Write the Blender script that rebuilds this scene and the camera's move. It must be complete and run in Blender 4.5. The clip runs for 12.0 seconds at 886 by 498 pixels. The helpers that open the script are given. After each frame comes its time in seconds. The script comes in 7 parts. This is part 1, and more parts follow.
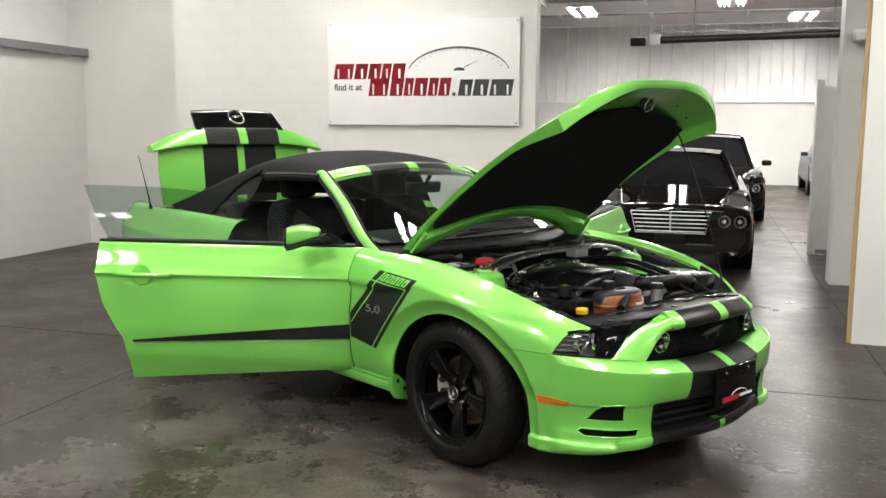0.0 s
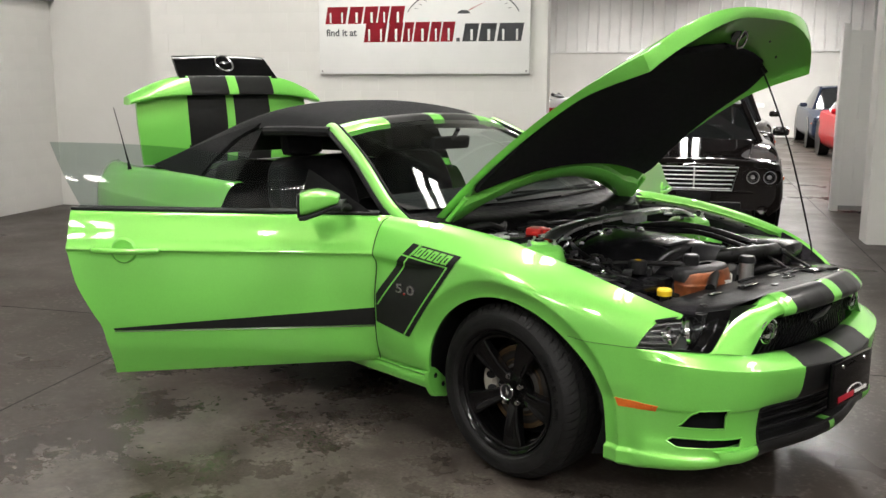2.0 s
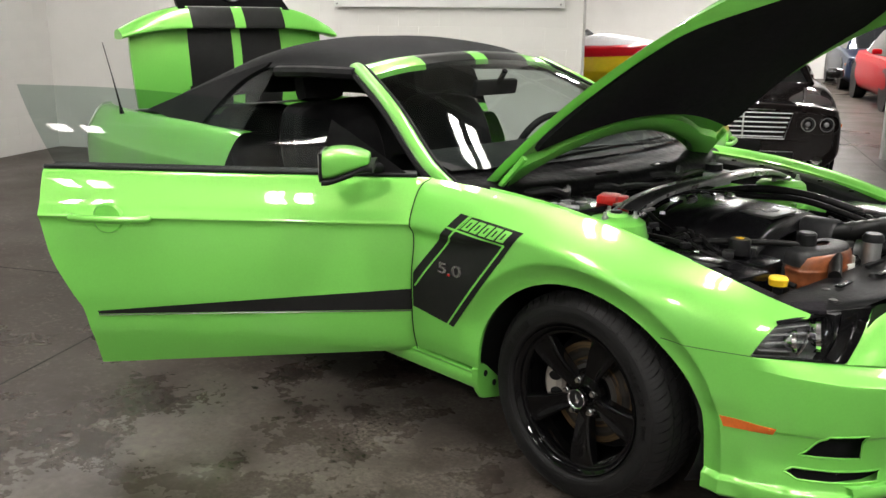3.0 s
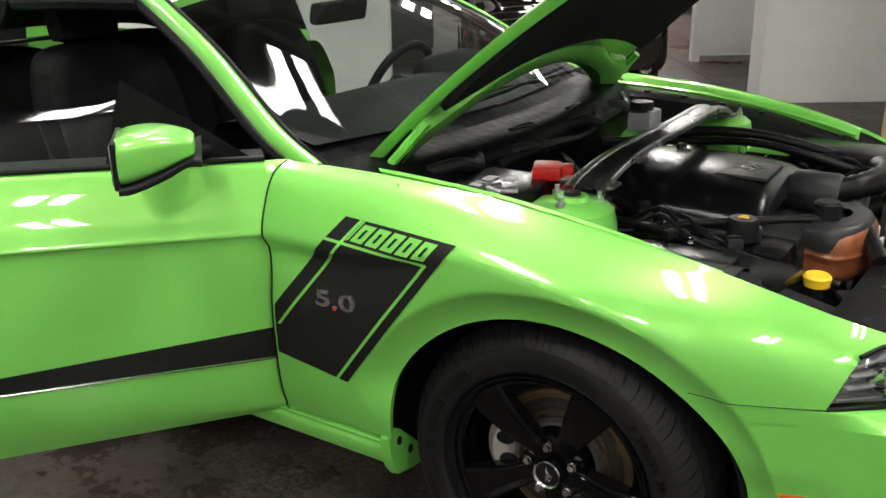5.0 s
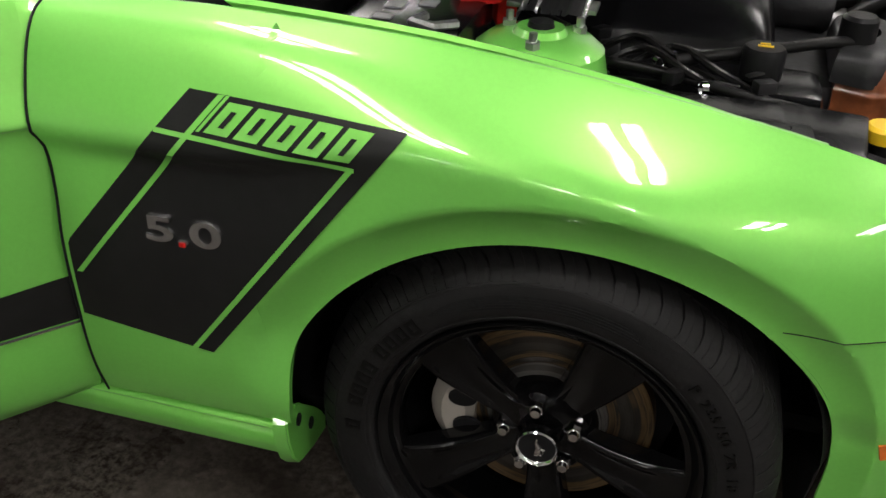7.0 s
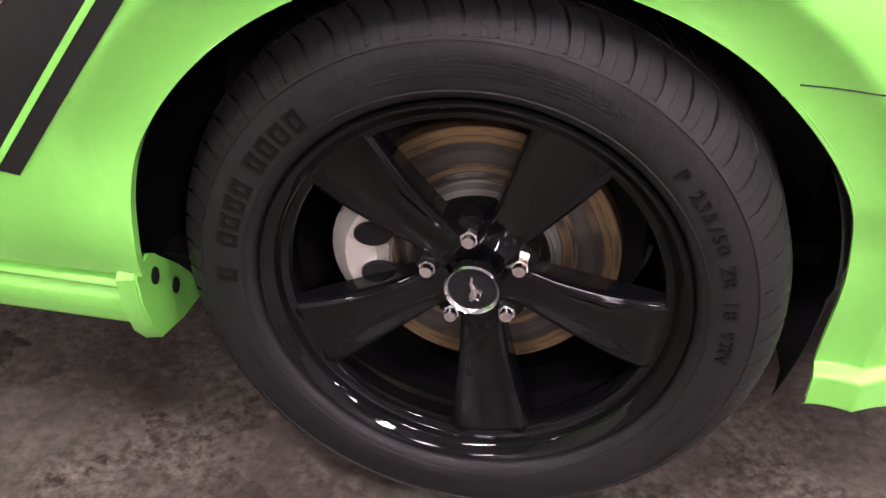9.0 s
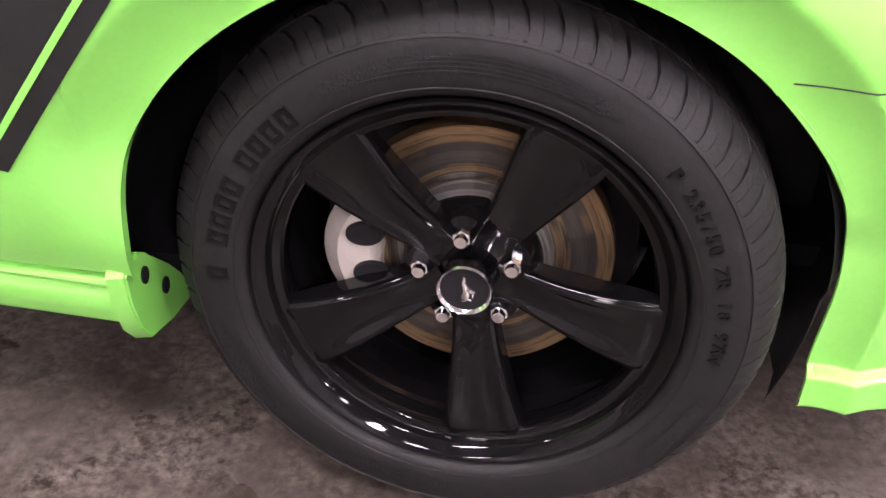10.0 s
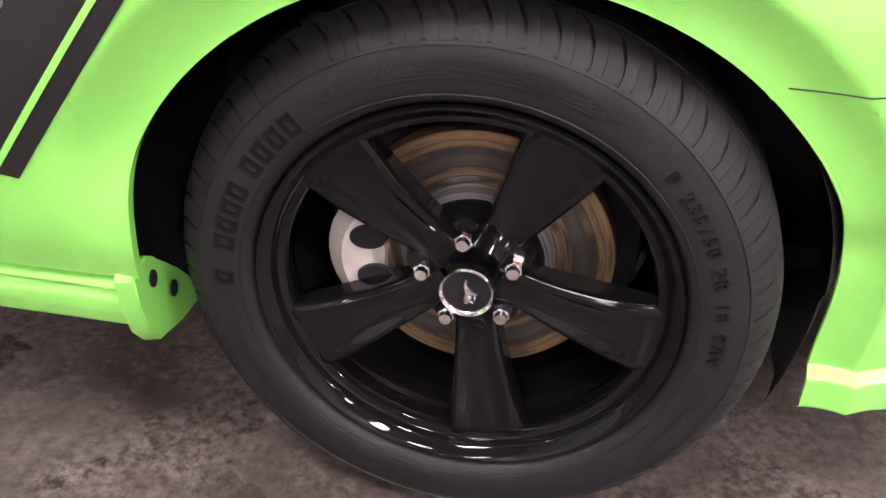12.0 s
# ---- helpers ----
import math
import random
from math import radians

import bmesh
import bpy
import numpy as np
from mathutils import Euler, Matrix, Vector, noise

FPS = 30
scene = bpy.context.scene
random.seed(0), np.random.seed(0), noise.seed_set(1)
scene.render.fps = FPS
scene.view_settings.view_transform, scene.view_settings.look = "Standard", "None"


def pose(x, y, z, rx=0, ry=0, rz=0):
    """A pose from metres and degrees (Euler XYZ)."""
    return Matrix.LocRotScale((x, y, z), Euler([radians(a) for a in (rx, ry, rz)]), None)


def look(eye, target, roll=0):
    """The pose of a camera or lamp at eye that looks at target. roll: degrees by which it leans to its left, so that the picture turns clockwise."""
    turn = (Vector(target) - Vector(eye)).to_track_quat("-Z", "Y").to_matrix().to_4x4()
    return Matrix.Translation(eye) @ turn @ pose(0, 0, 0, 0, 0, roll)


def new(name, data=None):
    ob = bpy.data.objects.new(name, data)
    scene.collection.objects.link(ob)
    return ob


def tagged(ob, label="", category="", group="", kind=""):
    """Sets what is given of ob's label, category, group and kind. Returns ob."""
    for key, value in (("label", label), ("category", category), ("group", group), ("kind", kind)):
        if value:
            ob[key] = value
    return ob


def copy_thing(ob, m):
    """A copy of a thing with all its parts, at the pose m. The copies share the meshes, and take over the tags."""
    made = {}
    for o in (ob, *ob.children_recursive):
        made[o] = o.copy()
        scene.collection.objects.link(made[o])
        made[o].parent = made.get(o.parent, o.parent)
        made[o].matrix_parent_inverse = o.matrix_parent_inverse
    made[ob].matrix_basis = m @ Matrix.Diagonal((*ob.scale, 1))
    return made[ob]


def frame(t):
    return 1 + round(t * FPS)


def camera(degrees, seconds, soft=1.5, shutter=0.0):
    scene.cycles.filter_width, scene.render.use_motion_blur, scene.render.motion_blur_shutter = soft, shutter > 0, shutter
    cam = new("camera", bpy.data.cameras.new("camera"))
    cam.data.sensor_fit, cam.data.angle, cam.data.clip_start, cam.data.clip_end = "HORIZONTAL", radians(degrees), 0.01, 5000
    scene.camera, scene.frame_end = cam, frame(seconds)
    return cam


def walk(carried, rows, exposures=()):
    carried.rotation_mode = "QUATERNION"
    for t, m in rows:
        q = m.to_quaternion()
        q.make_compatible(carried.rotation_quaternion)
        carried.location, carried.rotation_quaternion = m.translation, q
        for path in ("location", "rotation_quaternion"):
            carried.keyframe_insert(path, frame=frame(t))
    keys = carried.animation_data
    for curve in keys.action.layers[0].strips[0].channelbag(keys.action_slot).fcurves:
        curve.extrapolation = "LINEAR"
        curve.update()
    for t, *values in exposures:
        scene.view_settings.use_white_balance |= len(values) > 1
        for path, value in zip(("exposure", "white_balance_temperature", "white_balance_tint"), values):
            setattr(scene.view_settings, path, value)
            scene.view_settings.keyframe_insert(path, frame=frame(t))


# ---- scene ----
cam = camera(51.5, 12.0)
PATH = [
    (0, (3.007, -3.599, 1.544), (1.533, -2.272, 1.282), 0.4),
    (0.5, (2.985, -3.586, 1.536), (1.518, -2.259, 1.244), 0.8),
    (1, (2.816, -3.510, 1.504), (1.336, -2.222, 1.117), 0.9),
    (1.5, (2.529, -3.435, 1.524), (1.094, -2.091, 1.159), 0.6),
    (2, (2.256, -3.293, 1.497), (0.827, -1.940, 1.138), 0.1),
    (2.5, (1.952, -3.129, 1.501), (0.503, -1.820, 1.068), 0.2),
    (3, (1.652, -2.931, 1.480), (0.233, -1.609, 0.991), 0.5),
    (3.2, (1.498, -2.968, 1.488), (0.250, -1.506, 0.934), 0.7),
    (4.8, (0.842, -2.401, 1.449), (-0.202, -0.813, 0.825), 0.0),
    (5, (0.738, -2.347, 1.449), (-0.290, -0.768, 0.779), -0.9),
    (5.5, (0.540, -2.190, 1.424), (-0.411, -0.595, 0.682), -0.0),
    (6, (0.341, -2.030, 1.414), (-0.588, -0.466, 0.583), 1.2),
    (6.5, (0.179, -1.955, 1.388), (-0.488, -0.305, 0.474), 0.8),
    (7, (0.112, -1.822, 1.288), (-0.322, -0.175, 0.239), 1.8),
    (7.5, (0.103, -1.736, 1.161), (-0.275, -0.134, 0.026), 0.1),
    (9.5, (0.096, -1.638, 0.933), (-0.153, 0.009, -0.174), 2.5),
    (10, (0.098, -1.642, 0.935), (-0.152, 0.009, -0.166), 2.5),
    (10.5, (0.106, -1.637, 0.939), (-0.172, 0.005, -0.168), 2.0),
    (11, (0.098, -1.642, 0.957), (-0.159, -0.007, -0.165), 2.2),
    (11.5, (0.107, -1.641, 0.950), (-0.174, -0.004, -0.165), 1.6),
    (12, (0.111, -1.651, 0.946), (-0.166, -0.004, -0.155), 1.8),
]
walk(cam, [(t, look(eye, target, roll)) for t, eye, target, roll in PATH],
     [(0, -0.02, 6500, 10), (1, -0.12, 6500, 10), (2.5, -0.05, 6500, 10), (3.2, 0.0, 6500, 10), (5, -0.14, 6500, 10), (5.5, -0.26, 6500, 10), (6.5, -0.46, 6500, 11), (7.5, -0.4, 6500, 13), (9.5, 1.52, 6400, 36), (12, 1.52, 6400, 36)])

# ---- world and lights ----
world = bpy.data.worlds.new("hall_air")
world.use_nodes = True
world.node_tree.nodes["Background"].inputs[0].default_value = (0.8, 0.85, 0.9, 1)
world.node_tree.nodes["Background"].inputs[1].default_value = 0.05
scene.world = world
scene.view_settings.exposure = 0.0

WALL_U = Vector((0.844, 0.536, 0))      # along the sign wall
WALL_N = Vector((0.536, -0.844, 0))     # out of the sign wall
YAW = math.degrees(math.atan2(0.536, 0.844))
CEIL = 4.6


# ---- materials ----
def mat(name, color, rough=0.5, metal=0.0, coat=0.0, var=0.0, scale=8.0, bump=0.0, bscale=60.0, rvar=0.0, emit=None, power=0.0,
        trans=0.0, ior=1.45, coat_rough=0.03, second=None, spec=0.5, stretch=(1, 1, 1), object_space=True):
    m = bpy.data.materials.new(name)
    m.use_nodes = True
    nt = m.node_tree
    b = nt.nodes["Principled BSDF"]
    col = (*color, 1)
    b.inputs["Base Color"].default_value = col
    b.inputs["Roughness"].default_value = rough
    b.inputs["Metallic"].default_value = metal
    b.inputs["Coat Weight"].default_value = coat
    b.inputs["Coat Roughness"].default_value = coat_rough
    b.inputs["Transmission Weight"].default_value = trans
    b.inputs["IOR"].default_value = ior
    b.inputs["Specular IOR Level"].default_value = spec
    if emit:
        b.inputs["Emission Color"].default_value = (*emit, 1)
        b.inputs["Emission Strength"].default_value = power
    if var or bump or rvar:
        tc = nt.nodes.new("ShaderNodeTexCoord")
        mp = nt.nodes.new("ShaderNodeMapping")
        mp.inputs["Scale"].default_value = stretch
        nt.links.new(tc.outputs["Object"], mp.inputs[0])
        n1 = nt.nodes.new("ShaderNodeTexNoise")
        n1.inputs["Scale"].default_value = scale
        n1.inputs["Detail"].default_value = 8
        n1.inputs["Roughness"].default_value = 0.65
        nt.links.new(mp.outputs[0], n1.inputs["Vector"])
        if var:
            mx = nt.nodes.new("ShaderNodeMix")
            mx.data_type = "RGBA"
            sec = second or tuple(c * (1 - var) for c in color)
            rp = nt.nodes.new("ShaderNodeValToRGB")
            rp.color_ramp.elements[0].position = 0.35
            rp.color_ramp.elements[1].position = 0.68
            nt.links.new(n1.outputs[0], rp.inputs[0])
            nt.links.new(rp.outputs[0], mx.inputs["Factor"])
            mx.inputs["A"].default_value = col
            mx.inputs["B"].default_value = (*sec, 1)
            nt.links.new(mx.outputs["Result"], b.inputs["Base Color"])
        if rvar:
            mr = nt.nodes.new("ShaderNodeMapRange")
            mr.inputs["To Min"].default_value = max(0.02, rough - rvar)
            mr.inputs["To Max"].default_value = min(1, rough + rvar)
            nt.links.new(n1.outputs[0], mr.inputs[0])
            nt.links.new(mr.outputs[0], b.inputs["Roughness"])
        if bump:
            n2 = nt.nodes.new("ShaderNodeTexNoise")
            n2.inputs["Scale"].default_value = bscale
            n2.inputs["Detail"].default_value = 6
            nt.links.new(mp.outputs[0], n2.inputs["Vector"])
            bp = nt.nodes.new("ShaderNodeBump")
            bp.inputs["Strength"].default_value = bump
            bp.inputs["Distance"].default_value = 0.01
            nt.links.new(n2.outputs[0], bp.inputs["Height"])
            nt.links.new(bp.outputs[0], b.inputs["Normal"])
    return m


GREEN = mat("green_paint", (0.185, 0.62, 0.100), 0.36, 0.16, 1.0, var=0.05, scale=140, bump=0.01, bscale=3, coat_rough=0.025, spec=1.0)
GREEN.node_tree.nodes["Principled BSDF"].inputs["Specular Tint"].default_value = (1.0, 0.92, 0.45, 1)
STRIPE = mat("stripe_vinyl", (0.013, 0.013, 0.013), 0.36, 0, 0.06, var=0.2, scale=30, spec=0.24)
PLASTIC = mat("black_plastic", (0.013, 0.013, 0.014), 0.38, var=0.3, scale=20, bump=0.06, bscale=250, spec=0.12, rvar=0.1)
HOSE = mat("black_hose", (0.009, 0.009, 0.009), 0.30, var=0.3, scale=30, spec=0.16, rvar=0.1)
SHROUD = mat("ribbed_black_plastic", (0.0065, 0.0065, 0.007), 0.45, var=0.3, scale=20, bump=0.15, bscale=160, spec=0.10, rvar=0.1)
BOWL = mat("lamp_bowl", (0.42, 0.42, 0.43), 0.2, 0.35, var=0.3, scale=60)
PEWTER = mat("dull_metal", (0.09, 0.09, 0.09), 0.4, 0.8, var=0.2, scale=40)
LETTER = mat("moulded_rubber_letter", (0.0035, 0.0035, 0.0035), 0.35, var=0.2, scale=40, spec=0.25)
STIPPLE = mat("stippled_rubber", (0.012, 0.012, 0.0125), 0.7, var=0.6, scale=160, bump=0.35, bscale=400, spec=0.2)
BADGE = mat("badge_chrome", (0.55, 0.55, 0.56), 0.22, 0.9, var=0.2, scale=50)
GLOSS = mat("gloss_black", (0.0032, 0.0032, 0.0035), 0.05, rvar=0.03, scale=20, spec=0.28)
RUBBER = mat("tyre_rubber", (0.0080, 0.0078, 0.0081), 0.6, 0, 0, var=0.35, scale=14, bump=0.12, bscale=120, rvar=0.12, spec=0.32)
CHROME = mat("chrome", (0.75, 0.75, 0.76), 0.09, 1.0, rvar=0.05, scale=40)
STEEL = mat("brushed_aluminium", (0.66, 0.66, 0.67), 0.42, 1.0, var=0.25, scale=14, stretch=(1, 12, 1), rvar=0.12)
BRACE = mat("cast_aluminium", (0.40, 0.40, 0.41), 0.30, 1.0, var=0.35, scale=10, stretch=(6, 1, 1), rvar=0.15)
COWL = mat("cowl_plastic", (0.0038, 0.0038, 0.0042), 0.42, var=0.4, scale=25, bump=0.25, bscale=30, spec=0.07, rvar=0.15)
CANVAS = mat("soft_top_canvas", (0.011, 0.011, 0.012), 0.85, var=0.3, scale=40, bump=0.25, bscale=700, spec=0.2)
LEATHER = mat("dark_leather", (0.020, 0.020, 0.021), 0.5, var=0.3, scale=15, bump=0.1, bscale=220, spec=0.08)
FELT = mat("hood_insulation", (0.022, 0.020, 0.024), 0.95, var=0.4, scale=60, bump=0.5, bscale=300, spec=0.1)
def glass_mat(name, tint, clear):
    m = bpy.data.materials.new(name)
    m.use_nodes = True
    nt = m.node_tree
    nt.nodes.remove(nt.nodes["Principled BSDF"])
    tr = nt.nodes.new("ShaderNodeBsdfTransparent")
    tr.inputs[0].default_value = (*tint, 1)
    gl = nt.nodes.new("ShaderNodeBsdfGlossy")
    gl.inputs["Roughness"].default_value = 0.02
    fr = nt.nodes.new("ShaderNodeFresnel")
    fr.inputs[0].default_value = clear
    mx = nt.nodes.new("ShaderNodeMixShader")
    nt.links.new(fr.outputs[0], mx.inputs[0])
    nt.links.new(tr.outputs[0], mx.inputs[1])
    nt.links.new(gl.outputs[0], mx.inputs[2])
    nt.links.new(mx.outputs[0], nt.nodes["Material Output"].inputs[0])
    return m


GLASS = glass_mat("tinted_glass", (0.55, 0.63, 0.60), 1.42)
LENS = glass_mat("lamp_lens", (0.9, 0.92, 0.92), 1.45)
AMBER = mat("amber_lens", (0.75, 0.16, 0.02), 0.15, 0, 0.5, var=0.2, scale=60)
RED = mat("red_cap", (0.55, 0.015, 0.012), 0.4, var=0.2, scale=30)
YELLOW = mat("yellow_cap", (0.85, 0.55, 0.02), 0.4, var=0.1, scale=30)
WHITE_PL = mat("white_plastic", (0.62, 0.62, 0.58), 0.4, var=0.12, scale=12)
LABEL = mat("grey_label", (0.30, 0.31, 0.32), 0.5, var=0.3, scale=60)
# grey of the unseen south wall, picked to darken what black parts reflect
DIMWALL = mat("grey_block_paint", (0.30, 0.30, 0.29), 0.6, var=0.1, scale=1.2, bump=0.1, bscale=45)
COOLANT = mat("coolant_tank", (0.30, 0.095, 0.034), 0.3, 0, 0.3, var=0.5, scale=11, second=(0.07, 0.022, 0.012))
COVER = mat("moulded_engine_cover", (0.006, 0.006, 0.007), 0.22, var=0.3, scale=20, bump=0.05, bscale=120, spec=0.30, rvar=0.08)
DASH = mat("dashboard_grain", (0.011, 0.012, 0.012), 0.55, var=0.3, scale=30, bump=0.12, bscale=240, spec=0.12)
ENGINE = mat("engine_grey", (0.030, 0.030, 0.032), 0.42, 0.2, var=0.4, scale=12, bump=0.1, bscale=90, spec=0.35)


def rotor_material():
    """Rings of bare and rusted iron about the axle."""
    m = mat("brake_rotor", (0.3, 0.25, 0.2), 0.42, 0.7)
    nt = m.node_tree
    b = nt.nodes["Principled BSDF"]
    tc = nt.nodes.new("ShaderNodeTexCoord")
    vm = nt.nodes.new("ShaderNodeVectorMath")
    vm.operation = "MULTIPLY"
    vm.inputs[1].default_value = (1, 0, 1)
    ln = nt.nodes.new("ShaderNodeVectorMath")
    ln.operation = "LENGTH"
    nt.links.new(tc.outputs["Object"], vm.inputs[0])
    nt.links.new(vm.outputs[0], ln.inputs[0])
    span = nt.nodes.new("ShaderNodeMapRange")
    span.inputs["From Min"].default_value, span.inputs["From Max"].default_value = 0.075, 0.165
    nt.links.new(ln.outputs["Value"], span.inputs[0])
    n = nt.nodes.new("ShaderNodeTexNoise")
    n.noise_dimensions = "1D"
    n.inputs["Scale"].default_value, n.inputs["Detail"].default_value = 160, 6
    nt.links.new(ln.outputs["Value"], n.inputs["W"])
    n2 = nt.nodes.new("ShaderNodeTexNoise")
    n2.inputs["Scale"].default_value, n2.inputs["Detail"].default_value = 14, 8
    nt.links.new(tc.outputs["Object"], n2.inputs["Vector"])
    both = nt.nodes.new("ShaderNodeMath")
    both.operation = "ADD"
    nt.links.new(n.outputs[0], both.inputs[0])
    nt.links.new(n2.outputs[0], both.inputs[1])
    add = nt.nodes.new("ShaderNodeMath")
    add.operation = "MULTIPLY_ADD"
    add.inputs[1].default_value = 0.34
    nt.links.new(both.outputs[0], add.inputs[0])
    sub = nt.nodes.new("ShaderNodeMath")
    sub.operation = "SUBTRACT"
    sub.inputs[1].default_value = 0.34
    nt.links.new(span.outputs[0], sub.inputs[0])
    nt.links.new(sub.outputs[0], add.inputs[2])
    rp = nt.nodes.new("ShaderNodeValToRGB")
    e = rp.color_ramp.elements
    e[0].position, e[0].color = 0.0, (0.26, 0.25, 0.24, 1)
    e[1].position, e[1].color = 1.0, (0.15, 0.095, 0.045, 1)
    for pos, col in ((0.20, (0.20, 0.19, 0.18, 1)), (0.26, (0.04, 0.037, 0.034, 1)), (0.36, (0.23, 0.155, 0.08, 1)), (0.44, (0.055, 0.05, 0.045, 1)), (0.58, (0.085, 0.078, 0.07, 1)), (0.70, (0.05, 0.045, 0.04, 1)),
                     (0.80, (0.22, 0.145, 0.072, 1)), (0.86, (0.10, 0.075, 0.05, 1)), (0.93, (0.26, 0.175, 0.09, 1))):
        x = e.new(pos)
        x.color = col
    nt.links.new(add.outputs[0], rp.inputs[0])
    nt.links.new(rp.outputs[0], b.inputs["Base Color"])
    return m


RUST = rotor_material()
CALIPER = mat("cast_caliper", (0.52, 0.485, 0.43), 0.5, 0.4, var=0.2, scale=14, bump=0.1)
WALL = mat("white_block_paint", (0.67, 0.66, 0.635), 0.55, var=0.07, scale=1.2, bump=0.10, bscale=45, rvar=0.1)
WHITE = mat("white_enamel", (0.78, 0.78, 0.77), 0.4, var=0.05, scale=2, rvar=0.1)
METAL_W = mat("white_sheet_metal", (0.82, 0.82, 0.81), 0.45, 0.1, var=0.1, scale=1.5)
ROOF = mat("roof_sheet", (0.46, 0.46, 0.45), 0.5, 0.1, var=0.15, scale=1.5)
PIPE = mat("scorched_steel_tube", (0.045, 0.032, 0.026), 0.45, 0.5, var=0.4, scale=6, rvar=0.1)
SCREEN = mat("dark_car_glass", (0.010, 0.011, 0.012), 0.04, spec=0.6, rvar=0.02, scale=10)
GREYM = mat("grey_steel", (0.28, 0.28, 0.28), 0.5, 0.5, var=0.2, scale=5)
TUBE = mat("fluorescent_tube", (0.9, 0.9, 0.9), 0.4, emit=(1.0, 0.97, 0.92), power=22)
WOOD = mat("raw_board_edge", (0.50, 0.36, 0.18), 0.7, var=0.3, scale=10, stretch=(1, 1, 0.1))
BLACKCAR = mat("black_car_paint", (0.010, 0.008, 0.008), 0.5, 0, 1.0, var=0.2, scale=60, spec=0.0, coat_rough=0.02)
REDCAR = mat("red_car_paint", (0.30, 0.004, 0.008), 0.4, 0, 0.25, spec=0.05, var=0.1, scale=40)
BLUECAR = mat("blue_car_paint", (0.018, 0.024, 0.045), 0.4, 0, 0.4, spec=0.05, var=0.1, scale=40)
WHITECAR = mat("white_car_paint", (0.70, 0.71, 0.72), 0.4, 0, 0.6, var=0.05, scale=20, spec=0.2)
YELLOWP = mat("yellow_hull", (0.75, 0.55, 0.01), 0.25, 0, 0.8, var=0.1, scale=20)
SIGNRED = mat("sign_red", (0.42, 0.012, 0.03), 0.4, var=0.05, scale=8)
SIGNGREY = mat("sign_grey", (0.10, 0.105, 0.115), 0.4, var=0.05, scale=8)


def floor_material():
    m = bpy.data.materials.new("sealed_concrete")
    m.use_nodes = True
    nt = m.node_tree
    b = nt.nodes["Principled BSDF"]
    tc = nt.nodes.new("ShaderNodeTexCoord")

    def noise_of(scale, detail, lo, hi):
        n = nt.nodes.new("ShaderNodeTexNoise")
        n.inputs["Scale"].default_value, n.inputs["Detail"].default_value = scale, detail
        n.inputs["Roughness"].default_value = 0.68
        nt.links.new(tc.outputs["Object"], n.inputs["Vector"])
        r = nt.nodes.new("ShaderNodeMapRange")
        r.inputs["From Min"].default_value, r.inputs["From Max"].default_value = lo, hi
        nt.links.new(n.outputs[0], r.inputs[0])
        return r.outputs[0]

    def mixed(fac, a, c):
        mx = nt.nodes.new("ShaderNodeMix")
        mx.data_type = "RGBA"
        nt.links.new(fac, mx.inputs["Factor"])
        for key, v in (("A", a), ("B", c)):
            if isinstance(v, tuple):
                mx.inputs[key].default_value = (*v, 1)
            else:
                nt.links.new(v, mx.inputs[key])
        return mx.outputs["Result"]

    def times(p, q):
        x = nt.nodes.new("ShaderNodeMath")
        x.operation = "MULTIPLY"
        nt.links.new(p, x.inputs[0])
        nt.links.new(q, x.inputs[1])
        return x.outputs[0]

    big = noise_of(0.55, 4, 0.35, 0.7)
    c = mixed(big, (0.028, 0.0215, 0.0180), (0.046, 0.037, 0.0305))
    fine = noise_of(26, 10, 0.3, 0.75)
    c = mixed(fine, c, (0.041, 0.033, 0.029))
    c = mixed(times(noise_of(34, 12, 0.50, 0.68), noise_of(5, 6, 0.42, 0.62)), c, (0.16, 0.142, 0.125))
    c = mixed(noise_of(38, 8, 0.58, 0.74), c, (0.024, 0.020, 0.017))
    # dried salt under and beside the car
    dust = noise_of(2.0, 6, 0.46, 0.68)
    sep = nt.nodes.new("ShaderNodeSeparateXYZ")
    nt.links.new(tc.outputs["Object"], sep.inputs[0])

    def window(axis, mid, half):
        s = nt.nodes.new("ShaderNodeMath")
        s.operation = "SUBTRACT"
        s.inputs[1].default_value = mid
        nt.links.new(sep.outputs[axis], s.inputs[0])
        a = nt.nodes.new("ShaderNodeMath")
        a.operation = "ABSOLUTE"
        nt.links.new(s.outputs[0], a.inputs[0])
        r = nt.nodes.new("ShaderNodeMapRange")
        r.inputs["From Min"].default_value, r.inputs["From Max"].default_value = half, half * 0.5
        nt.links.new(a.outputs[0], r.inputs[0])
        return r.outputs[0]

    salt = times(times(dust, noise_of(24, 7, 0.30, 0.74)), times(window(0, -0.5, 1.9), window(1, -1.75, 1.7)))
    grit = times(times(noise_of(60, 7, 0.40, 0.74), noise_of(3.2, 4, 0.38, 0.66)), times(window(0, 0.0, 1.7), window(1, -1.0, 0.75)))
    damp = times(noise_of(0.9, 6, 0.38, 0.56), times(window(0, -0.1, 2.6), window(1, -1.9, 2.0)))
    c = mixed(damp, c, (0.028, 0.021, 0.0175))
    c = mixed(salt, c, (0.186, 0.166, 0.143))
    c = mixed(grit, c, (0.23, 0.205, 0.175))
    nt.links.new(c, b.inputs["Base Color"])
    r = nt.nodes.new("ShaderNodeMapRange")
    r.inputs["To Min"].default_value, r.inputs["To Max"].default_value = 0.24, 0.48
    nt.links.new(big, r.inputs[0])
    add = nt.nodes.new("ShaderNodeMath")
    add.operation = "MULTIPLY_ADD"
    add.inputs[1].default_value = 0.45
    nt.links.new(salt, add.inputs[0])
    nt.links.new(r.outputs[0], add.inputs[2])
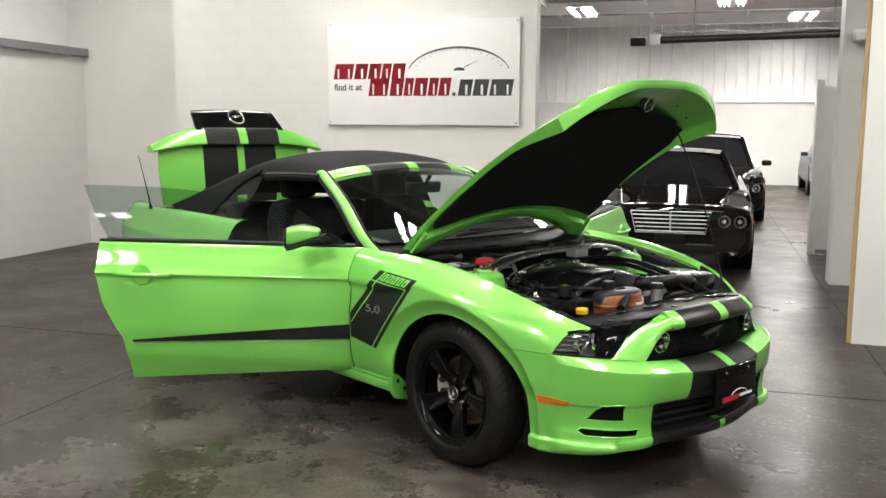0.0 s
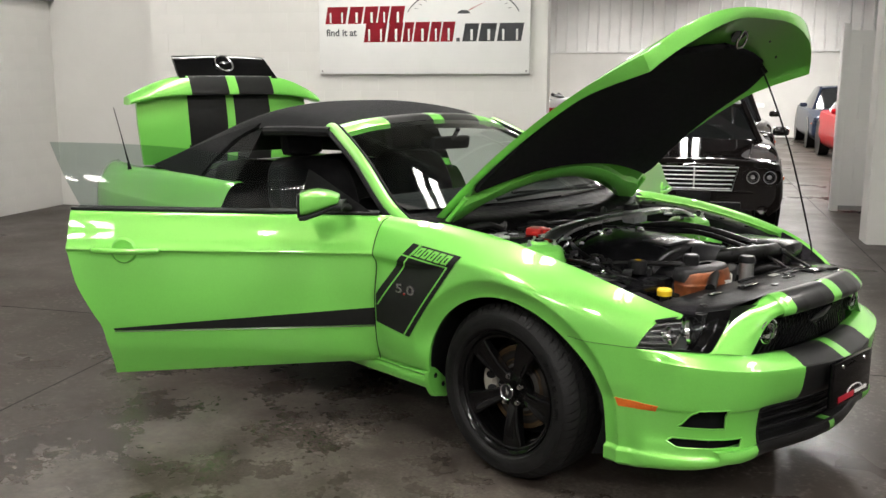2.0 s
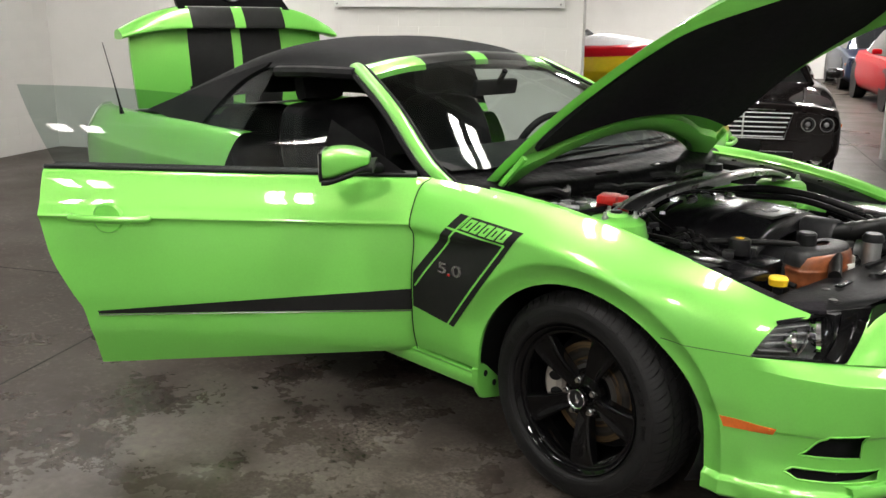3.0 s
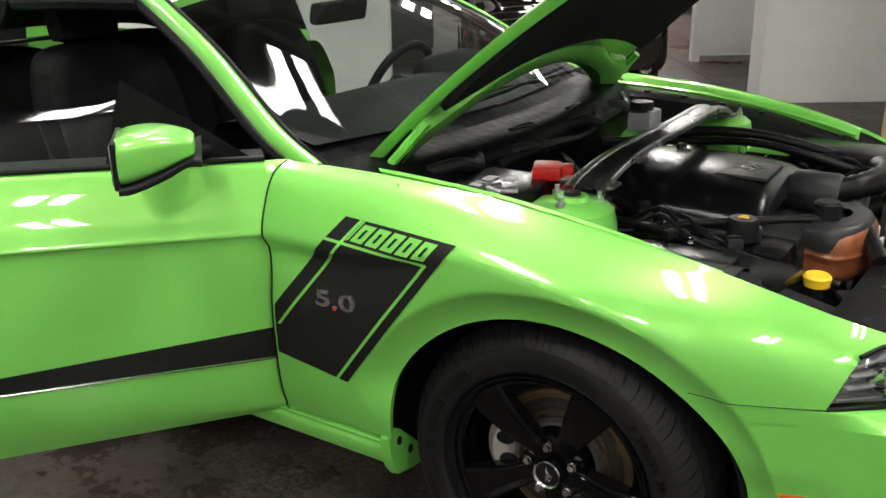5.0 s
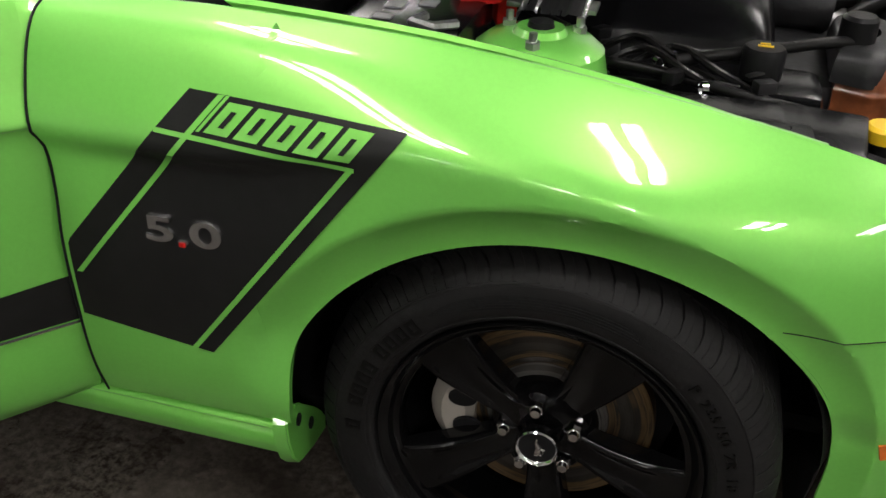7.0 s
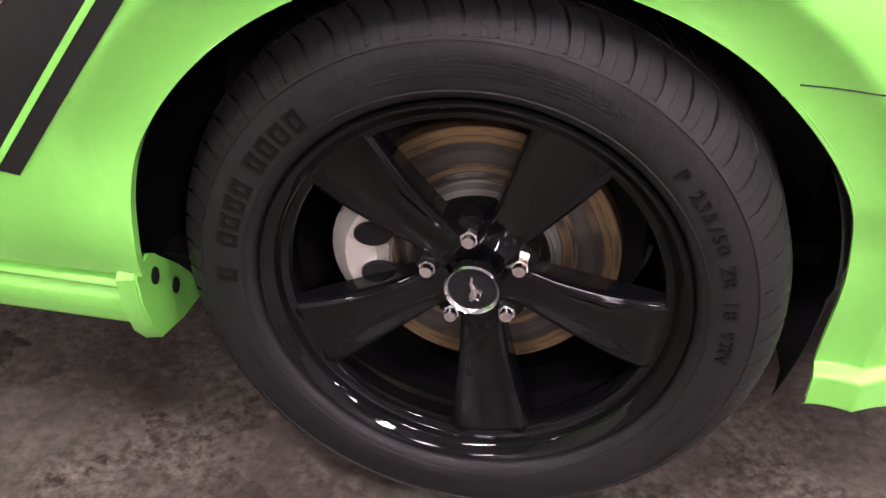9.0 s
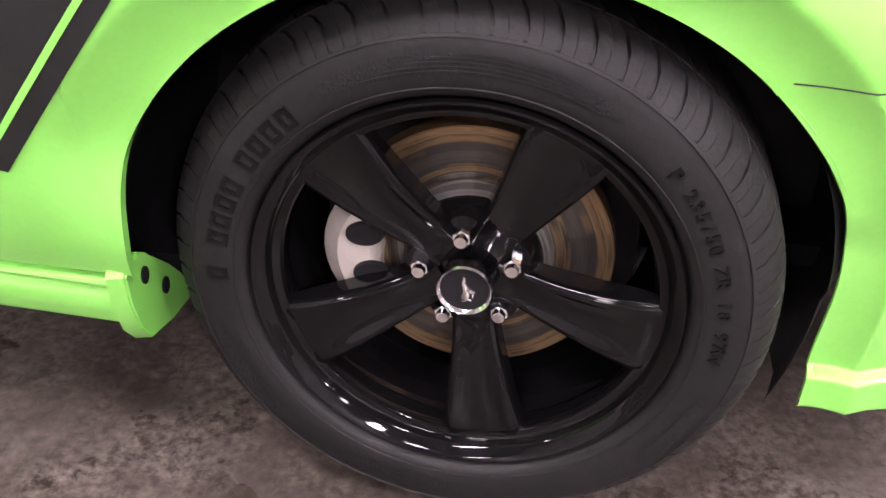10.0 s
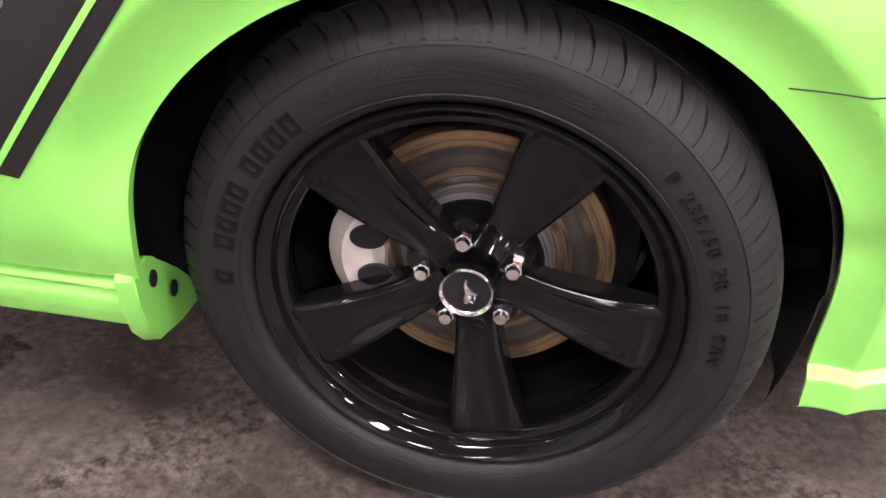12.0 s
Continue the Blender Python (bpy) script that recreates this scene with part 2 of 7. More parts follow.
    wet = nt.nodes.new("ShaderNodeMath")
    wet.operation = "MULTIPLY_ADD"
    wet.inputs[1].default_value = -0.16
    nt.links.new(damp, wet.inputs[0])
    nt.links.new(add.outputs[0], wet.inputs[2])
    nt.links.new(wet.outputs[0], b.inputs["Roughness"])
    sheen = nt.nodes.new("ShaderNodeMapRange")
    sheen.inputs["To Min"].default_value, sheen.inputs["To Max"].default_value = 0.07, 0.28
    nt.links.new(damp, sheen.inputs[0])
    nt.links.new(sheen.outputs[0], b.inputs["Specular IOR Level"])
    bp = nt.nodes.new("ShaderNodeBump")
    bp.inputs["Strength"].default_value, bp.inputs["Distance"].default_value = 0.16, 0.004
    nt.links.new(noise_of(9, 10, 0, 1), bp.inputs["Height"])
    nt.links.new(bp.outputs[0], b.inputs["Normal"])
    return m


CONCRETE = floor_material()


# ---- mesh helpers ----
def part(name, bm, material, parent=None, label="", smooth=True):
    me = bpy.data.meshes.new(name)
    bmesh.ops.recalc_face_normals(bm, faces=bm.faces)
    bm.to_mesh(me)
    bm.free()
    for m in (material if isinstance(material, (list, tuple)) else [material]):
        me.materials.append(m)
    if smooth:
        me.polygons.foreach_set("use_smooth", [True] * len(me.polygons))
        me.set_sharp_from_angle(angle=radians(38))
    ob = new(name, me)
    if parent:
        ob.parent = parent
    if label:
        ob["label"] = label
    return ob


def thing(name, label, category, group="", kind="", at=None):
    ob = new(name)
    if at is not None:
        ob.matrix_basis = at
    return tagged(ob, label, category, group, kind)


def add_box(bm, c, s, m=None, bevel=0.0, index=0):
    r = bmesh.ops.create_cube(bm, size=1)
    mm = Matrix.Translation(c) @ (m if m else Matrix()) @ Matrix.Diagonal((*s, 1))
    bmesh.ops.transform(bm, matrix=mm, verts=r["verts"])
    fs = {f for v in r["verts"] for f in v.link_faces}
    if bevel:
        es = list({e for v in r["verts"] for e in v.link_edges})
        res = bmesh.ops.bevel(bm, geom=es, offset=bevel, segments=2, affect="EDGES", profile=0.6)
        fs = set(res["faces"]) | {f for f in fs if f.is_valid}
    for f in fs:
        f.material_index = index
    return fs


def box(c, s, m=None, bevel=0.0):
    bm = bmesh.new()
    add_box(bm, c, s, m, bevel)
    return bm


def add_tube(bm, pts, r, n=10, caps=True, index=0):
    pts = [Vector(p) for p in pts]
    rs = r if isinstance(r, (list, tuple)) else [r] * len(pts)
    rings, up = [], None
    for i, p in enumerate(pts):
        d = (pts[min(i + 1, len(pts) - 1)] - pts[max(i - 1, 0)]).normalized()
        if up is None:
            up = d.orthogonal().normalized()
        up = (up - d * up.dot(d)).normalized()
        side = d.cross(up)
        rings.append([bm.verts.new(p + (up * math.cos(a) + side * math.sin(a)) * rs[i])
                      for a in (2 * math.pi * k / n for k in range(n))])
    for a, b in zip(rings, rings[1:]):
        for k in range(n):
            bm.faces.new((a[k], a[(k + 1) % n], b[(k + 1) % n], b[k])).material_index = index
    if caps:
        bm.faces.new(rings[0][::-1]).material_index = index
        bm.faces.new(rings[-1]).material_index = index


def tube(pts, r, n=10):
    bm = bmesh.new()
    add_tube(bm, pts, r, n)
    return bm


def spl(pts, n):
    """n points on a smooth curve through the control points, of any dimension."""
    p = np.asarray(pts, float)
    if len(p) == 2:
        return p[0] + (p[1] - p[0]) * np.linspace(0, 1, n)[:, None]
    ext = np.vstack([2 * p[0] - p[1], p, 2 * p[-1] - p[-2]])
    u = np.linspace(0, len(p) - 1 - 1e-9, n)
    i = u.astype(int)
    t = (u - i)[:, None]
    a, b, c, d = ext[i], ext[i + 1], ext[i + 2], ext[i + 3]
    return 0.5 * (2 * b + (c - a) * t + (2 * a - 5 * b + 4 * c - d) * t ** 2 + (3 * b - a - 3 * c + d) * t ** 3)


def table(x, rows):
    r = np.asarray(rows, float)
    return float(np.interp(x, r[:, 0], r[:, 1]))


def soft(x, rows, r=0.07):
    """A table rounded off over the distance r, running on straight past its ends."""
    t = np.asarray(rows, float)
    a = t[0] + (t[0] - t[1]) / (t[1, 0] - t[0, 0])
    b = t[-1] + (t[-1] - t[-2]) / (t[-1, 0] - t[-2, 0])
    t = np.vstack([a, t, b])
    d = np.linspace(-1.6, 1.6, 13)
    w = np.exp(-d * d)
    return float(np.sum(np.interp(x + d * r, t[:, 0], t[:, 1]) * w) / np.sum(w))


def smooth(a, b, x):
    t = min(1, max(0, (x - a) / (b - a)))
    return t * t * (3 - 2 * t)


def add_grid(bm, g, keep=None, index=None, close=False):
    """Faces over a grid of points g[i][j]; keep(centre) drops faces, index(centre) picks the material."""
    vs = [[bm.verts.new(p) for p in row] for row in g]
    for i in range(len(vs) - 1):
        n = len(vs[i])
        for j in range(n if close else n - 1):
            q = (vs[i][j], vs[i][(j + 1) % n], vs[i + 1][(j + 1) % n], vs[i + 1][j])
            c = sum((v.co for v in q), Vector()) / 4
            if keep and not keep(c):
                continue
            if len({tuple(round(x, 6) for x in v.co) for v in q}) < 3:
                continue
            f = bm.faces.new(q)
            if index:
                f.material_index = index(c)
    bmesh.ops.delete(bm, geom=[v for v in bm.verts if not v.link_faces], context="VERTS")
    return vs


def loft(sections, nu, nv):
    rows = [spl(s, nv) for s in sections]
    cols = np.stack(rows, 0)
    return np.stack([spl(cols[:, j], nu) for j in range(nv)], 1)


def mirror_bm(bm):
    for v in bm.verts:
        v.co.y = -v.co.y
    bmesh.ops.reverse_faces(bm, faces=bm.faces)
    return bm


def lathe(profile, n=48, axis="y", arc=2 * math.pi):
    """Turn (radius, height) pairs about an axis."""
    bm = bmesh.new()
    g = []
    for k in range(n):
        a = arc * k / n
        row = []
        for r, h in profile:
            c, s = r * math.cos(a), r * math.sin(a)
            row.append((c, h, s) if axis == "y" else (c, s, h))
        g.append(row)
    g.append(g[0])
    add_grid(bm, g)
    bmesh.ops.remove_doubles(bm, verts=bm.verts, dist=1e-5)
    return bm


# ---- the hall ----
def wall_piece(name, p0, p1, z0, z1, thick, material, label=""):
    p0, p1 = Vector((*p0, 0)), Vector((*p1, 0))
    d = (p1 - p0)
    n = Vector((-d.y, d.x, 0)).normalized()
    mid = (p0 + p1) / 2 + n * thick / 2
    turn = Matrix.Rotation(math.atan2(d.y, d.x), 4, "Z")
    ob = part(name, box((0, 0, 0), (d.length, thick, z1 - z0)), material, smooth=False)
    ob.matrix_basis = Matrix.Translation((mid.x, mid.y, (z0 + z1) / 2)) @ turn
    return tagged(ob, label or "plain painted wall", "wall", kind="structure")


fl = part("floor", box((0, 0, -0.1), (70, 70, 0.2)), CONCRETE, smooth=False)
tagged(fl, "brown-grey sealed concrete floor, damp and stained", "floor", kind="structure")

SW = Vector((-4.81, 3.11, 0))
def on_wall(s, out=0.0):
    p = SW + WALL_U * s + WALL_N * out
    return (p.x, p.y)
# sign wall, its recess, the left wall and the far hall
S_END, S_CORNER = 1.27, -3.07
wall_piece("wall_north", on_wall(S_CORNER), on_wall(S_END), 0, CEIL, 0.22, WALL, "white painted block wall behind the sign")
wall_piece("wall_return", on_wall(S_CORNER, -0.55), on_wall(S_CORNER), 0, CEIL, 0.2, WALL, "short white block return of the wall")
wall_piece("wall_recess", on_wall(-6.0, -0.55), on_wall(S_CORNER - 0.2, -0.55), 0, CEIL, 0.2, WALL, "white block wall in the recess")
LW = on_wall(-4.75, -0.55)
LW2 = on_wall(-4.75, 14.0)
wall_piece("wall_west", LW2, LW, 0, 2.42, 0.3, WALL, "white painted block wall")
wall_piece("wall_west_upper", on_wall(-4.95, 14.0), on_wall(-4.95, -0.55), 2.42, CEIL, 0.1, METAL_W, "white sheet metal upper wall")
# unseen closing wall, greyed so that gloss black reflects less light
wall_piece("wall_south", on_wall(11, 14.0), on_wall(-5, 14.0), 0, CEIL, 0.2, DIMWALL)
wall_piece("wall_east", on_wall(11, -24), on_wall(11, 14.0), 0, CEIL, 0.2, WALL)
wall_piece("wall_far", on_wall(-6, -17.7), on_wall(11, -17.7), 0, 2.35, 0.2, WALL, "white far wall of the hall")
wall_piece("wall_hall_west", on_wall(-3.0, -19), on_wall(-3.0, -0.6), 0, CEIL, 0.2, WALL)
cl = part("ceiling", box((0, 0, CEIL + 0.1), (70, 70, 0.2)), ROOF, smooth=False)
tagged(cl, "white sheet metal ceiling of the hall", "ceiling", kind="structure")


def bay_light(m):
    """A hung fixture: two pairs of tubes under a white tray, on either side of a ballast cover."""
    ob = thing("bay_light", "white twin-bank fluorescent fixture under the roof, lit", "ceiling light", "ceiling lights", at=m)
    bm = bmesh.new()
    add_box(bm, (0, 0, 0.06), (1.56, 0.60, 0.05), bevel=0.008)
    part("tray", bm, WHITE, ob)
    part("ballast_cover", box((0, 0, -0.012), (1.54, 0.13, 0.05), bevel=0.006), WHITE, ob)
    for y in (-0.235, -0.145, 0.145, 0.235):
        part("tube", tube([(-0.75, y, -0.004), (0.75, y, -0.004)], 0.013, 8), TUBE, ob, "glowing white tube")
    for x in (-0.6, 0.6):
        part("hanger", tube([(x, 0, 0.08), (x, 0, 0.37)], 0.004, 6), GREYM, ob)
    return ob


first = None
# unseen (1.4, 12.5), (5.0, 11.4), (8.2, 11.4) are overpowered to brighten the car's sides
LAMPS = [(-3.4, 1.6, 115), (-0.4, 1.6, 140), (-2.9, 4.1, 120), (1.3, 4.1, 165), (5.8, 4.1, 185), (0.1, 7.0, 165), (3.05, 6.6, 185), (7.2, 7.2, 230),
         (-3.9, 11.6, 120), (-0.75, 11.9, 170), (1.4, 12.5, 390), (5.0, 11.4, 370), (8.2, 11.4, 300), (0.2, -12.1, 800), (3.5, -10.8, 1000), (2.7, -3.1, 190), (1.6, -7.6, 480),
         (5.0, -4.0, 190), (5.2, -8.0, 480), (5.2, -14.0, 650)]
for s, o, power in LAMPS:
    p = on_wall(s, o)
    m = pose(p[0], p[1], CEIL - 0.38, 0, 0, YAW - 90)
    if first is None:
        first = bay_light(m)
    else:
        copy_thing(first, m)
    d = bpy.data.lights.new("bay_glow", "AREA")
    d.shape, d.size, d.size_y, d.energy, d.color = "RECTANGLE", 1.5, 0.50, power, (1.0, 0.965, 0.91)
    lo = new("bay_glow", d)
    lo.matrix_basis = pose(p[0], p[1], CEIL - 0.375, 0, 0, YAW - 90)
# ---- green convertible ----
main_car = thing("convertible_car", "bright green convertible with black stripes, bonnet, doors and boot open", "car")
ARC = (0.005, 0.336, 0.387)
FLAT_ARC = 0.966      # the arch is a little lower than round


def half_width(x):
    return soft(x, [(-3.9, 0.70), (-3.75, 0.80), (-3.4, 0.885), (-2.72, 0.925), (-2.0, 0.915), (-0.68, 0.921), (-0.3, 0.914), (0.0, 0.905),
                     (0.15, 0.893), (0.28, 0.862), (0.40, 0.802), (0.47, 0.768), (0.53, 0.738), (0.60, 0.69)])


def fender_top(x):
    return (-soft(x, [(-0.70, 0.80), (-0.45, 0.785), (-0.2, 0.775), (0, 0.765), (0.13, 0.752), (0.25, 0.735), (0.4, 0.705), (0.53, 0.645), (0.60, 0.588)]),
            soft(x, [(-0.70, 0.935), (-0.45, 0.932), (-0.2, 0.918), (0, 0.892), (0.13, 0.868), (0.25, 0.842), (0.4, 0.797), (0.53, 0.742), (0.60, 0.710)]))


def fender_profile(x):
    s = half_width(x)
    yt, zt = fender_top(x)
    fade = smooth(-0.46, -0.05, x)
    w, zc = -yt, 0.785
    sharp = np.array([(-w, zt), (-(w + (s - w) * 0.42), zt - 0.022), (-(w + (s - w) * 0.80), zc + 0.055), (-(s - 0.003), zc), (-(s - 0.017), zc - 0.035), (-s, zc - 0.16), (-(s - 0.003), 0.48), (-(s - 0.012), 0.40), (-(s - 0.03), 0.335)])
    soft = np.array([(-w, zt), (-(w + (s - w) * 0.36), zt - 0.026), (-(w + (s - w) * 0.66), zt - 0.051), (-(w + (s - w) * 0.89), zt - 0.076), (-(w + (s - w) * 0.985), zt - 0.104), (-s, zt - 0.19), (-(s - 0.002), 0.50), (-(s - 0.012), 0.41), (-(s - 0.03), 0.335)])
    full = np.array([(-w, zt), (-(w + (s - w) * 0.32), zt - 0.024), (-(w + (s - w) * 0.58), zt - 0.050), (-(w + (s - w) * 0.80), zt - 0.086), (-(w + (s - w) * 0.93), zt - 0.130), (-s, zt - 0.205), (-(s - 0.002), 0.50), (-(s - 0.012), 0.41), (-(s - 0.03), 0.335)])
    front = 0.9 * smooth(0.04, 0.28, x)
    soft = soft * (1 - front) + full * front
    return spl(sharp * (1 - fade) + soft * fade, 90)


def arch_in(x, z):
    """How far the band round the wheel arch is turned in."""
    t = (0.455 - math.hypot(x - ARC[0], (z - ARC[1]) / FLAT_ARC)) / 0.068
    return 0.033 * (1 - (1 - min(1, max(0, t))) ** 1.7) * (smooth(0.36, 0.54, z) if x < ARC[0] else 1.0)


def flare(x, y, z):
    return y + arch_in(x, z)


def rear_lean(z):
    """How far the wing's rear edge comes forward below the shoulder."""
    return 0.032 * smooth(0.92, 0.66, z)


def lean_x(x, z):
    fore = 0.024 * smooth(0.52, 0.38, z) * smooth(-0.56, -0.40, x) if x < -0.2 else 0.0
    return x + rear_lean(z) * smooth(-0.45, -0.694, x) + fore


def fender_columns(xs, low):
    g = []
    for x in xs:
        p = fender_profile(x)
        zl = low(x)
        keep = [q for q in p if q[1] > zl]
        nxt = p[len(keep)] if len(keep) < len(p) else p[-1]
        t = (keep[-1][1] - zl) / max(1e-6, keep[-1][1] - nxt[1])
        keep.append(keep[-1] + (nxt - keep[-1]) * min(1, max(0, t)))
        q = np.array(keep)
        d = np.concatenate([[0], np.cumsum(np.hypot(*np.diff(q, axis=0).T))])
        u = np.linspace(0, d[-1], 46)
        ys, zs = np.interp(u, d, q[:, 0]), np.interp(u, d, q[:, 1])
        g.append([(lean_x(x, z), flare(x, y, z), z) for y, z in zip(ys, zs)])
    return g


def arch_z(x):
    d = ARC[2] ** 2 - (x - ARC[0]) ** 2
    return ARC[1] + FLAT_ARC * math.sqrt(max(0, d))


def fender_low(x):
    """Lower edge of the wing: level along the bumper, then up round the headlamp."""
    return table(x, [(0.40, 0.603), (0.515, 0.603), (0.535, 0.652), (0.552, 0.690), (0.565, 0.6985), (0.60, 0.7005)])


def build_fender(side):
    bm = bmesh.new()
    add_grid(bm, fender_columns(np.linspace(-0.694, ARC[0] - ARC[2], 23), lambda x: 0.346))
    xs = ARC[0] - ARC[2] * np.cos(np.linspace(0, math.pi * 0.757, 76))
    xs = [x for x in xs if arch_z(x) > 0.603 or x < 0]
    add_grid(bm, fender_columns(xs, arch_z))
    add_grid(bm, fender_columns(np.linspace(xs[-1], 0.60, 44), lambda x: fender_low(x) if x > xs[-1] + 1e-6 else arch_z(x)))
    bmesh.ops.remove_doubles(bm, verts=bm.verts, dist=0.0004)
    bmesh.ops.recalc_face_normals(bm, faces=bm.faces)
    if sum(f.normal.y for f in bm.faces) > 0:
        bmesh.ops.reverse_faces(bm, faces=bm.faces)
    bmesh.ops.solidify(bm, geom=bm.faces[:], thickness=0.012)
    if side > 0:
        mirror_bm(bm)
    return part("fender", bm, GREEN, main_car)


build_fender(-1)
build_fender(1)

# front bumper cover: crease and top edge in plan, swept down through offsets
CREASE = spl([(0.400, -0.802, 0.57), (0.47, -0.768, 0.567), (0.545, -0.735, 0.562), (0.65, -0.69, 0.555), (0.745, -0.62, 0.546), (0.82, -0.52, 0.536), (0.865, -0.40, 0.526), (0.897, -0.26, 0.517), (0.922, -0.13, 0.512), (0.933, 0, 0.511)], 200)
EDGE = spl([(0.400, -0.802, 0.603), (0.47, -0.768, 0.603), (0.53, -0.737, 0.602), (0.612, -0.662, 0.597), (0.695, -0.577, 0.590), (0.768, -0.475, 0.579), (0.795, -0.38, 0.569), (0.812, -0.25, 0.560), (0.826, -0.125, 0.558), (0.832, 0, 0.557)], 200)
FLIP = np.array((1, -1, 1))
CREASE = np.vstack([CREASE, (CREASE[::-1] * FLIP)[1:]])
EDGE = np.vstack([EDGE, (EDGE[::-1] * FLIP)[1:]])
# height, set-back at the front, set-back at the corners
LOWER = [(0.47, 0.004, 0.001), (0.43, 0.012, 0.004), (0.402, 0.026, 0.010), (0.385, 0.040, 0.022), (0.31, 0.052, 0.030), (0.270, 0.050, 0.022), (0.240, 0.046, 0.014), (0.228, 0.046, -0.004), (0.202, 0.050, -0.006), (0.182, 0.068, 0.012), (0.168, 0.10, 0.05)]


def bumper_column(j):
    c, e = CREASE[j], EDGE[j]
    u = abs(c[1])
    w = 1 - smooth(0.70, 0.78, u)
    mid = 1 - smooth(0.36, 0.62, u)
    out = np.array((0.45 + 0.55 * mid, (1 - mid) * 0.6 * np.sign(c[1]), 0.0))
    pts = [e + np.array((-0.03, 0, -0.004)) * w, e, e * 0.55 + c * 0.45 + np.array((0, 0, 0.006)) * w, e * 0.12 + c * 0.88 + np.array((0, 0, 0.0022)) * w, c]
    for z, df, dc in LOWER:
        d = (df * mid + dc * (1 - mid)) * w
        p = c - out * d
        pts.append(np.array((p[0], p[1], z)))
    res = []
    rise = 0.62 * (1 - smooth(0.46, 0.76, u))
    for p in spl(pts, 130):
        x, y, z = p
        if z < 0.245:
            z = 0.245 - (0.245 - z) * (1 - rise)
        if x < 0.56:
            sgn = 1 if c[1] > 0 else -1
            front = arch_front(z)
            x = front if j in (0, len(CREASE) - 1) else x + (front - 0.40) * smooth(0.52, 0.40, x)
            side = half_width(x) - 0.012 * smooth(0.48, 0.40, z) - 0.02 * smooth(0.40, 0.2, z)
            side += 0.016 * smooth(0.238, 0.222, z) * smooth(0.166, 0.182, z)
            side -= arch_in(x, max(z, ARC[1]))
            k = smooth(0.56, 0.48, x)
            y = y * (1 - k) + sgn * side * k
        res.append((float(x), float(y), float(z)))
    return res


def arch_front(z):
    d = ARC[2] ** 2 - ((z - ARC[1]) / FLAT_ARC) ** 2
    return ARC[0] + (math.sqrt(d) if z > ARC[1] and d > 0 else ARC[2]) + 0.013 * smooth(0.60, 0.46, z)


BGRID = [list(r) for r in zip(*[bumper_column(j) for j in range(len(CREASE))])]
SIDE_HOLE = [(0.668, 0.338), (0.640, 0.405), (0.568, 0.409), (0.562, 0.336)]
SLOT_HOLE = [(0.685, 0.286), (0.675, 0.300), (0.502, 0.298), (0.515, 0.268), (0.672, 0.268)]
MID_HOLE = [(0.432, 0.398), (0.0, 0.398), (0.0, 0.262), (0.425, 0.262)]


def within(poly, a, z):
    n, odd = len(poly), False
    for i in range(n):
        (x0, z0), (x1, z1) = poly[i], poly[(i + 1) % n]
        if (z0 > z) != (z1 > z) and a < (x1 - x0) * (z - z0) / (z1 - z0) + x0:
            odd = not odd
    return odd


def hole(c):
    a, z = abs(c.y), c.z
    return c.x > 0.55 and z < 0.45 and (within(SIDE_HOLE, a, z) or within(SLOT_HOLE, a, z) or within(MID_HOLE, a, z))


STRIPE_W = 0.262


def stripe_index(c):
    return 1 if 0.030 < abs(c.y) < STRIPE_W else 0


FLAT = np.array([p for row in BGRID for p in row])


def on_bumper(y, z):
    """Point of the bumper's face at half-width y (signed) and height z."""
    sel = FLAT[(FLAT[:, 0] > 0.55)]
    k = int(np.argmin((sel[:, 1] - y) ** 2 + (sel[:, 2] - z) ** 2))
    return Vector((float(sel[k, 0]), y, z))


def outline(poly, s, n=10):
    q = []
    for i in range(len(poly)):
        (a0, z0), (a1, z1) = poly[i], poly[(i + 1) % len(poly)]
        q += [on_bumper(s * (a0 + (a1 - a0) * t), z0 + (z1 - z0) * t) for t in np.linspace(0, 1, n, endpoint=False)]
    return q + [q[0]]


bump = bmesh.new()
add_grid(bump, BGRID, keep=lambda c: not hole(c), index=stripe_index)
bumper = part("front_bumper", bump, [GREEN, STRIPE], main_car, "green bumper cover with two black stripes")
for e in (0, -1):
    part("arch_lip", tube([(r[e][0] + 0.005, r[e][1] * 0.992, r[e][2]) for r in BGRID[2:122:4]], 0.005, 6), GREEN, bumper)
back = bmesh.new()
add_grid(back, [[(p[0] - 0.05, p[1] * 0.965, p[2]) for p in row[40:-40:4]] for row in BGRID[45:120:4]])
part("intake_mesh", back, PLASTIC, bumper, "black lower grille and intake inserts")
for s in (-1, 1):
    for poly, nm in ((SIDE_HOLE, "intake_rim"), (SLOT_HOLE, "slot_rim")):
        part(nm, tube(outline(poly, s), 0.0032, 6), GREEN, bumper)
mo = [(0.432, 0.398), (-0.432, 0.398), (-0.425, 0.262), (0.425, 0.262)]
part("grille_rim", tube(outline(mo, 1, 30), 0.006, 6), PLASTIC, bumper)
for z in (0.295, 0.33, 0.365):
    part("grille_slat", tube([on_bumper(y, z) - Vector((0.028, 0, 0)) for y in np.linspace(-0.42, 0.42, 25)], 0.008, 6), PLASTIC, bumper, "black slat of the lower grille")
lip = bmesh.new()
LIPY = np.linspace(-0.60, 0.60, 61)
secs = []
for y in LIPY:
    p = on_bumper(y, 0.235)
    secs.append([(p.x - 0.05, y, 0.262), (p.x + 0.002, y, 0.259), (p.x + 0.008, y, 0.245), (p.x + 0.007, y, 0.230), (p.x - 0.004, y, 0.214), (p.x - 0.06, y, 0.210)])
add_grid(lip, secs, index=lambda c: 1 if abs(c.y) < 0.028 or abs(c.y) > 0.43 else 0)
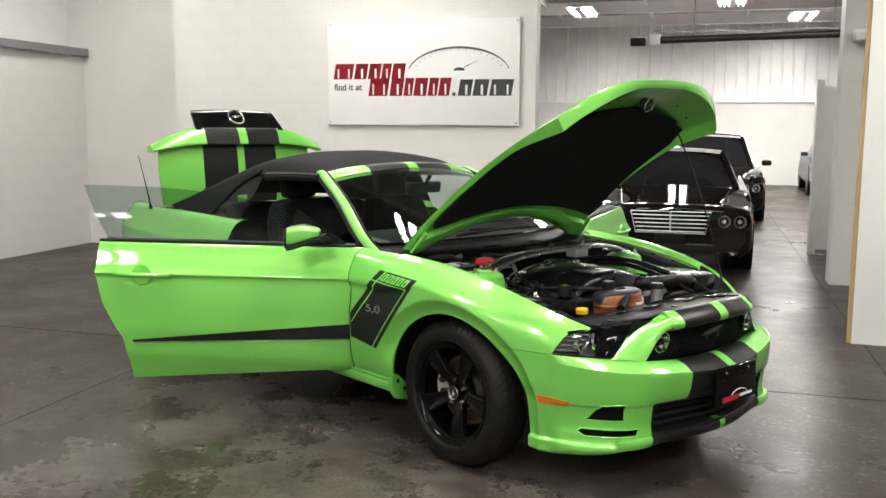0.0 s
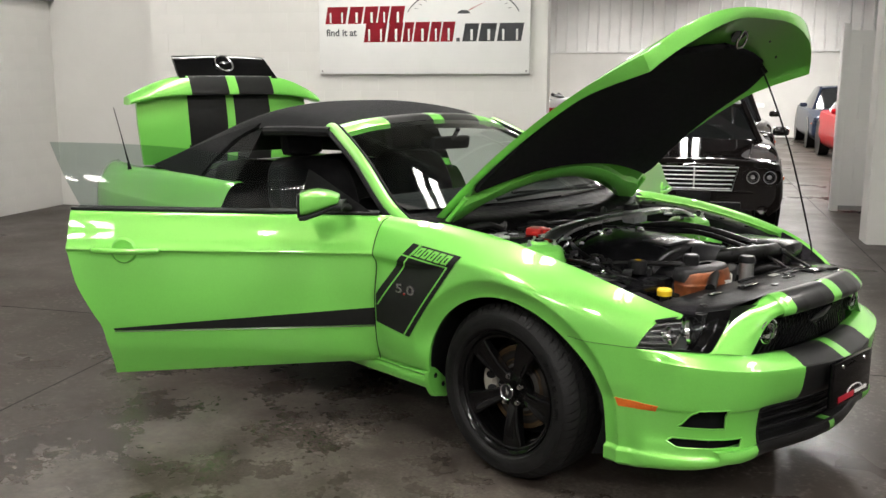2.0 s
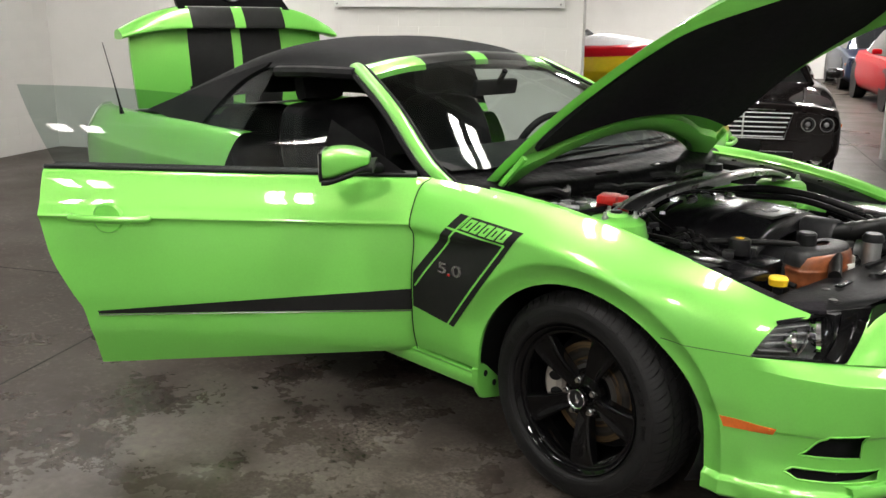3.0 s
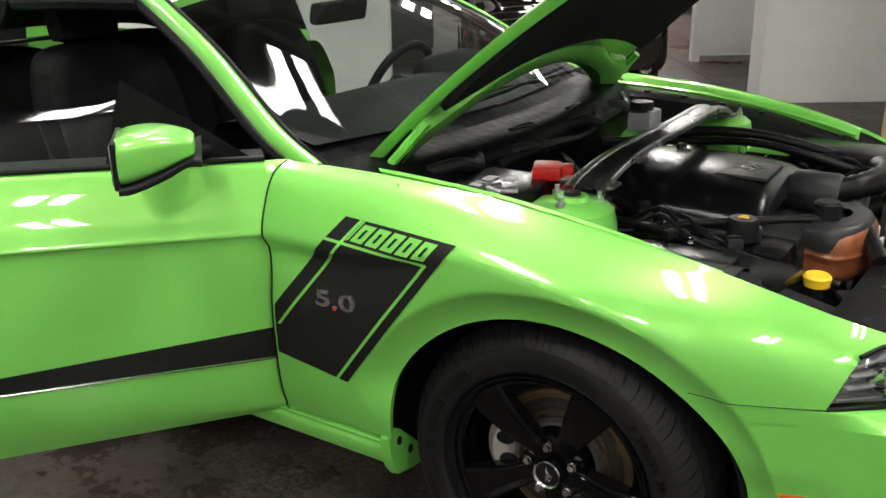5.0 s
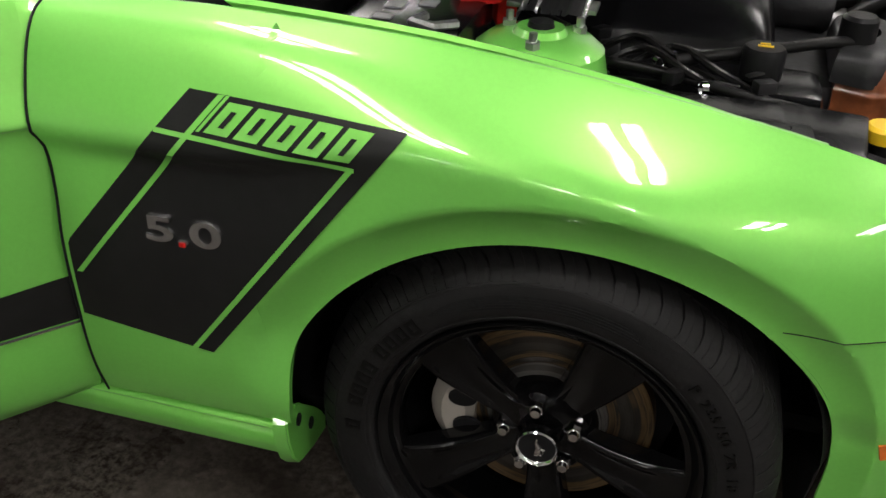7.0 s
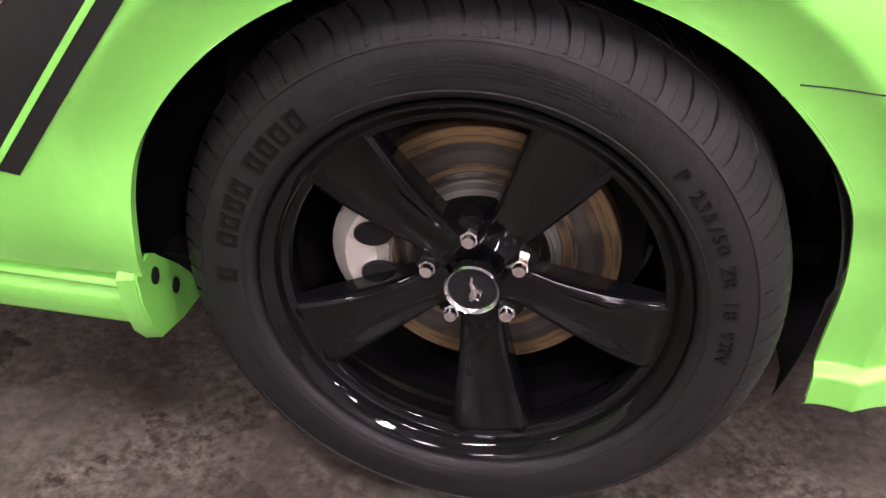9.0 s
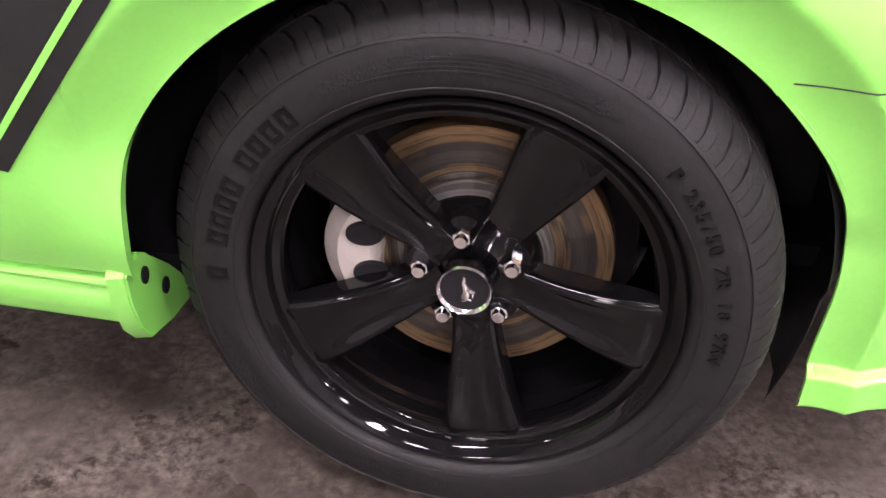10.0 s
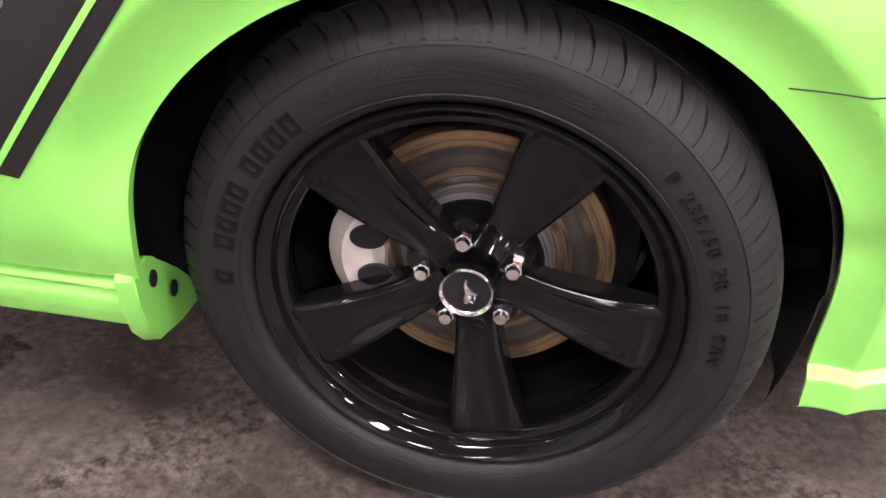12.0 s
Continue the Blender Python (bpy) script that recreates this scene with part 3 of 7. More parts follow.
part("front_lip", lip, [STRIPE, GREEN], bumper, "lower lip, black below the grille with a green pinstripe")
for s in (-1, 1):
    mk = bmesh.new()
    g = []
    for u in np.linspace(0, 1, 12):
        g.append([])
        for v in (0, 0.33, 0.66, 1):
            y = s * (0.785 - 0.075 * u)
            z = 0.420 - 0.012 * u - (0.030 - 0.009 * u) * v
            x = 0.456 + 0.140 * u - (0.012 * v if u > 0.9 else 0) + (0.010 * v if u < 0.1 else 0)
            near = FLAT[np.abs(FLAT[:, 2] - z) < 0.006]
            near = near[near[:, 1] * s > 0]
            k = int(np.argmin(np.abs(near[:, 0] - x)))
            g[-1].append((x, float(near[k, 1]) + s * 0.003, z))
    add_grid(mk, g)
    bmesh.ops.recalc_face_normals(mk, faces=mk.faces)
    bmesh.ops.solidify(mk, geom=mk.faces[:], thickness=0.008)
    part("side_marker", mk, AMBER, bumper, "amber side marker lens")


# wheel: tyre, rim, hub, disc and caliper, axis along y, outer face at -y
def build_wheel(front=True):
    w = new("wheel")
    w.parent = main_car
    prof = [(0.226, 0.095), (0.24, 0.112), (0.275, 0.120), (0.305, 0.112), (0.319, 0.098), (0.328, 0.075), (0.330, 0.04), (0.330, 0), (0.330, -0.04), (0.328, -0.075),
            (0.318, -0.097), (0.306, -0.1075), (0.3045, -0.1105), (0.298, -0.1135), (0.285, -0.116), (0.264, -0.117), (0.2495, -0.1125), (0.2420, -0.1045), (0.238, -0.094)]
    tyre = part("tyre", lathe([tuple(p) for p in spl(prof, 70)], 120), RUBBER, w, "black rubber tyre")
    tread = bmesh.new()
    PITCH = 62
    for k in range(PITCH):
        a = 2 * math.pi * k / PITCH
        step = 2 * math.pi / PITCH
        for y0, y1, r0, r1, sk, cuts in ((-0.113, -0.064, 0.3035, 0.3385, 0.0, 2), (-0.058, -0.024, 0.3385, 0.3405, 0.035, 1), (-0.016, 0.02, 0.339, 0.3405, 0.05, 1), (0.028, 0.064, 0.3385, 0.3400, 0.07, 1)):
            gap_ = 0.065 if cuts == 2 else 0.10
            for c in range(cuts):
                w0, w1 = -0.5 + gap_ + c * (1 - gap_) / cuts, -0.5 + (c + 1) * (1 - gap_) / cuts + (0.0 if c else gap_ - 0.012)
                g = []
                for t in (0, 0.2, 0.45, 0.72, 1):
                    y = y0 + (y1 - y0) * t
                    r = r0 + (r1 - r0) * math.sin(t * math.pi / 2) if cuts == 2 else r0 + (r1 - r0) * t
                    r -= 0.0035 * (1 - smooth(0, 0.14, t)) if cuts == 2 else 0.0
                    bow = 0.075 * t * t if cuts == 2 else 0.075 + 0.05 * t
                    g.append([(r * math.cos(b), y, r * math.sin(b)) for b in (a + step * (w0 + (w1 - w0) * j / 2) + bow + sk for j in range(3))])
                gi = [[(x * 0.976, y, z * 0.976) for x, y, z in row] for row in g]
                add_grid(tread, g)
                for e in (0, -1):
                    add_grid(tread, [g[e], gi[e]])
                    add_grid(tread, [[r[e] for r in g], [r[e] for r in gi]])
    part("tread", tread, RUBBER, tyre)
    for a0, a1, r0, hw in ((116, 50, 0.278, 0.0095), (-24, -50, 0.284, 0.009), (212, 184, 0.286, 0.009), (262, 236, 0.276, 0.006)):
        band = bmesh.new()
        g = []
        for t in np.linspace(-1, 1, 33):
            a = radians((a0 + a1) / 2 + (a1 - a0) / 2 * t)
            h = hw * (1 - abs(t) ** 5) + 0.0008
            g.append([((r0 + h * v) * math.cos(a), -0.1183 + 0.0016 * abs(r0 + h * v - 0.272) / 0.02, (r0 + h * v) * math.sin(a)) for v in (-1, -0.5, 0, 0.5, 1)])
        add_grid(band, g)
        part("sidewall_band", band, STIPPLE, tyre, "finely ribbed darker band of the sidewall")
    for k in range(4):
        rr = 0.2715 + 0.0043 * k
        part("moulded_line", tube([(rr * math.cos(a), -0.1186 + 0.0016 * abs(rr - 0.272) / 0.02, rr * math.sin(a)) for a in np.linspace(radians(104 - 5 * k), radians(54 + 2 * k), 40)], 0.0007, 4), RUBBER, tyre)
    for rr, yy in ((0.302, -0.1125), (0.2535, -0.1150)):
        part("bead_line", tube([(rr * math.cos(a), yy, rr * math.sin(a)) for a in np.linspace(0, 2 * math.pi, 97)], 0.0011, 5), RUBBER, tyre)
    rim = part("rim", lathe([(0.232, 0.10), (0.222, 0.09), (0.215, 0.02), (0.2135, -0.040), (0.2105, -0.066), (0.2092, -0.074), (0.2095, -0.0805), (0.2110, -0.0832), (0.2175, -0.0842), (0.2198, -0.0862),
                             (0.2212, -0.0945), (0.2250, -0.1000), (0.2295, -0.1030), (0.2330, -0.1075), (0.2365, -0.1085), (0.2390, -0.1050), (0.2385, -0.096)], 120), GLOSS, w, "gloss black alloy rim")
    for k in range(5):
        a = radians(-90 + 72 * k)
        sp = bmesh.new()
        secs = []
        for r, hw, y, th, dish in ((0.030, 0.025, -0.050, 0.030, 0.0), (0.060, 0.026, -0.056, 0.030, 0.002), (0.095, 0.0295, -0.068, 0.034, 0.007), (0.140, 0.037, -0.0795, 0.034, 0.010),
                                   (0.172, 0.0435, -0.0838, 0.030, 0.009), (0.200, 0.0490, -0.0848, 0.022, 0.004), (0.219, 0.0525, -0.0828, 0.010, 0.0)):
            half = [(0.0, dish * 0.6), (0.40, dish * 0.45), (0.74, -0.0006), (0.86, 0.0008), (0.93, 0.0028), (0.975, 0.0068), (0.99, 0.012), (1.0, th)]
            secs.append([(r, -hw * v, y + dy) for v, dy in half[::-1]] + [(r, hw * v, y + dy) for v, dy in half[1:]])
        g = loft(secs, 26, 57)
        add_grid(sp, [[(p[0] * math.cos(a) - p[1] * math.sin(a), p[2], p[0] * math.sin(a) + p[1] * math.cos(a)) for p in row] for row in g])
        part("spoke", sp, GLOSS, rim)
        b = a + radians(36)
        nut = bmesh.new()
        bmesh.ops.create_cone(nut, segments=6, radius1=0.0115, radius2=0.0105, depth=0.022, cap_ends=True)
        bmesh.ops.create_cone(nut, segments=16, radius1=0.0085, radius2=0.007, depth=0.010, cap_ends=True, matrix=Matrix.Translation((0, 0, 0.014)))
        bmesh.ops.transform(nut, matrix=Matrix.Translation((0.0555 * math.cos(b), -0.053, 0.0555 * math.sin(b))) @ Matrix.Rotation(radians(90), 4, "X"), verts=nut.verts)
        part("lug_nut", nut, CHROME, rim, "chrome lug nut")
        seat = bmesh.new()
        bmesh.ops.create_cone(seat, segments=20, radius1=0.024, radius2=0.019, depth=0.03, cap_ends=True, matrix=Matrix.Translation((0.0555 * math.cos(b), -0.030, 0.0555 * math.sin(b))) @ Matrix.Rotation(radians(90), 4, "X"))
        part("lug_seat", seat, GLOSS, rim)
    part("hub", lathe([(0.0, -0.045), (0.07, -0.040), (0.082, -0.020), (0.082, 0.03), (0, 0.03)], 48), GLOSS, rim)
    part("hub_cap", lathe([(0.0295, -0.062), (0.0315, -0.077), (0.0325, -0.082), (0.0308, -0.0845), (0.0280, -0.0825), (0.0270, -0.0805)], 48), CHROME, rim, "chrome ring of the hub cap")
    part("cap_disc", lathe([(0, -0.0805), (0.02, -0.0805), (0.0275, -0.0803)], 40), PLASTIC, rim)
    em = bmesh.new()
    add_tube(em, [(0.002, -0.0815, 0.018), (0.0, -0.0815, 0.010), (0.003, -0.0815, 0.002), (0.0, -0.0815, -0.008), (-0.003, -0.0815, -0.014)], [0.0015, 0.0025, 0.005, 0.006, 0.002], 8)
    add_tube(em, [(0.004, -0.0815, 0.0), (0.010, -0.0815, -0.003), (0.008, -0.0815, -0.010)], [0.003, 0.0025, 0.001], 6)
    add_tube(em, [(0.0, -0.0815, -0.008), (0.006, -0.0815, -0.014)], [0.003, 0.001], 6)
    part("emblem", em, CHROME, rim)
    # brake
    part("brake_disc", lathe([(0.075, 0.0), (0.078, -0.012), (0.09, -0.012), (0.092, 0.0), (0.162, 0.0), (0.163, 0.012), (0.163, 0.026), (0.08, 0.026)], 64), RUST, w, "rusty brake disc")
    part("disc_hat", lathe([(0, -0.006), (0.07, -0.006), (0.075, 0.0), (0.076, 0.02)], 40), CALIPER, w)
    cal = bmesh.new()
    secs = []
    for k in np.linspace(-1, 1, 9):
        a = radians(172) + k * radians(25)
        r0, r1 = 0.108 + 0.01 * abs(k), 0.178 - 0.012 * k * k
        row = []
        for r, y in ((r0, 0.03), (r0, -0.02), (r0 + 0.012, -0.034), (r1 - 0.02, -0.036), (r1, -0.02), (r1, 0.03)):
            row.append((r * math.cos(a), y, r * math.sin(a)))
        secs.append(row)
    add_grid(cal, secs)
    part("caliper", cal, CALIPER, w, "bare cast brake caliper")
    # solid casting: two black discs colour in the shade of its openings
    for dz in (-0.024, 0.03):
        win = bmesh.new()
        bmesh.ops.create_cone(win, segments=20, radius1=0.016, radius2=0.015, depth=0.006, cap_ends=True, matrix=Matrix.Translation((-0.118, -0.037, dz + 0.018)) @ Matrix.Rotation(radians(90), 4, "X") @ Matrix.Diagonal((1.5, 1, 1, 1)))
        part("caliper_window", win, PLASTIC, w)
    part("rim_barrel", lathe([(0.204, 0.1), (0.208, 0.0), (0.211, -0.05)], 64), GLOSS, w)
    part("backing_plate", lathe([(0, 0.045), (0.19, 0.045), (0.2, 0.1)], 40), PLASTIC, w)
    return w


fw = build_wheel()
fw.matrix_basis = pose(0, -0.742, 0.338, 0, 0, 0) @ Matrix.Rotation(radians(-9), 4, "Y")


def copy_part(ob, m):
    made = {}
    for o in (ob, *ob.children_recursive):
        made[o] = o.copy()
        scene.collection.objects.link(made[o])
        made[o].parent = made.get(o.parent, o.parent)
    made[ob].matrix_basis = m
    return made[ob]


copy_part(fw, pose(-2.72, -0.785, 0.338))
copy_part(fw, pose(0, 0.742, 0.338, 0, 0, 180))
copy_part(fw, pose(-2.72, 0.785, 0.338, 0, 0, 180))
for s in (-1, 1):
    for xc in (0.0, -2.72):
        lin = bmesh.new()
        g = []
        for a in np.linspace(radians(-24), radians(191), 56):
            edge = half_width(xc + 0.005 + 0.387 * math.cos(a)) - (0.043 if a > 0 and a < math.pi else 0.060)
            prof = [(0.3885, edge), (0.392, edge - 0.006), (0.402, edge - 0.03), (0.418, edge - 0.08), (0.418, 0.50)]
            g.append([(xc + 0.005 + r * math.cos(a), s * y, 0.336 + FLAT_ARC * r * math.sin(a)) for r, y in prof])
        add_grid(lin, g)
        add_grid(lin, [[p[-1] for p in g], [(xc + 0.008, s * 0.50, 0.3) for p in g]])
        part("wheel_well", lin, PLASTIC, main_car, "black wheel arch liner")
# rocker panels and the corner flap ahead of the sill
for s in (-1, 1):
    rk = bmesh.new()
    secs = []
    for x in (-0.386, -0.9, -1.5, -2.33):
        secs.append([(x, s * 0.846, 0.345), (x, s * 0.866, 0.342), (x, s * 0.882, 0.336), (x, s * 0.890, 0.328), (x, s * 0.880, 0.319), (x, s * 0.886, 0.306), (x, s * 0.883, 0.282), (x, s * 0.864, 0.262), (x, s * 0.75, 0.246)])
    add_grid(rk, loft(secs, 20, 34))
    part("rocker_panel", rk, GREEN, main_car)
    FLAP = ((0.893, 0.344), (0.886, 0.354), (0.858, 0.357), (0.840, 0.345), (0.818, 0.318), (0.793, 0.297), (0.768, 0.268), (0.749, 0.242), (0.751, 0.216), (0.800, 0.222), (0.855, 0.233), (0.877, 0.262), (0.890, 0.305))
    fp = bmesh.new()
    front = [fp.verts.new((-0.364, s * y, z)) for y, z in FLAP]
    rear = [fp.verts.new((-0.386, s * (y + 0.004), z - 0.002)) for y, z in FLAP]
    fp.faces.new(front)
    fp.faces.new(rear[::-1])
    for i in range(len(FLAP)):
        j = (i + 1) % len(FLAP)
        fp.faces.new((front[i], front[j], rear[j], rear[i]))
    bmesh.ops.bevel(fp, geom=[e for e in fp.edges if all(v.co.x > -0.37 for v in e.verts)], offset=0.0025, segments=2, affect="EDGES")
    flap = part("sill_flap", fp, GREEN, main_car, "green end flap of the sill, two holes shown by dark discs")
    # flap is not pierced: black discs give the shade in its two holes
    for y, z in ((0.853, 0.322), (0.810, 0.278)):
        hb = bmesh.new()
        bmesh.ops.create_cone(hb, segments=16, radius1=0.0085, radius2=0.0085, depth=0.003, cap_ends=True, matrix=Matrix.Translation((-0.3635, s * y, z)) @ Matrix.Rotation(radians(90), 4, "Y") @ Matrix.Diagonal((1.35, 1, 1, 1)))
        part("flap_hole", hb, PLASTIC, flap)

# bonnet, raised on its rear hinges
HINGE = Vector((-0.582, 0, 0.908))
hood = new("bonnet")
hood.parent = main_car
hood.matrix_basis = Matrix.Translation(HINGE) @ Matrix.Rotation(radians(-46.83), 4, "Y")


def hood_half(u):
    return soft(u, [(0, 0.668), (0.255, 0.640), (0.51, 0.624), (0.77, 0.622), (1.0, 0.612)], 0.05)


def hood_x(u, v):
    """Forward distance; the nose and the rear edge bow."""
    return u * (1.39 - 0.215 * abs(v) ** 3) + 0.19 * (1 - v * v) * (1 - u) ** 2


def hood_z(u, v):
    """Height over the hinge line: the bonnet drops towards the nose and rolls over at its sides."""
    return -0.258 * u * u + (0.050 - 0.020 * u) * (1 - abs(v) ** (2 + 2 * u))


def hood_lip(u, v):
    """Depth of the turned-down edge, deeper at the nose."""
    return 0.022 + 0.030 * smooth(0.72, 1.0, u) * smooth(0.2, 0.8, abs(v))


def hood_grid(us, vs, dz=0.0, inset=0.0, lip=0.0):
    return [[(hood_x(u, v) - inset * 1.5 * u ** 8, v * (hood_half(u) - inset), hood_z(u, v) + dz - lip * hood_lip(u, v)) for v in vs] for u in us]


US, VS = np.linspace(0, 1, 48), np.linspace(-1, 1, 61)
hb = bmesh.new()
add_grid(hb, hood_grid(US, VS), index=lambda c: 1 if 0.034 < abs(c.y) < 0.325 else 0)
part("bonnet_skin", hb, [GREEN, STRIPE], hood, "green bonnet skin with two black stripes")
hu = bmesh.new()
ring = hood_grid(US, VS, 0.0, 0.020, 1.0)
add_grid(hu, ring)
top = hood_grid(US, VS)
for a, b in (([r[0] for r in top], [r[0] for r in ring]), ([r[-1] for r in top], [r[-1] for r in ring]), (top[0], ring[0]), (top[-1], ring[-1])):
    add_grid(hu, [a, [tuple(np.array(p) * 0.5 + np.array(q) * 0.5 + np.array((0, 0, -0.006))) for p, q in zip(a, b)], b])
part("bonnet_frame", hu, GREEN, hood, "green underside frame of the bonnet")
pad = bmesh.new()


def pad_half(u):
    return table(u, [(0.13, 0.60), (0.17, 0.622), (0.40, 0.590), (0.6, 0.578), (0.76, 0.570), (0.80, 0.545), (0.825, 0.49), (0.84, 0.40), (0.848, 0.28), (0.855, 0.0)])


pu = np.concatenate([np.linspace(0.13, 0.77, 24), np.linspace(0.78, 0.855, 14)])
PAD = [[(hood_x(u, 0.75 * v), v * max(0.004, pad_half(u)), hood_z(u, v * pad_half(u) / 0.65) - 0.034 - 0.010 * (1 - abs(v) ** 6)) for v in np.linspace(-1, 1, 31)] for u in pu]
add_grid(pad, PAD)
bmesh.ops.recalc_face_normals(pad, faces=pad.faces)
bmesh.ops.solidify(pad, geom=pad.faces[:], thickness=0.018)
part("insulation_pad", pad, FELT, hood, "black felt insulation pad")
rb = bmesh.new()
g = []
for v in np.linspace(-1, 1, 41):
    x = hood_x(0.02, v) + 0.045
    z = hood_z(0.03, v) - 0.034
    w = 0.042 + 0.050 * smooth(0.75, 1.0, abs(v))
    g.append([(x + w, v * 0.64, z + 0.01), (x + w * 0.8, v * 0.64, z - 0.020), (x, v * 0.64, z - 0.030), (x - w * 0.8, v * 0.64, z - 0.020), (x - w, v * 0.64, z + 0.01)])
add_grid(rb, g)
part("rear_rail", rb, GREEN, hood)
lt = bmesh.new()
LATCH = Vector((1.253, 0, hood_z(0.90, 0) - hood_lip(0.9, 0)))
bmesh.ops.create_cone(lt, segments=16, radius1=0.045, radius2=0.03, depth=0.02, cap_ends=True, matrix=Matrix.Translation(LATCH))
part("latch_plate", lt, PLASTIC, hood, "black latch opening")
part("latch_striker", tube([LATCH + Vector((-0.015 + 0.03 * math.cos(a), 0.03 * math.sin(a), -0.012 - 0.03 * math.sin(a * 0.5))) for a in np.linspace(0, 2 * math.pi, 14)], 0.005, 8), CHROME, hood, "bare metal striker loop")
# dark discs on the closed frame stand in for shaded holes
for u, v in ((0.30, -0.93), (0.48, -0.93), (0.66, -0.92), (0.80, -0.90), (0.30, 0.93), (0.52, 0.93), (0.70, 0.92), (0.90, -0.45), (0.90, 0.45), (0.88, 0.70), (0.88, -0.70)):
    hh = bmesh.new()
    bmesh.ops.create_cone(hh, segments=14, radius1=0.010, radius2=0.009, depth=0.004, cap_ends=True, matrix=Matrix.Translation((hood_x(u, v), v * (hood_half(u) - 0.020), hood_z(u, v) - hood_lip(u, v) - 0.001)) @ Matrix.Diagonal((1.6, 1, 1, 1)))
    part("frame_hole", hh, PLASTIC, hood)
for s in (-1, 1):
    hg = bmesh.new()
    add_tube(hg, [(-0.05, s * 0.66, -0.05), (0.03, s * 0.655, -0.05), (0.20, s * 0.635, -0.045)], 0.012, 6)
    part("hinge", hg, GREEN, hood)

# door, swung open on its front edge
door = new("door")
door.parent = main_car
DOOR_A = 47.0
door.matrix_basis = Matrix.Translation((-0.682, -0.885, 0)) @ Matrix.Rotation(radians(DOOR_A), 4, "Z")
# local: -x runs to the rear edge, y outwards is negative
DL = 1.245


def door_section(u):
    """Skin section at u from hinge (0) to rear edge (1), top to bottom."""
    x = -DL * u
    lean = 0.0 + 0.02 * u
    rear = smooth(0.93, 1, u)
    zb = 0.318 - 0.058 * u
    return [(x - 0.05 * u, 0.062, 0.940 + 0.022 * u), (x - 0.05 * u, 0.046, 0.932 + 0.022 * u), (x - 0.052 * u, 0.028, 0.895 + 0.020 * u), (x - 0.055 * u, 0.004, 0.832 + 0.014 * u), (x - 0.056 * u, -0.018, 0.790 + 0.02 * u), (x - 0.052 * u, -0.012, 0.768 + 0.02 * u),
            (x - 0.02 * u, -0.022, 0.66), (x + 0.04 * u, -0.026, 0.54), (x + 0.075 * u, -0.022, 0.478), (x + 0.092 * u, -0.016, 0.402), (x + 0.103 * u, -0.002, 0.345), (x + 0.112 * u, 0.022, zb)]


DG = loft([door_section(u) for u in (0, 0.25, 0.5, 0.75, 1)], 50, 90)


bm = bmesh.new()
add_grid(bm, DG)
bmesh.ops.recalc_face_normals(bm, faces=bm.faces)
bmesh.ops.solidify(bm, geom=bm.faces[:], thickness=0.015)
skin = part("door_skin", bm, GREEN, door, "green door skin")
ds_ = bmesh.new()
sg_ = []
for k, row in enumerate(DG):
    u = k / (len(DG) - 1)
    if u > 0.975:
        break
    o = np.argsort(row[:, 2])
    lo, hi = 0.484 - 0.028 * u, 0.562 - 0.098 * u
    sg_.append([(float(np.interp(z, row[o, 2], row[o, 0])), float(np.interp(z, row[o, 2], row[o, 1])) - 0.0016, z) for z in np.linspace(lo, hi, 9)])
add_grid(ds_, sg_)
part("side_stripe", ds_, STRIPE, skin, "tapering black side stripe")
ed_ = bmesh.new()
add_tube(ed_, [(p[0][0], p[0][1] - 0.0005, p[0][2] - 0.004) for p in sg_], 0.0022, 5)
part("stripe_edge", ed_, CHROME, skin)
# strip that closes the joint between wing and door
fill = bmesh.new()
fr_ = fender_columns([-0.694], lambda x: 0.338)[0]
fa = np.array(fr_)
o = np.argsort(fa[:, 2])
dm = door.matrix_basis
g = []
for p in DG[0]:
    w_ = dm @ Vector(p)
    if w_.z > 0.345:
        q = Vector((-0.690 + rear_lean(w_.z), float(np.interp(w_.z, fa[o, 2], fa[o, 1])) + 0.006, w_.z - 0.003))
        g.append([q, (q + w_) / 2 + Vector((0, 0.004, 0)), w_])
add_grid(fill, g)
part("hinge_strip", fill, GREEN, main_car)
part("door_gap", tube([(p[0] - 0.0025, p[1] - 0.0005, p[2]) for p in fr_], 0.002, 6), PLASTIC, main_car, "dark shut line ahead of the door")
# jamb edges and inner trim
jm = bmesh.new()
for e in (0, -1):
    a = [tuple(p) for p in DG[e]]
    add_grid(jm, [a, [(p[0], 0.14 - 0.02 * (e == 0), p[2]) for p in a]])
a = [tuple(r[-1]) for r in DG]
add_grid(jm, [a, [(p[0], 0.14, p[2]) for p in a]])
part("door_jamb", jm, GREEN, door)
it = bmesh.new()
add_grid(it, [[(p[0] * 0.99, 0.14 + 0.03 * math.sin(3.1 * k / 89), p[2]) for k, p in enumerate(r)] for r in DG])
a = [tuple(r[0]) for r in DG]
add_grid(it, [a, [(p[0] * 0.99, 0.14, p[2] + 0.01) for p in a]])
part("door_trim", it, LEATHER, door, "black inner door trim")
sl = bmesh.new()
add_tube(sl, [(p[0], p[1] - 0.004, p[2] + 0.006) for p in a[::7] + [a[-1]]], 0.007, 8)
part("belt_seal", sl, PLASTIC, door, "black rubber belt seal")
# handle with its round recess
rc = bmesh.new()
bmesh.ops.create_cone(rc, segments=32, radius1=0.052, radius2=0.044, depth=0.012, cap_ends=True)
bmesh.ops.transform(rc, matrix=Matrix.Translation((-1.06, -0.016, 0.800)) @ Matrix.Rotation(radians(90), 4, "X") @ Matrix.Diagonal((1.05, 1.08, 1, 1)), verts=rc.verts)
part("handle_recess", rc, GREEN, door)
hd = bmesh.new()
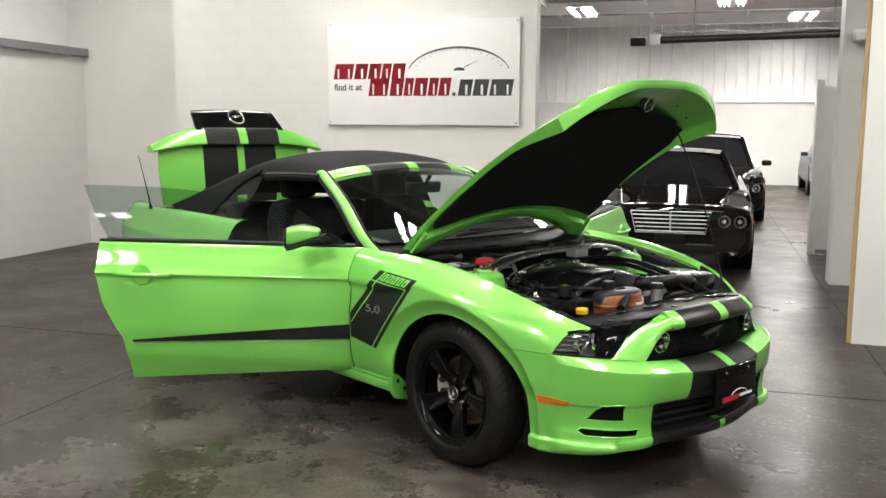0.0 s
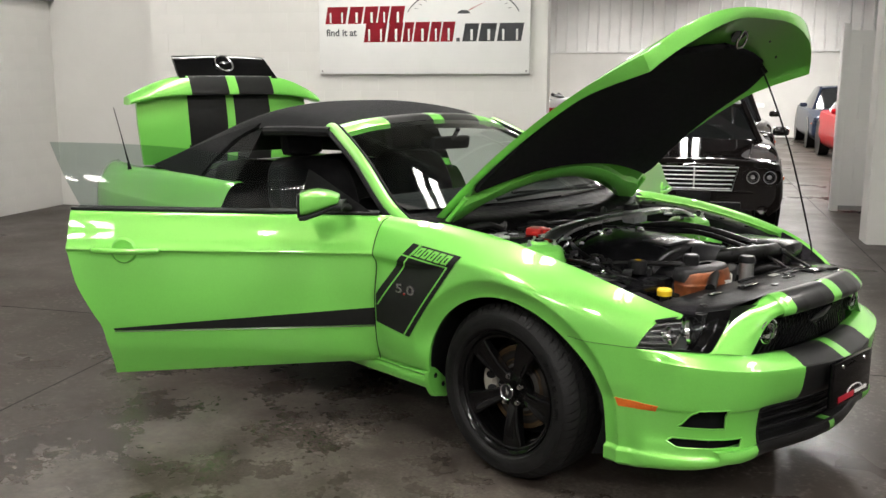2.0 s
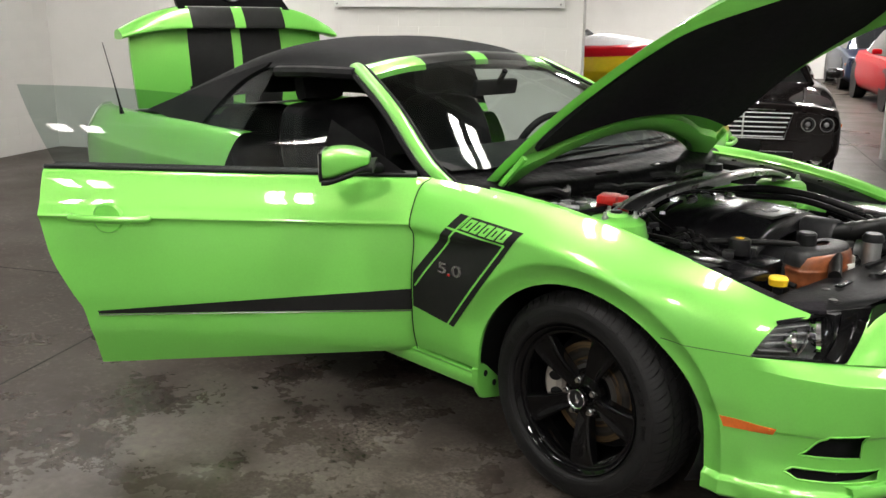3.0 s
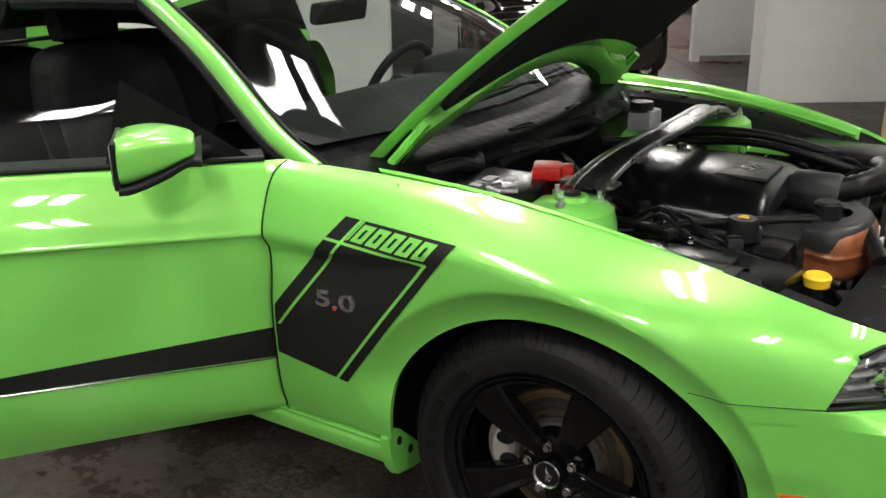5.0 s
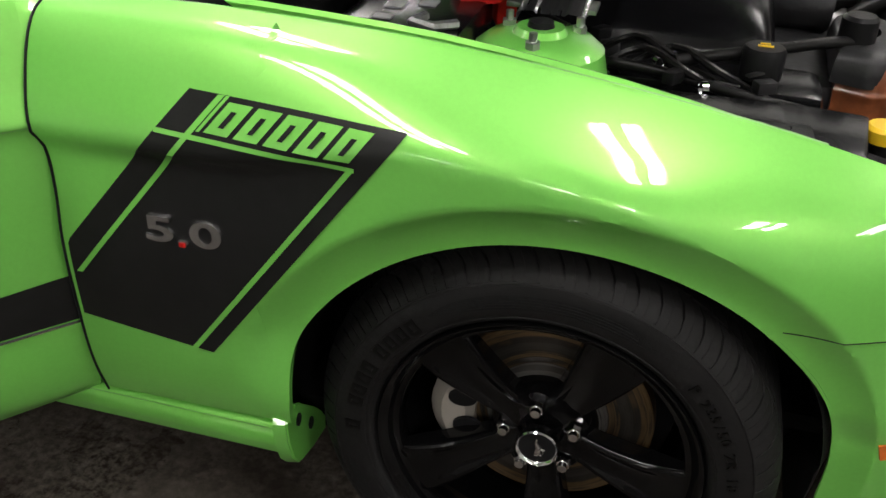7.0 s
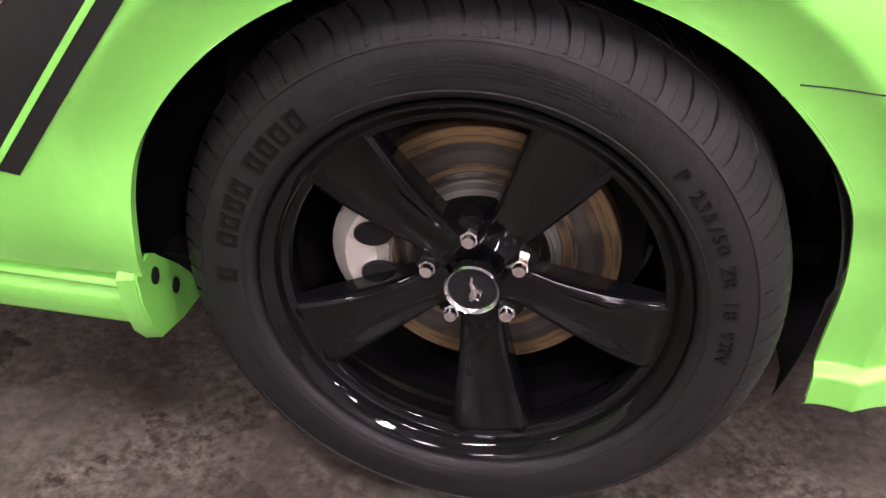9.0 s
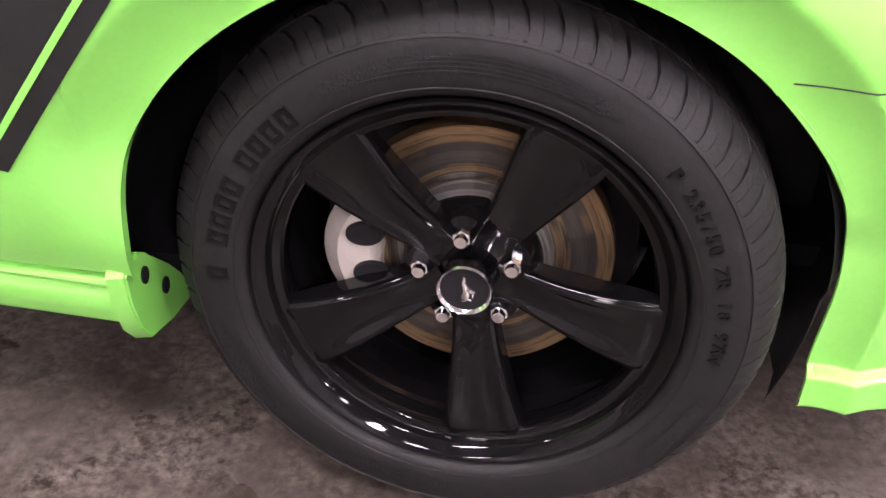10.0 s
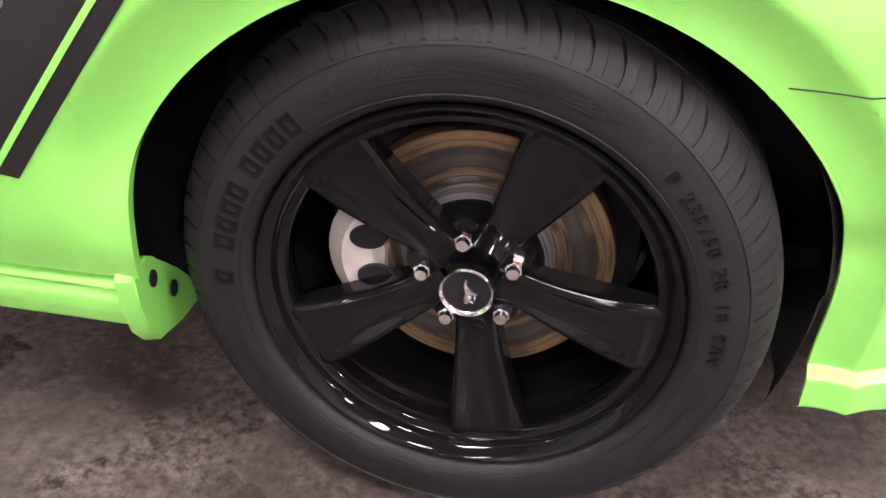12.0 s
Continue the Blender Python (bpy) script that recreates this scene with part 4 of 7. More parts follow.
add_tube(hd, spl([(-0.915, -0.022, 0.803), (-0.935, -0.048, 0.803), (-1.06, -0.060, 0.805), (-1.165, -0.048, 0.807), (-1.185, -0.022, 0.807)], 16), [0.010] + [0.013] * 14 + [0.011], 10)
part("door_handle", hd, GREEN, door, "body-coloured door handle")
gl = bmesh.new()
GT = spl([(-0.285, 0.112, 1.122), (-0.42, 0.130, 1.145), (-0.62, 0.152, 1.185), (-0.85, 0.166, 1.215), (-1.10, 0.172, 1.232), (-1.41, 0.172, 1.240)], 30)
GB = np.array([(-0.315 + (-1.255 + 0.315) * t, 0.072, 0.945 + 0.02 * t) for t in np.linspace(0, 1, 30)])
add_grid(gl, [[tuple(b + (t_ - b) * k + np.array((0, -0.020 * ((t_[2] - b[2]) / 0.27) ** 2 * math.sin(math.pi * k * 0.9), 0))) for k in np.linspace(0, 1, 14)] for t_, b in zip(GT, GB)])
g_ob = part("door_glass", gl, GLASS, door, "clear greenish side window, raised")
g_ob.visible_shadow = False
# mirror: a wedge-shaped shell, flat at the rear, over a black tray
def rounded(y0, y1, z0, z1, x, n=36, p=4.5):
    ring_ = []
    for k in range(n + 1):
        a = 2 * math.pi * k / n
        c_, s_ = math.cos(a), math.sin(a)
        ring_.append((x, (y0 + y1) / 2 + (y1 - y0) / 2 * math.copysign(abs(c_) ** (2 / p), c_), (z0 + z1) / 2 + (z1 - z0) / 2 * math.copysign(abs(s_) ** (2 / p), s_)))
    return ring_


SHELL = ((-0.295, -0.222, -0.055, 0.972, 1.062), (-0.272, -0.226, -0.053, 0.974, 1.069), (-0.235, -0.226, -0.053, 0.986, 1.072), (-0.195, -0.218, -0.058, 1.001, 1.067), (-0.162, -0.202, -0.068, 1.014, 1.057), (-0.148, -0.186, -0.080, 1.020, 1.049), (-0.144, -0.16, -0.11, 1.028, 1.041))
mm_ = bmesh.new()
add_grid(mm_, loft([rounded(y0, y1, z0, z1, x) for x, y0, y1, z0, z1 in SHELL], 26, 49))
mirror = part("door_mirror", mm_, GREEN, door, "green mirror shell on a black base")
tr_ = bmesh.new()
add_grid(tr_, loft([rounded(y0 - 0.003, y1 + 0.004 + e, z0 - 0.018, z0 + 0.004, x) for (x, y0, y1, z0, z1), e in zip(SHELL[:5] + ((-0.135, -0.18, -0.02, 1.008, 0),), (0, 0.01, 0.02, 0.04, 0.06, 0.08))], 20, 41))
part("mirror_tray", tr_, PLASTIC, mirror, "black lower tray of the mirror")
part("mirror_rim", box((-0.2965, -0.1385, 1.014), (0.012, 0.170, 0.094), bevel=0.005), PLASTIC, mirror, "black rim of the mirror")
part("mirror_glass", box((-0.3035, -0.1385, 1.016), (0.003, 0.150, 0.076), bevel=0.001), CHROME, mirror, "mirror glass")
part("mirror_foot", tube([(-0.13, 0.08, 0.968), (-0.145, 0.04, 0.976), (-0.16, 0.0, 0.984), (-0.18, -0.05, 0.988)], [0.020, 0.017, 0.013, 0.008], 12), PLASTIC, mirror)
cn = bmesh.new()
cn.faces.new([cn.verts.new(p) for p in ((-0.025, 0.064, 0.946), (-0.345, 0.064, 0.955), (-0.297, 0.106, 1.134))])
bmesh.ops.solidify(cn, geom=cn.faces[:], thickness=0.015)
part("mirror_sail", cn, PLASTIC, door)
# windscreen, pillars and soft top
HEAD = spl([(-1.355, -0.575, 1.255), (-1.31, -0.38, 1.292), (-1.285, 0, 1.312), (-1.31, 0.38, 1.292), (-1.355, 0.575, 1.255)], 41)
BASE = spl([(-0.745, -0.735, 0.945), (-0.56, -0.50, 0.965), (-0.49, 0, 0.985), (-0.56, 0.50, 0.965), (-0.745, 0.735, 0.945)], 41)
ws = bmesh.new()
add_grid(ws, [[tuple(b + (h - b) * k + np.array((0.010, 0, 0.020)) * math.sin(math.pi * k)) for h, b in zip(HEAD, BASE)] for k in np.linspace(0, 1, 14)])
w_ob = part("windscreen", ws, GLASS, main_car, "tinted windscreen glass")
w_ob.visible_shadow = False
hdr = bmesh.new()
add_grid(hdr, [[(p[0] + dx, p[1] * sc, p[2] + dz) for p in HEAD] for dx, dz, sc in ((0.035, -0.03, 1.0), (0.03, -0.008, 1.0), (0.0, 0.012, 1.0), (-0.05, 0.024, 1.0), (-0.075, 0.020, 1.0), (-0.07, -0.02, 1.0))],
         index=lambda c: 1 if 0.034 < abs(c.y) < 0.325 else 0)
part("windscreen_header", hdr, [GREEN, STRIPE], main_car)
for s in (-1, 1):
    ap = bmesh.new()
    c = spl([(-0.64, s * 0.765, 0.915), (-0.80, s * 0.735, 0.985), (-1.08, s * 0.655, 1.145), (-1.375, s * 0.575, 1.272), (-1.43, s * 0.56, 1.282)], 24)
    ring = spl([(0.024, -0.016, -0.006), (0.020, -0.006, 0.008), (0.008, 0.006, 0.013), (-0.008, 0.014, 0.009), (-0.020, 0.018, -0.002), (-0.026, 0.016, -0.014), (-0.02, 0.0, -0.022)], 19)
    add_grid(ap, [[(p[0] + dx, p[1] + s * dy, p[2] + dz) for dx, dy, dz in ring] for p in c])
    part("windscreen_pillar", ap, GREEN, main_car)
    sealp = bmesh.new()
    add_tube(sealp, [(p[0] - 0.036, p[1] + s * 0.008, p[2] - 0.020) for p in c], 0.018, 8)
    part("pillar_seal", sealp, PLASTIC, main_car)
    blk = bmesh.new()
    add_tube(blk, [(p[0] + 0.027, p[1] - s * 0.018, p[2] - 0.004) for p in c], 0.009, 6)
    part("glass_seal", blk, PLASTIC, main_car)

TOP = [
    [(-1.37, 0.57, 1.262), (-1.345, 0.45, 1.292), (-1.33, 0.2, 1.318), (-1.325, 0, 1.322)],
    [(-1.60, 0.605, 1.262), (-1.60, 0.50, 1.333), (-1.60, 0.22, 1.372), (-1.60, 0, 1.378)],
    [(-1.90, 0.615, 1.258), (-1.90, 0.52, 1.343), (-1.90, 0.25, 1.385), (-1.90, 0, 1.392)],
    [(-2.19, 0.635, 1.225), (-2.17, 0.54, 1.30), (-2.17, 0.26, 1.352), (-2.17, 0, 1.362)],
    [(-2.52, 0.69, 1.130), (-2.50, 0.58, 1.195), (-2.50, 0.28, 1.262), (-2.50, 0, 1.275)],
    [(-2.93, 0.76, 1.005), (-2.95, 0.64, 1.035), (-2.98, 0.32, 1.060), (-2.98, 0, 1.068)]]
full = [[(x, -y, z) for x, y, z in r] + [(x, y, z) for x, y, z in r[::-1][1:]] for r in TOP]
tp = bmesh.new()
add_grid(tp, loft(full, 40, 49))
bmesh.ops.recalc_face_normals(tp, faces=tp.faces)
bmesh.ops.solidify(tp, geom=tp.faces[:], thickness=0.02)
part("soft_top", tp, CANVAS, main_car, "black canvas soft top, raised")
for s in (-1, 1):
    qt = bmesh.new()
    # rear quarter of the top, behind the side window
    A = spl([(-1.98, s * 0.612, 1.275), (-2.19, s * 0.635, 1.225), (-2.52, s * 0.69, 1.130), (-2.93, s * 0.765, 0.998)], 16)
    B = spl([(-2.00, s * 0.618, 1.258), (-2.17, s * 0.655, 1.180), (-2.27, s * 0.725, 1.07), (-2.35, s * 0.795, 0.955)], 16)
    add_grid(qt, [[tuple(a + (b - a) * k) for k in np.linspace(0, 1, 8)] for a, b in zip(A, B)])
    bmesh.ops.solidify(qt, geom=qt.faces[:], thickness=0.012)
    part("top_quarter", qt, CANVAS, main_car)
    qg = bmesh.new()
    C = spl([(-1.95, s * 0.622, 1.248), (-1.955, s * 0.67, 1.17), (-1.965, s * 0.735, 1.06), (-1.98, s * 0.80, 0.958)], 16)
    add_grid(qg, [[tuple(a + (b - a) * k) for k in np.linspace(0, 1, 6)] for a, b in zip(B, C)])
    q = part("quarter_glass", qg, GLASS, main_car, "small rear quarter window")
    q.visible_shadow = False
    part("window_rail", tube([(-1.40, s * 0.585, 1.252), (-1.65, s * 0.612, 1.250), (-1.93, s * 0.618, 1.238)], 0.026, 8), PLASTIC, main_car)

# rear body: quarter panels, deck, tail
for s in (-1, 1):
    qp = bmesh.new()
    xs = [-1.955, -2.2, -2.45, -2.72, -3.0, -3.3, -3.6, -3.8]
    secs = []
    for x in xs:
        w = half_width(x)
        hip = 0.02 * math.exp(-((x + 2.6) / 0.5) ** 2)
        secs.append([(x, s * (w - 0.17), 0.975), (x, s * (w - 0.115), 0.965 + hip), (x, s * (w - 0.07), 0.925 + hip), (x, s * (w - 0.02), 0.84), (x, s * (w - 0.005), 0.79), (x, s * w, 0.62), (x, s * (w - 0.015), 0.45), (x, s * (w - 0.05), 0.32)])
    add_grid(qp, loft(secs, 60, 50), keep=lambda c: math.hypot(c.x + 2.71, c.z - 0.336) > 0.387)
    part("quarter_panel", qp, GREEN, main_car, "green rear quarter panel")
dk = bmesh.new()
add_grid(dk, loft([[(-2.60, -0.78, 0.962), (-2.64, -0.4, 0.985), (-2.66, 0, 0.99), (-2.64, 0.4, 0.985), (-2.60, 0.78, 0.962)], [(-2.90, -0.76, 0.975), (-2.90, -0.4, 0.99), (-2.90, 0, 0.995), (-2.90, 0.4, 0.99), (-2.90, 0.76, 0.975)]], 8, 30))
part("rear_deck", dk, GREEN, main_car)
tl = bmesh.new()
add_box(tl, (-3.72, 0, 0.62), (0.10, 1.42, 0.60), bevel=0.03)
part("tail_panel", tl, PLASTIC, main_car)
fl2 = bmesh.new()
add_box(fl2, (-3.2, 0, 0.45), (1.0, 1.3, 0.04))
part("boot_floor", fl2, PLASTIC, main_car)
part("underbody", box((-1.45, 0, 0.25), (2.3, 1.5, 0.06)), PLASTIC, main_car)
part("aerial", tube([(-3.16, -0.815, 0.962), (-3.17, -0.818, 1.01), (-3.21, -0.832, 1.16), (-3.26, -0.85, 1.335)], [0.014, 0.006, 0.003, 0.0025], 8), PLASTIC, main_car, "black stub aerial")
# raised boot lid, standing almost upright: deck panel, spoiler and tail face
boot = new("boot_lid")
boot.parent = main_car
boot.matrix_basis = pose(-3.36, 0.01, 0.96) @ Matrix.Diagonal((1, 0.97, 1, 1))
LID_W = 0.325


def lid_stripe(c):
    return 1 if 0.036 < abs(c.y) < LID_W else 0


bl = bmesh.new()
rows_ = []
for z, x, w in ((0.0, 0.02, 0.64), (0.15, 0.03, 0.66), (0.30, 0.025, 0.67), (0.47, 0.0, 0.66)):
    rows_.append([(x - 0.05 * (abs(v) ** 3), v * w, z) for v in np.linspace(-1, 1, 9)])
add_grid(bl, loft(rows_, 20, 110), index=lid_stripe)
bmesh.ops.recalc_face_normals(bl, faces=bl.faces)
bmesh.ops.solidify(bl, geom=bl.faces[:], thickness=0.03)
part("lid_panel", bl, [GREEN, STRIPE], boot, "green boot lid with two black stripes")
spo = bmesh.new()
sec = []
for y in np.linspace(-0.745, 0.745, 121):
    k = max(0, (abs(y) - 0.30) / 0.445)
    zl = 0.446 - 0.055 * k ** 2.0
    zh = 0.572 - 0.130 * k ** 1.8
    d = 0.045 * (1 - 0.6 * k)
    sec.append([(-0.01, y, zl - 0.004), (0.018 + d, y, zl), (0.030 + d, y, zl + 0.012), (0.022 + d * 0.8, y, (zl + zh) / 2), (0.0 + d * 0.6, y, zh - 0.008), (-0.015 + d * 0.5, y, zh), (-0.05, y, zh - 0.01), (-0.055, y, zl)])
add_grid(spo, [list(map(tuple, spl(s_, 26))) for s_ in sec], index=lid_stripe)
for e_ in (0, -1):
    spo.faces.new([spo.verts.new(p) for p in sec[e_]])
part("spoiler", spo, [GREEN, STRIPE], boot, "green boot spoiler with black stripes")
tf = bmesh.new()
add_grid(tf, loft([[(0.03, v * 0.385, 0.558) for v in (-1, 0, 1)], [(-0.01, v * 0.378, 0.60) for v in (-1, 0, 1)], [(-0.105, v * 0.36, 0.695 + 0.008 * (1 - v * v)) for v in (-1, 0, 1)], [(-0.13, v * 0.355, 0.690 + 0.008 * (1 - v * v)) for v in (-1, 0, 1)]], 14, 31))
bmesh.ops.recalc_face_normals(tf, faces=tf.faces)
bmesh.ops.solidify(tf, geom=tf.faces[:], thickness=0.02)
part("tail_face", tf, GLOSS, boot, "gloss black tail panel of the boot lid")
tem = part("tail_emblem", lathe([(0, 0.004), (0.056, 0.004), (0.060, 0.012), (0.065, 0.015), (0.071, 0.010), (0.073, 0.0)], 36, "z"), CHROME, boot, "round chrome tail emblem")
tem.matrix_basis = pose(-0.052, 0.0, 0.652, 0, 52, 0)
part("emblem_field", lathe([(0, 0.0055), (0.056, 0.0055)], 30, "z"), GLOSS, tem)
part("emblem_mark", tube([(0.004, -0.040, 0.009), (-0.004, -0.015, 0.009), (0.002, 0.012, 0.009), (-0.006, 0.040, 0.009)], [0.003, 0.009, 0.010, 0.003], 8), CHROME, tem)
part("brake_light", tube([(0.024, y, 0.548) for y in np.linspace(-0.20, 0.20, 11)], 0.008, 6), REDCAR, boot, "dark red high brake light")
# the other door, open as well
far_door = copy_part(door, Matrix.Diagonal((1, -1, 1, 1)) @ Matrix.Translation((-0.682, -0.885, 0)) @ Matrix.Rotation(radians(66), 4, "Z"))
for o in [c for c in far_door.children if c.name.startswith("door_mirror")]:
    for q in (*o.children_recursive, o):
        bpy.data.objects.remove(q)
# ---- fender graphic and badge ----
def side_y(x, z):
    p = fender_profile(x)
    o = np.argsort(p[:, 1])
    return flare(x, float(np.interp(z, p[o, 1], p[o, 0])), z)


def decal(name, corners, out, material, parent, nu=24, nv=24, label="", clip=-0.687):
    """A thin patch on the fender over the quad (x, z): top left, top right, bottom right, bottom left."""
    tl, tr, br, bl_ = (np.array(c, float) for c in corners)
    bm = bmesh.new()
    g = []
    for i in np.linspace(0, 1, nv):
        a, b = tl + (bl_ - tl) * i, tr + (br - tr) * i
        g.append([])
        for j in np.linspace(0, 1, nu):
            x, z = a + (b - a) * j
            x = max(x, clip + rear_lean(z))
            g[-1].append((x, side_y(x, z) - out, z))
    add_grid(bm, g)
    return part(name, bm, material, parent, label)


graphic = decal("side_graphic", ((-0.463, 0.858), (-0.180, 0.842), (-0.456, 0.476), (-0.745, 0.518)), 0.0022, STRIPE, main_car, 40, 40, "black vinyl panel with green pinlines")


def along(a, b, t):
    return (a[0] + (b[0] - a[0]) * t, a[1] + (b[1] - a[1]) * t)


TL, TR, BR, BL = (-0.463, 0.858), (-0.180, 0.842), (-0.456, 0.476), (-0.745, 0.518)


def inner(s, t):
    """Point at s across and t down the graphic."""
    return along(along(TL, TR, s), along(BL, BR, s), t)


def pin(name, s0, t0, s1, t1, w=0.0055, across=False):
    a, b = inner(s0, t0), inner(s1, t1)
    if across:
        q = ((a[0], a[1] + w / 2), (b[0], b[1] + w / 2), (b[0], b[1] - w / 2), (a[0], a[1] - w / 2))
    else:
        q = ((a[0] - w / 2, a[1]), (a[0] + w / 2, a[1]), (b[0] + w / 2, b[1]), (b[0] - w / 2, b[1]))
    return decal(name, q, 0.0036, GREEN, graphic, 12 if across else 3, 3 if across else 30)


pin("pinline", 0.155, 0.0, 0.155, 0.80, 0.009)
pin("pinline", 0.905, 0.142, 0.905, 1.0, 0.009)
pin("pinline", 0.0, 0.142, 0.92, 0.142, 0.006, True)
pin("pinline", 0.185, 0.0, 0.185, 0.120, 0.005)
for k in range(5):
    s0 = 0.212 + 0.138 * k
    a, b, c, d = inner(s0, 0.016), inner(s0 + 0.112, 0.016), inner(s0 + 0.112, 0.118), inner(s0, 0.118)
    decal("letter_bar", (a, b, c, d), 0.0036, GREEN, graphic, 6, 6)
    a, b, c, d = inner(s0 + 0.042, 0.040), inner(s0 + 0.068, 0.040), inner(s0 + 0.068, 0.094), inner(s0 + 0.042, 0.094)
    decal("letter_slot", (a, b, c, d), 0.0048, STRIPE, graphic, 4, 4)


def text_mesh(body, size, depth):
    cu = bpy.data.curves.new("lettering", "FONT")
    cu.offset = size * 0.022
    cu.body, cu.size, cu.extrude, cu.align_x, cu.align_y = body, size, depth, "CENTER", "CENTER"
    ob = bpy.data.objects.new("lettering", cu)
    scene.collection.objects.link(ob)
    me = bpy.data.meshes.new_from_object(ob.evaluated_get(bpy.context.evaluated_depsgraph_get()))
    bpy.data.objects.remove(ob)
    bpy.data.curves.remove(cu)
    return me


def lettering(name, body, size, depth, material, m, parent=None, label="", stretch=1.0):
    me = text_mesh(body, size, depth)
    me.materials.clear()
    me.materials.append(material)
    ob = new(name, me)
    ob.parent = parent
    ob.matrix_basis = m @ Matrix.Diagonal((stretch, 1, 1, 1))
    if label:
        ob["label"] = label
    return ob


by = side_y(-0.478, 0.668) - 0.003
lettering("badge", "5.0", 0.052, 0.004, BADGE, pose(-0.478, by, 0.668, 90, 0, 2), graphic, "chrome 5.0 badge", 1.75)

dot = bmesh.new()
add_box(dot, (-0.4795, by - 0.004, 0.6515), (0.009, 0.004, 0.007), bevel=0.001)
part("badge_dot", dot, RED, graphic, "small red dot of the badge")

# shut lines on the front wing
gap = bmesh.new()
for k in range(20):
    x = 0.287 + 0.235 * k / 19
    z = 0.6155 - 0.0125 * k / 19
    gap.verts.new((x, side_y(x, z) - 0.0004, z))
vs = list(gap.verts)
b2 = bmesh.new()
add_tube(b2, [v.co.copy() for v in vs], 0.0009, 5)
gap.free()
part("shut_line", b2, PLASTIC, main_car)

# ---- headlamps, grille and nose ----
for s in (-1, 1):
    lamp = new("headlamp")
    lamp.parent = main_car
    lamp["label"] = "headlamp with clear lens over chrome reflectors"
    LOW = spl([(0.520, 0.741, 0.606), (0.60, 0.672, 0.603), (0.655, 0.618, 0.598), (0.700, 0.572, 0.594)], 30)
    HIGH = spl([(0.556, 0.683, 0.6965), (0.60, 0.592, 0.703), (0.645, 0.505, 0.710), (0.690, 0.422, 0.714)], 30)

    def lamp_pt(t, v, inset=0.0):
        """Point of the lens: t from the wing inwards, v from the bumper up."""
        i = t * 29
        k = min(28, int(i))
        a = LOW[k] + (LOW[k + 1] - LOW[k]) * (i - k)
        b = HIGH[k] + (HIGH[k + 1] - HIGH[k]) * (i - k)
        p = a + (b - a) * v + np.array((0.024, 0.016, 0.010)) * math.sin(math.pi * v) * (0.35 + 0.65 * math.sin(math.pi * min(1, t + 0.15)))
        p = p - np.array((0.80, 0.45, 0.25)) * inset
        return (float(p[0]), s * float(p[1]), float(p[2]))

    hb_ = bmesh.new()
    add_grid(hb_, [[lamp_pt(t, v, 0.055) for v in np.linspace(0, 1, 8)] for t in np.linspace(0, 1, 24)], index=lambda c: 1 if c.x > 0.615 else 0)
    part("lamp_housing", hb_, [BOWL, PLASTIC], lamp)
    ln = bmesh.new()
    add_grid(ln, [[lamp_pt(t, v) for v in np.linspace(0, 1, 10)] for t in np.linspace(0, 0.66, 24)])
    l_ob = part("lamp_lens", ln, LENS, lamp, "clear lens")
    l_ob.visible_shadow = False
    ib = bmesh.new()
    add_grid(ib, [[lamp_pt(t, v, -0.001) for v in np.linspace(0, 1, 10)] for t in np.linspace(0.66, 1.0, 14)])
    bmesh.ops.solidify(ib, geom=ib.faces[:], thickness=0.006)
    part("lamp_blank", ib, GLOSS, lamp, "smoked inner part of the lens")
    fwd = Vector((-0.84, s * 0.40, -0.1))
    for t, v, r in ((0.50, 0.52, 0.044), (0.27, 0.42, 0.030)):
        p = lamp_pt(t, v, 0.032)
        bw = lathe([(0, 0.03), (r * 0.35, 0.026), (r * 0.75, 0.012), (r, -0.01), (r * 1.06, -0.012), (r * 1.08, 0.0)], 28, "z")
        ob = part("reflector", bw, CHROME, lamp, "chrome reflector bowl")
        ob.matrix_basis = Matrix.Translation(p) @ fwd.to_track_quat("Z", "Y").to_matrix().to_4x4()
        bulb = bmesh.new()
        bmesh.ops.create_uvsphere(bulb, u_segments=14, v_segments=8, radius=r * 0.40)
        part("bulb", bulb, GLOSS if t > 0.4 else CHROME, lamp).matrix_basis = Matrix.Translation(p)
    for v in (0.15, 0.36, 0.57, 0.78):
        fin = bmesh.new()
        add_grid(fin, [[lamp_pt(t, v + 0.05 * w, 0.014 + 0.03 * w) for w in (0, 1)] for t in np.linspace(0.03, 0.36, 8)])
        bmesh.ops.solidify(fin, geom=fin.faces[:], thickness=0.003)
        part("chrome_fin", fin, BOWL, lamp)
    part("chrome_post", tube([lamp_pt(0.385, v, 0.02) for v in np.linspace(0.08, 0.95, 6)], 0.006, 6), CHROME, lamp)
    edge = [lamp_pt(t, 0.0, 0.004) for t in np.linspace(0, 1, 14)] + [lamp_pt(1.0, v, 0.004) for v in np.linspace(0.1, 1, 8)]
    part("lamp_seal", tube(edge, 0.005, 6), PLASTIC, lamp, "thin black edge of the lamp")
    part("lamp_brow", tube([lamp_pt(t, 1.0, 0.004) for t in np.linspace(0, 1, 14)], 0.005, 6), PLASTIC, lamp)


def nose_x(y):
    """Front edge of the nose in plan."""
    return table(abs(y), [(0, 0.878), (0.1, 0.874), (0.2, 0.862), (0.28, 0.845), (0.34, 0.825), (0.45, 0.785)])


